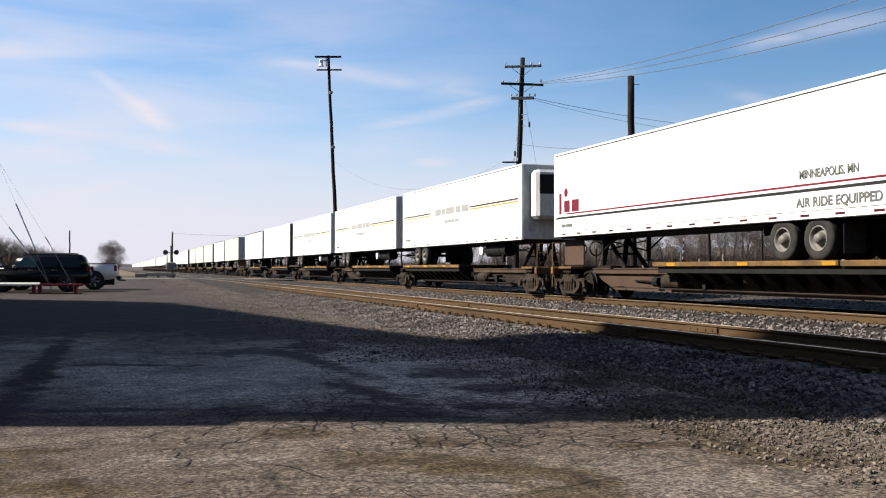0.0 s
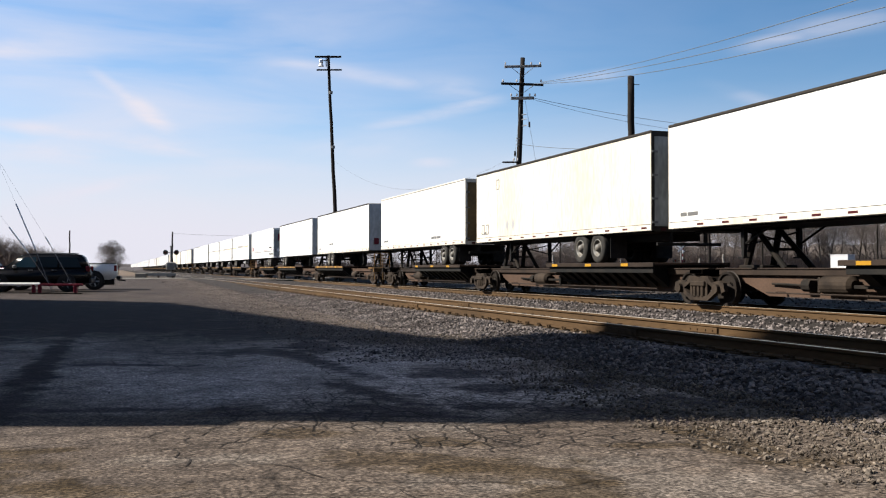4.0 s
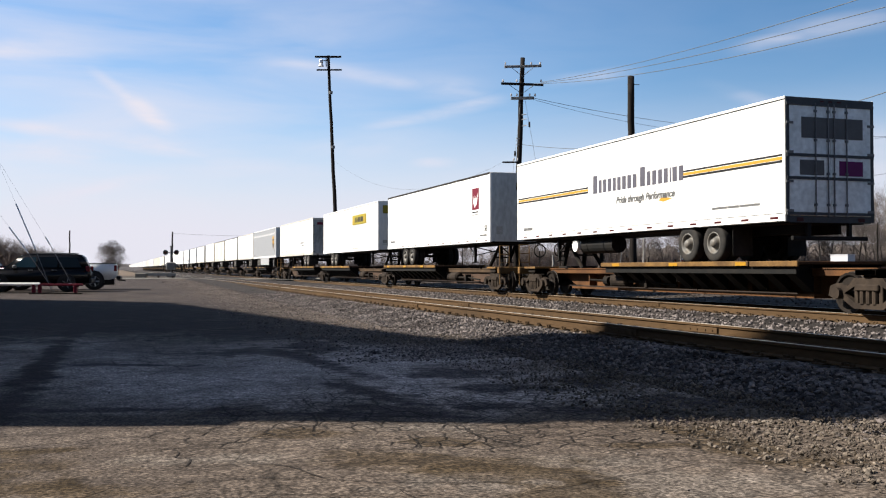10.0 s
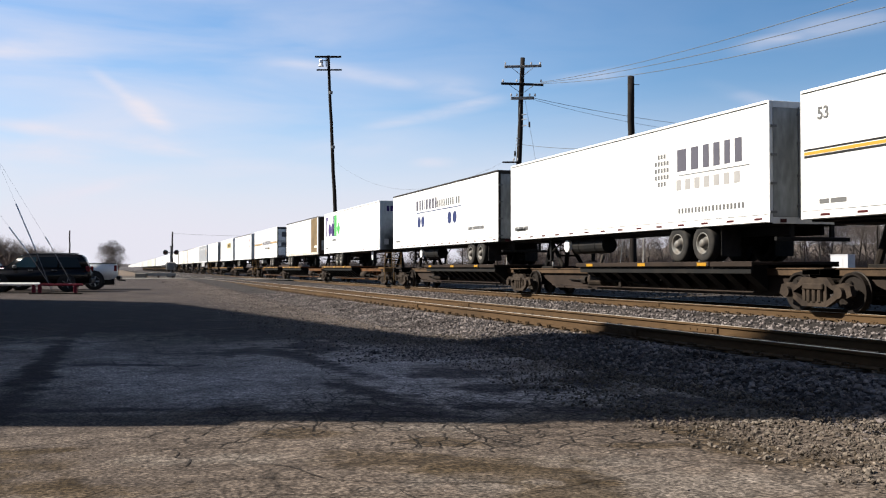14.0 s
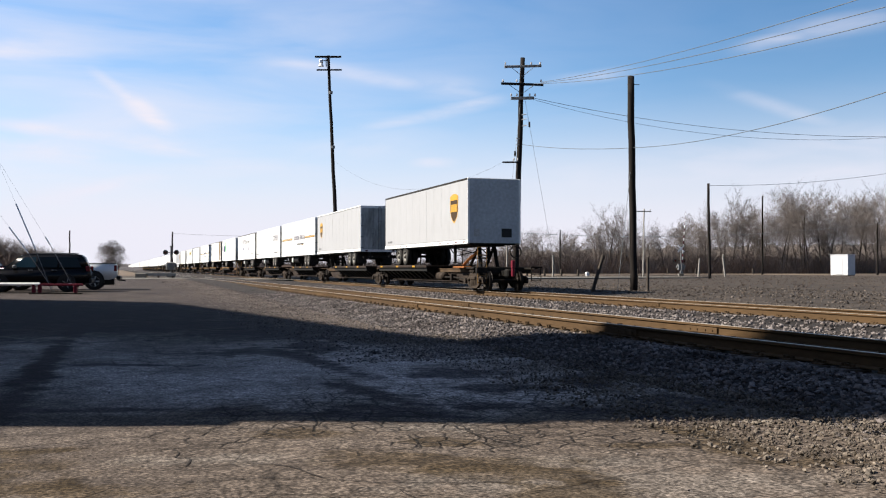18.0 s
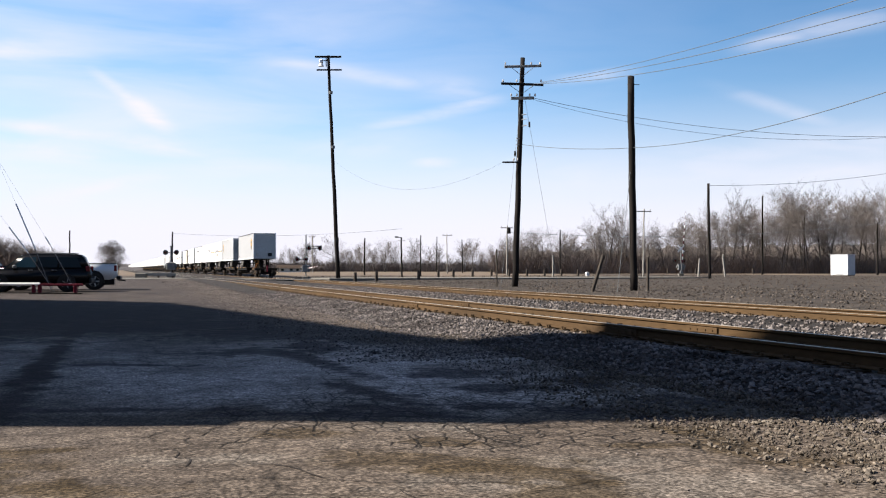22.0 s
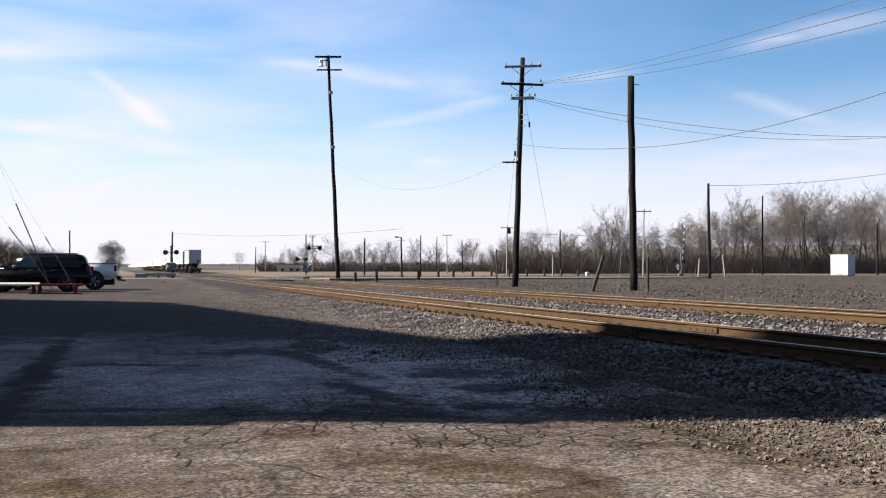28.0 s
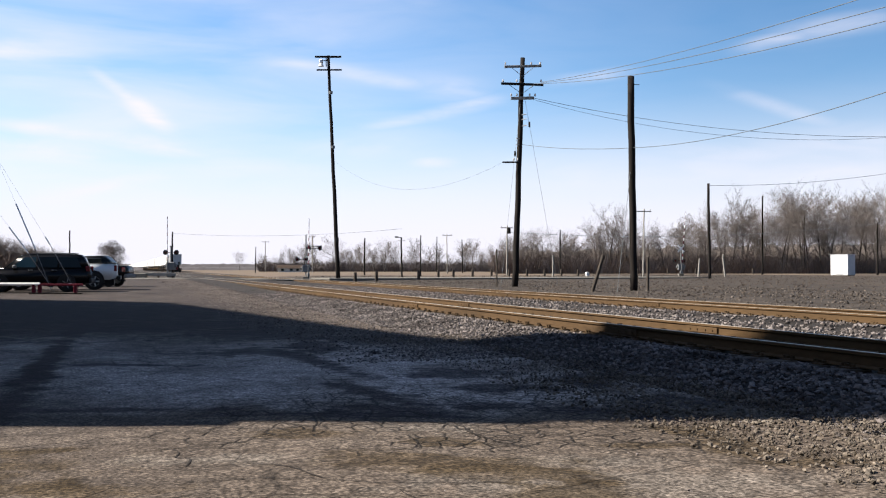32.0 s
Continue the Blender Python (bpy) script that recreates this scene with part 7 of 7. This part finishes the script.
def crossing_signal(right, depth, h, label, stub=True):
    base = spot(right, depth)
    c = thing("crossing_signal", Matrix.Translation(base) @ pose(0, 0, 0, 0, 0, -TURN), label, "crossing signal", "crossing signals")
    part("mast", Shape().tube((0, 0, 0), (0, 0, h), 0.075, n=10), M["galv"], c)
    part("base", Shape().box(-0.35, 0.35, -0.35, 0.35, -0.2, 0.25, 0.04), M["concrete"], c)
    part("gate_machine", Shape().box(-0.42, 0.42, -0.30, 0.30, 0.75, 1.55, 0.06).tube((-0.6, 0, 1.2), (0.6, 0, 1.2), 0.16, n=12), M["galv"], c, "grey gate machine box")
    return c


GATES = []


def gate_arm(right, depth, z, length, label):
    base = spot(right, depth)
    g = new("gate_arm", None)
    s, w = Shape(), Shape()
    k = 0.5
    while k < length:
        (s if int(k / 0.42) % 2 else w).box(k, min(length, k + 0.41), -0.03, 0.03, -0.06 * (1.1 - k / length), 0.06 * (1.1 - k / length))
        k += 0.42
    tagged(g, label, "gate arm", "crossing gates")
    g.empty_display_size = 0.2
    g.location = (base.x, base.y, base.z + z)
    part("arm_bands_red", s, M["red"], g)
    part("arm_bands_white", w, M["white"], g)
    part("counterweight", Shape().box(-0.9, 0.5, -0.05, 0.05, -0.05, 0.05).box(-0.95, -0.55, -0.12, 0.12, -0.2, 0.2, 0.03), M["galv"], g)
    return g


def build_signals():
    c = crossing_signal(-27.5, 98.0, 3.2, "grey crossing signal mast with lamps and gate machine")
    lamp_pair(c, 2.55, 0.0, 1, 0.55)
    part("bell", Shape().lathe(((0.0, 0.0), (0.02, 0.12), (0.1, 0.15), (0.12, 0.0)), (0, 0, 3.1), "Z", 12), M["galv"], c)
    c = crossing_signal(-15.55, 110.0, 5.0, "grey crossing signal mast with cantilevered red lamps")
    part("outrigger", Shape().tube((0, 0, 3.7), (1.8, 0, 3.7), 0.05, n=8).tube((0, 0, 3.3), (1.8, 0, 3.55), 0.035, n=8), M["galv"], c)
    lamp_pair(c, 3.45, 0.95, 1, 0.62), lamp_pair(c, 2.2, -0.5, 1, 0.5)
    c = crossing_signal(31.9, 130.0, 4.2, "white crossing signal mast beside the wood")
    lamp_pair(c, 2.0, -0.2, 1, 0.6)
    part("cross_sign", Shape().box(-0.6, 0.6, -0.06, -0.04, -0.1, 0.1, 0, pose(0, 0, 3.6, 0, 45)).box(-0.6, 0.6, -0.08, -0.06, -0.1, 0.1, 0, pose(0, 0, 3.6, 0, -45)), M["white"], c, "white crossed boards")
    g = gate_arm(31.9, 129.5, 1.2, 7.4, "raised red and white crossing gate arm")
    g.rotation_euler = (0, radians(-86), radians(-TURN))
    GATES.append((gate_arm(-27.75, 97.6, 1.2, 5.0, "red and white crossing gate arm rising"), -27.75, 97.6, 1.2, 90 + TURN))
    GATES.append((gate_arm(-15.2, 109.5, 1.2, 5.6, "white crossing gate arm rising"), -15.2, 109.5, 1.2, TURN - 90))
    # relay hut
    hut = thing("signal_hut", Matrix.Translation(spot(53.6, 130.0)) @ pose(0, 0, 0, 0, 0, -TURN + 42), "small white metal signal hut beside the wood", "hut")
    part("hut_wall", Shape().box(-1.05, 1.05, -1.2, 1.2, 0.05, 2.72, 0.03), M["bungalow"], hut)
    part("roof", Shape().box(-1.12, 1.12, -1.27, 1.27, 2.725, 2.80, 0.02), M["bungalow"], hut)
    part("door", Shape().box(-1.085, -1.052, -0.5, 0.45, 0.15, 2.3, 0.01), M["bungalow"], hut, "plain white door")
    part("foundation", Shape().box(-1.0, 1.0, -1.15, 1.15, -0.3, 0.05), M["concrete"], hut)
    # low guardrail at the crossing
    gr = thing("guardrail", Matrix.Translation(spot(-27.5, 93.0)) @ pose(0, 0, 0, 0, 0, -TURN), "low pale steel guardrail at the crossing", "guardrail")
    part("beam", Shape().box(-1.4, 1.9, -0.05, 0.03, 0.22, 0.5, 0.02), M["galv"], gr)
    for x in (-1.2, 0.2, 1.6):
        part("post", Shape().box(x - 0.08, x + 0.08, 0.0, 0.16, -0.2, 0.55, 0.01), M["post"], gr)
    part("end_block", Shape().box(-2.0, -0.9, -0.25, 0.25, -0.05, 0.48, 0.06), M["concrete"], gr, "pale concrete end block")
    # distant house
    hs = thing("farmhouse", Matrix.Translation(spot(-39.5, 250.0)) @ pose(0, 0, 0, 0, 0, -TURN + 8), "small distant pale house with dark roof", "house")
    part("wall", Shape().box(-3.0, 3.0, -2, 2, -0.2, 1.05, 0.02), M["cream"], hs)
    part("roof", Shape().extrude([(-2.3, 1.05), (2.3, 1.05), (0, 1.85)], -3.3, 3.3, "X"), M["brown_end"], hs, "dark pitched roof")
    for x in (-1.8, 0.4, 2.0):
        part("window", Shape().box(x - 0.35, x + 0.35, -2.03, -1.99, 0.3, 0.85), M["car_glass"], hs)


# ---- parked vehicles and yard things ----
CAR_TYRE = Shape().lathe(((0.0, 0.24), (0.0, 0.34), (0.03, 0.385), (0.08, 0.40), (0.18, 0.40), (0.23, 0.385), (0.25, 0.34), (0.25, 0.24), (0.0, 0.24)), (0, 0, 0), "Y", 24).mesh("tyre", M["rubber"], True)
CAR_RIM = Shape().lathe(((0.03, 0.25), (0.02, 0.235), (0.06, 0.21), (0.07, 0.09), (0.05, 0.06), (0.05, 0.0)), (0, 0, 0), "Y", 20)
for _k in range(5):
    _a = _k * 2 * math.pi / 5
    CAR_RIM.tube((0.07 * math.cos(_a), 0.045, 0.07 * math.sin(_a)), (0.23 * math.cos(_a), 0.045, 0.23 * math.sin(_a)), 0.035, n=6)
M["alloy"] = material("alloy_rim", (0.42, 0.42, 0.42), 0.4, 0.3, amount=0.3, bump=0)
CAR_RIM = CAR_RIM.mesh("rim", M["alloy"], True)


def moulded(outline, half, b, name, mat, tumble=0.0, z0=0.0, z1=1.0):
    """A car body from its side outline (x, z), drawn across, bevelled, leaning in above z0 by tumble."""
    bm = bmesh.new()
    f = bm.faces.new([bm.verts.new((x, -half, z)) for x, z in outline])
    r = bmesh.ops.extrude_face_region(bm, geom=[f])
    bmesh.ops.translate(bm, verts=[v for v in r["geom"] if isinstance(v, bmesh.types.BMVert)], vec=(0, 2 * half, 0))
    bmesh.ops.recalc_face_normals(bm, faces=bm.faces)
    bmesh.ops.bevel(bm, geom=[e for e in bm.edges if e.calc_face_angle(0) > 0.3], offset=b, segments=3, affect="EDGES", clamp_overlap=True)
    for v in bm.verts:
        if v.co.z > z0:
            v.co.y *= 1 - tumble * min(1, (v.co.z - z0) / (z1 - z0))
    me = bpy.data.meshes.new(name)
    bm.to_mesh(me)
    bm.free()
    me.materials.append(mat)
    for p in me.polygons:
        p.use_smooth = True
    return me


def wheels(car, xs, half, r=0.40, k=1.0):
    for x in xs:
        for sg in (-1, 1):
            m = pose(x, sg * (half - 0.02), r) if sg < 0 else pose(x, half + 0.02, r, 0, 0, 180)
            w = part("wheel", CAR_TYRE, M["rubber"], car, "", m @ Matrix.Scale(k, 4))
            part("rim", CAR_RIM, M["alloy"], w, "silver wheel rim")


def build_suv(m):
    """Front towards -x."""
    c = thing("sport_utility_vehicle", m, "black sport utility vehicle parked on the yard", "car", "parked vehicles")
    part("body", moulded([(-2.45, 0.42), (-2.48, 0.78), (-2.30, 1.02), (-1.35, 1.12), (2.35, 1.16), (2.45, 0.95), (2.46, 0.45), (2.1, 0.34), (-2.1, 0.34)], 0.95, 0.07, "body", M["car_black"]), M["car_black"], c)
    part("cabin", moulded([(-1.38, 1.10), (-0.55, 1.74), (-0.30, 1.80), (1.9, 1.80), (2.12, 1.72), (2.38, 1.13)], 0.90, 0.05, "cabin", M["car_black"], 0.16, 1.1, 1.8), M["car_black"], c)
    for a in ([(-1.02, 1.17), (-0.45, 1.64), (0.05, 1.66), (0.05, 1.17)], [(0.13, 1.17), (0.13, 1.66), (1.0, 1.66), (1.0, 1.17)], [(1.08, 1.17), (1.08, 1.66), (1.85, 1.65), (2.08, 1.17)]):
        for sg in (-1, 1):
            s = Shape()
            s.v = [(x, sg * (0.915 * (1 - 0.16 * (z - 1.1) / 0.7) + 0.0), z) for x, z in a] + [(x, sg * (0.88 * (1 - 0.16 * (z - 1.1) / 0.7)), z) for x, z in a]
            s.f = [(0, 1, 2, 3), (7, 6, 5, 4)] + [(i, (i + 1) % 4, 4 + (i + 1) % 4, 4 + i) for i in range(4)]
            part("side_window", s, M["reflection_glass" if a[0][0] < -1 else "car_glass"], c)
    s = Shape()
    s.v = [(-1.36, -0.72, 1.15), (-1.36, 0.72, 1.15), (-0.62, 0.66, 1.73), (-0.62, -0.66, 1.73), (-1.32, -0.72, 1.12), (-1.32, 0.72, 1.12), (-0.58, 0.66, 1.70), (-0.58, -0.66, 1.70)]
    s.f = [(0, 1, 2, 3), (7, 6, 5, 4), (0, 4, 5, 1), (1, 5, 6, 2), (2, 6, 7, 3), (3, 7, 4, 0)]
    part("windscreen", s, M["reflection_glass"], c)
    for sg in (-1, 1):
        part("tail_lamp", Shape().box(2.26, 2.47, sg * 0.90 - 0.06, sg * 0.90 + 0.06, 0.98, 1.22, 0.03), M["lamp_red"], c, "red tail lamp")
        part("roof_rail", Shape().tube((-0.2, sg * 0.70, 1.84), (1.8, sg * 0.70, 1.84), 0.02, n=6), M["galv"], c)
        part("mirror", Shape().box(-0.95, -0.78, sg * 1.0 - 0.1, sg * 1.0 + 0.1, 1.12, 1.28, 0.04), M["galv"], c, "bright door mirror")
        for x in (-0.05, 0.98):
            part("door_handle", Shape().box(x - 0.22, x, sg * 0.96 - 0.02, sg * 0.96 + 0.02, 1.02, 1.06, 0.01), M["galv"], c)
    part("bumper", Shape().box(2.38, 2.54, -0.9, 0.9, 0.42, 0.66, 0.05), M["black"], c)
    for x in (-1.55, 1.42):
        for sg in (-1, 1):
            part("wheel_well", Shape().tube((x, sg * 0.954, 0.44), (x, sg * 0.80, 0.44), 0.425, n=24), M["black"], c, "dark wheel well")
    wheels(c, (-1.55, 1.42), 0.99)
    return c


def build_pickup(m):
    c = thing("pickup_truck", m, "white pickup truck parked behind the black car", "car", "parked vehicles")
    part("bed", moulded([(-0.2, 0.55), (-0.2, 1.32), (2.30, 1.34), (2.34, 0.62), (2.0, 0.52)], 0.95, 0.05, "bed", M["car_white"]), M["car_white"], c, "white load bed")
    part("bed_rail", Shape().box(-0.2, 2.32, -0.94, -0.84, 1.34, 1.38, 0.01).box(-0.2, 2.32, 0.84, 0.94, 1.34, 1.38, 0.01).box(-0.2, 2.32, -0.84, 0.84, 1.345, 1.36), M["black"], c, "black bed cover")
    part("cab", moulded([(-3.2, 0.5), (-3.25, 1.1), (-1.95, 1.2), (-1.4, 1.78), (-0.35, 1.80), (-0.22, 1.25), (-0.22, 0.5)], 0.95, 0.06, "cab", M["car_white"], 0.1, 1.2, 1.8), M["car_white"], c)
    part("side_window", Shape().box(-1.55, -0.45, -0.93, -0.90, 1.25, 1.66, 0.02), M["car_glass"], c)
    part("bumper", Shape().box(2.33, 2.52, -0.9, 0.9, 0.50, 0.72, 0.04), M["black"], c, "dark rear bumper")
    part("hitch", Shape().tube((2.4, 0, 0.5), (2.75, 0, 0.46), 0.04, n=6), M["black"], c)
    for sg in (-1, 1):
        part("tail_lamp", Shape().box(2.20, 2.35, sg * 0.905 - 0.05, sg * 0.905 + 0.05, 0.95, 1.27, 0.02), M["lamp_red"], c, "red tail lamp")
        part("wheel_well", Shape().tube((1.25, sg * 0.953, 0.50), (1.25, sg * 0.80, 0.50), 0.50, n=24), M["black"], c, "dark wheel well")
    part("underbody", Shape().box(-3.0, 2.2, -0.6, 0.6, 0.25, 0.56), M["black"], c)
    wheels(c, (-2.3, 1.25), 1.00, 0.44, 1.1)
    return c


def build_dark_car(m):
    c = thing("dark_pickup", m, "dark pickup truck driving out behind the parked pickup", "car", "moving vehicles")
    part("body", moulded([(-2.6, 0.5), (-2.62, 1.05), (-1.4, 1.16), (2.5, 1.2), (2.55, 0.6), (2.2, 0.48)], 0.92, 0.07, "body", M["car_black"]), M["car_black"], c)
    part("cab", moulded([(-0.5, 1.14), (0.2, 1.76), (1.2, 1.78), (1.75, 1.16)], 0.86, 0.05, "cab", M["car_black"], 0.14, 1.14, 1.74), M["car_black"], c)
    part("side_window", Shape().box(0.2, 1.2, -0.86, -0.80, 1.24, 1.62, 0.02), M["car_glass"], c)
    part("bumper", Shape().box(2.45, 2.65, -0.85, 0.85, 0.5, 0.75, 0.04), M["galv"], c)
    part("tail_lamp", Shape().box(2.40, 2.57, -0.93, -0.75, 0.85, 1.1, 0.02), M["lamp_red"], c, "red lamp")
    wheels(c, (-1.7, 1.6), 0.9)
    return c


MOVERS = []


def build_yard():
    def parked(right, depth, turn):
        return Matrix.Translation(spot(right, depth)) @ pose(0, 0, 0, 0, 0, -TURN + turn)
    build_suv(parked(-19.45, 46.5, 15))
    build_pickup(parked(-19.25, 50.0, 16))
    MOVERS.append(build_dark_car(parked(-20.5, 56.0, 0)))
    b = thing("steel_barrier", parked(-18.0, 43.2, 2), "low red steel barrier with a white pipe rail", "barrier")
    part("pipe_rail", Shape().tube((-3.2, 0, 0.44), (0.05, 0, 0.44), 0.075, n=12), M["white"], b, "white painted pipe")
    part("red_rail", Shape().box(0.0, 1.95, -0.05, 0.05, 0.36, 0.46, 0.015), M["red"], b)
    for x in (-2.9, -0.22, 0.05, 1.62):
        part("leg", Shape().box(x - 0.07, x + 0.07, -0.08, 0.08, -0.1, 0.42, 0.012), M["red"], b)
    part("foot_beam", Shape().box(-0.4, 1.9, -0.10, 0.10, 0.0, 0.06, 0.01), M["post"], b)
    # guy wires with white guards, from a pole outside the view
    p = utility_pole(-22.8, 44.0, 12.3, 0.19, 0.14, 0, "dark timber utility pole beside the yard")
    arm(p, 11.8, -1.2, 1.2, 0.07, 0, "pole", (-1.0, 1.0))
    for zt, foot, lo, hi in ((11.85, (5.15, 0, 0.05), 0.165, 0.34), (7.1, (5.2, 0.3, 0.05), 0.25, 0.42), (10.2, (6.06, 0.6, 0.05), 0.21, 0.25)):
        a, f = Vector((0, 0, zt)), Vector(foot)
        part("guy_wire", Shape().tube(a, f, 0.0035, n=5), M["wire"], p, "thin steel guy wire")
        part("guy_guard", Shape().tube(f.lerp(a, lo), f.lerp(a, hi), 0.032, n=8), M["guard"], p, "white plastic guy guard")
        part("anchor_rod", Shape().tube(f + Vector((0, 0, -0.2)), f.lerp(a, lo + 0.01), 0.012, n=6), M["galv"], p)


build_poles()
build_wires()
build_posts()
build_woods()
build_crossing()
build_signals()
build_yard()


def motions():
    times = [i * 1.6 for i in range(21)]
    for ob, off in CONSIST:
        x, z = ob.location.x, ob.location.z
        walk(ob, [(t, pose(x, off + travel(t), z)) for t in times])
    # wheels roll with the cars that come near
    spin = []
    for i in range(frame(32.0)):
        t = i / FPS
        spin.append((t, -math.degrees((travel(t) - travel(0.0)) / R_WHEEL) % 360.0))
    for ws in ROLLING[:NEAR_CARS[0]]:
        y, z = ws.location.y, ws.location.z
        walk(ws, [(t, pose(0, y, z, a)) for t, a in spin])
    # crossing gates rise after the last car
    for g, right, depth, z, turn in GATES:
        b = spot(right, depth)
        swing = [(0, 2), (26.5, 2), (27.5, 10), (28.0, 22), (28.5, 36), (29.0, 48), (30.0, 64), (31.0, 78), (32.0, 86)]
        walk(g, [(t, Matrix.Translation((b.x, b.y, b.z + z)) @ pose(0, 0, 0, 0, 0, turn - TURN) @ pose(0, 0, 0, 0, -a)) for t, a in swing])
    for car in MOVERS:
        rows = [(0, -27.5), (29.0, -27.5), (30.8, -23.4), (31.6, -21.45), (32.0, -20.65)]
        walk(car, [(t, Matrix.Translation(spot(r, 56.0)) @ pose(0, 0, 0, 0, 0, -TURN)) for t, r in rows])


motions()
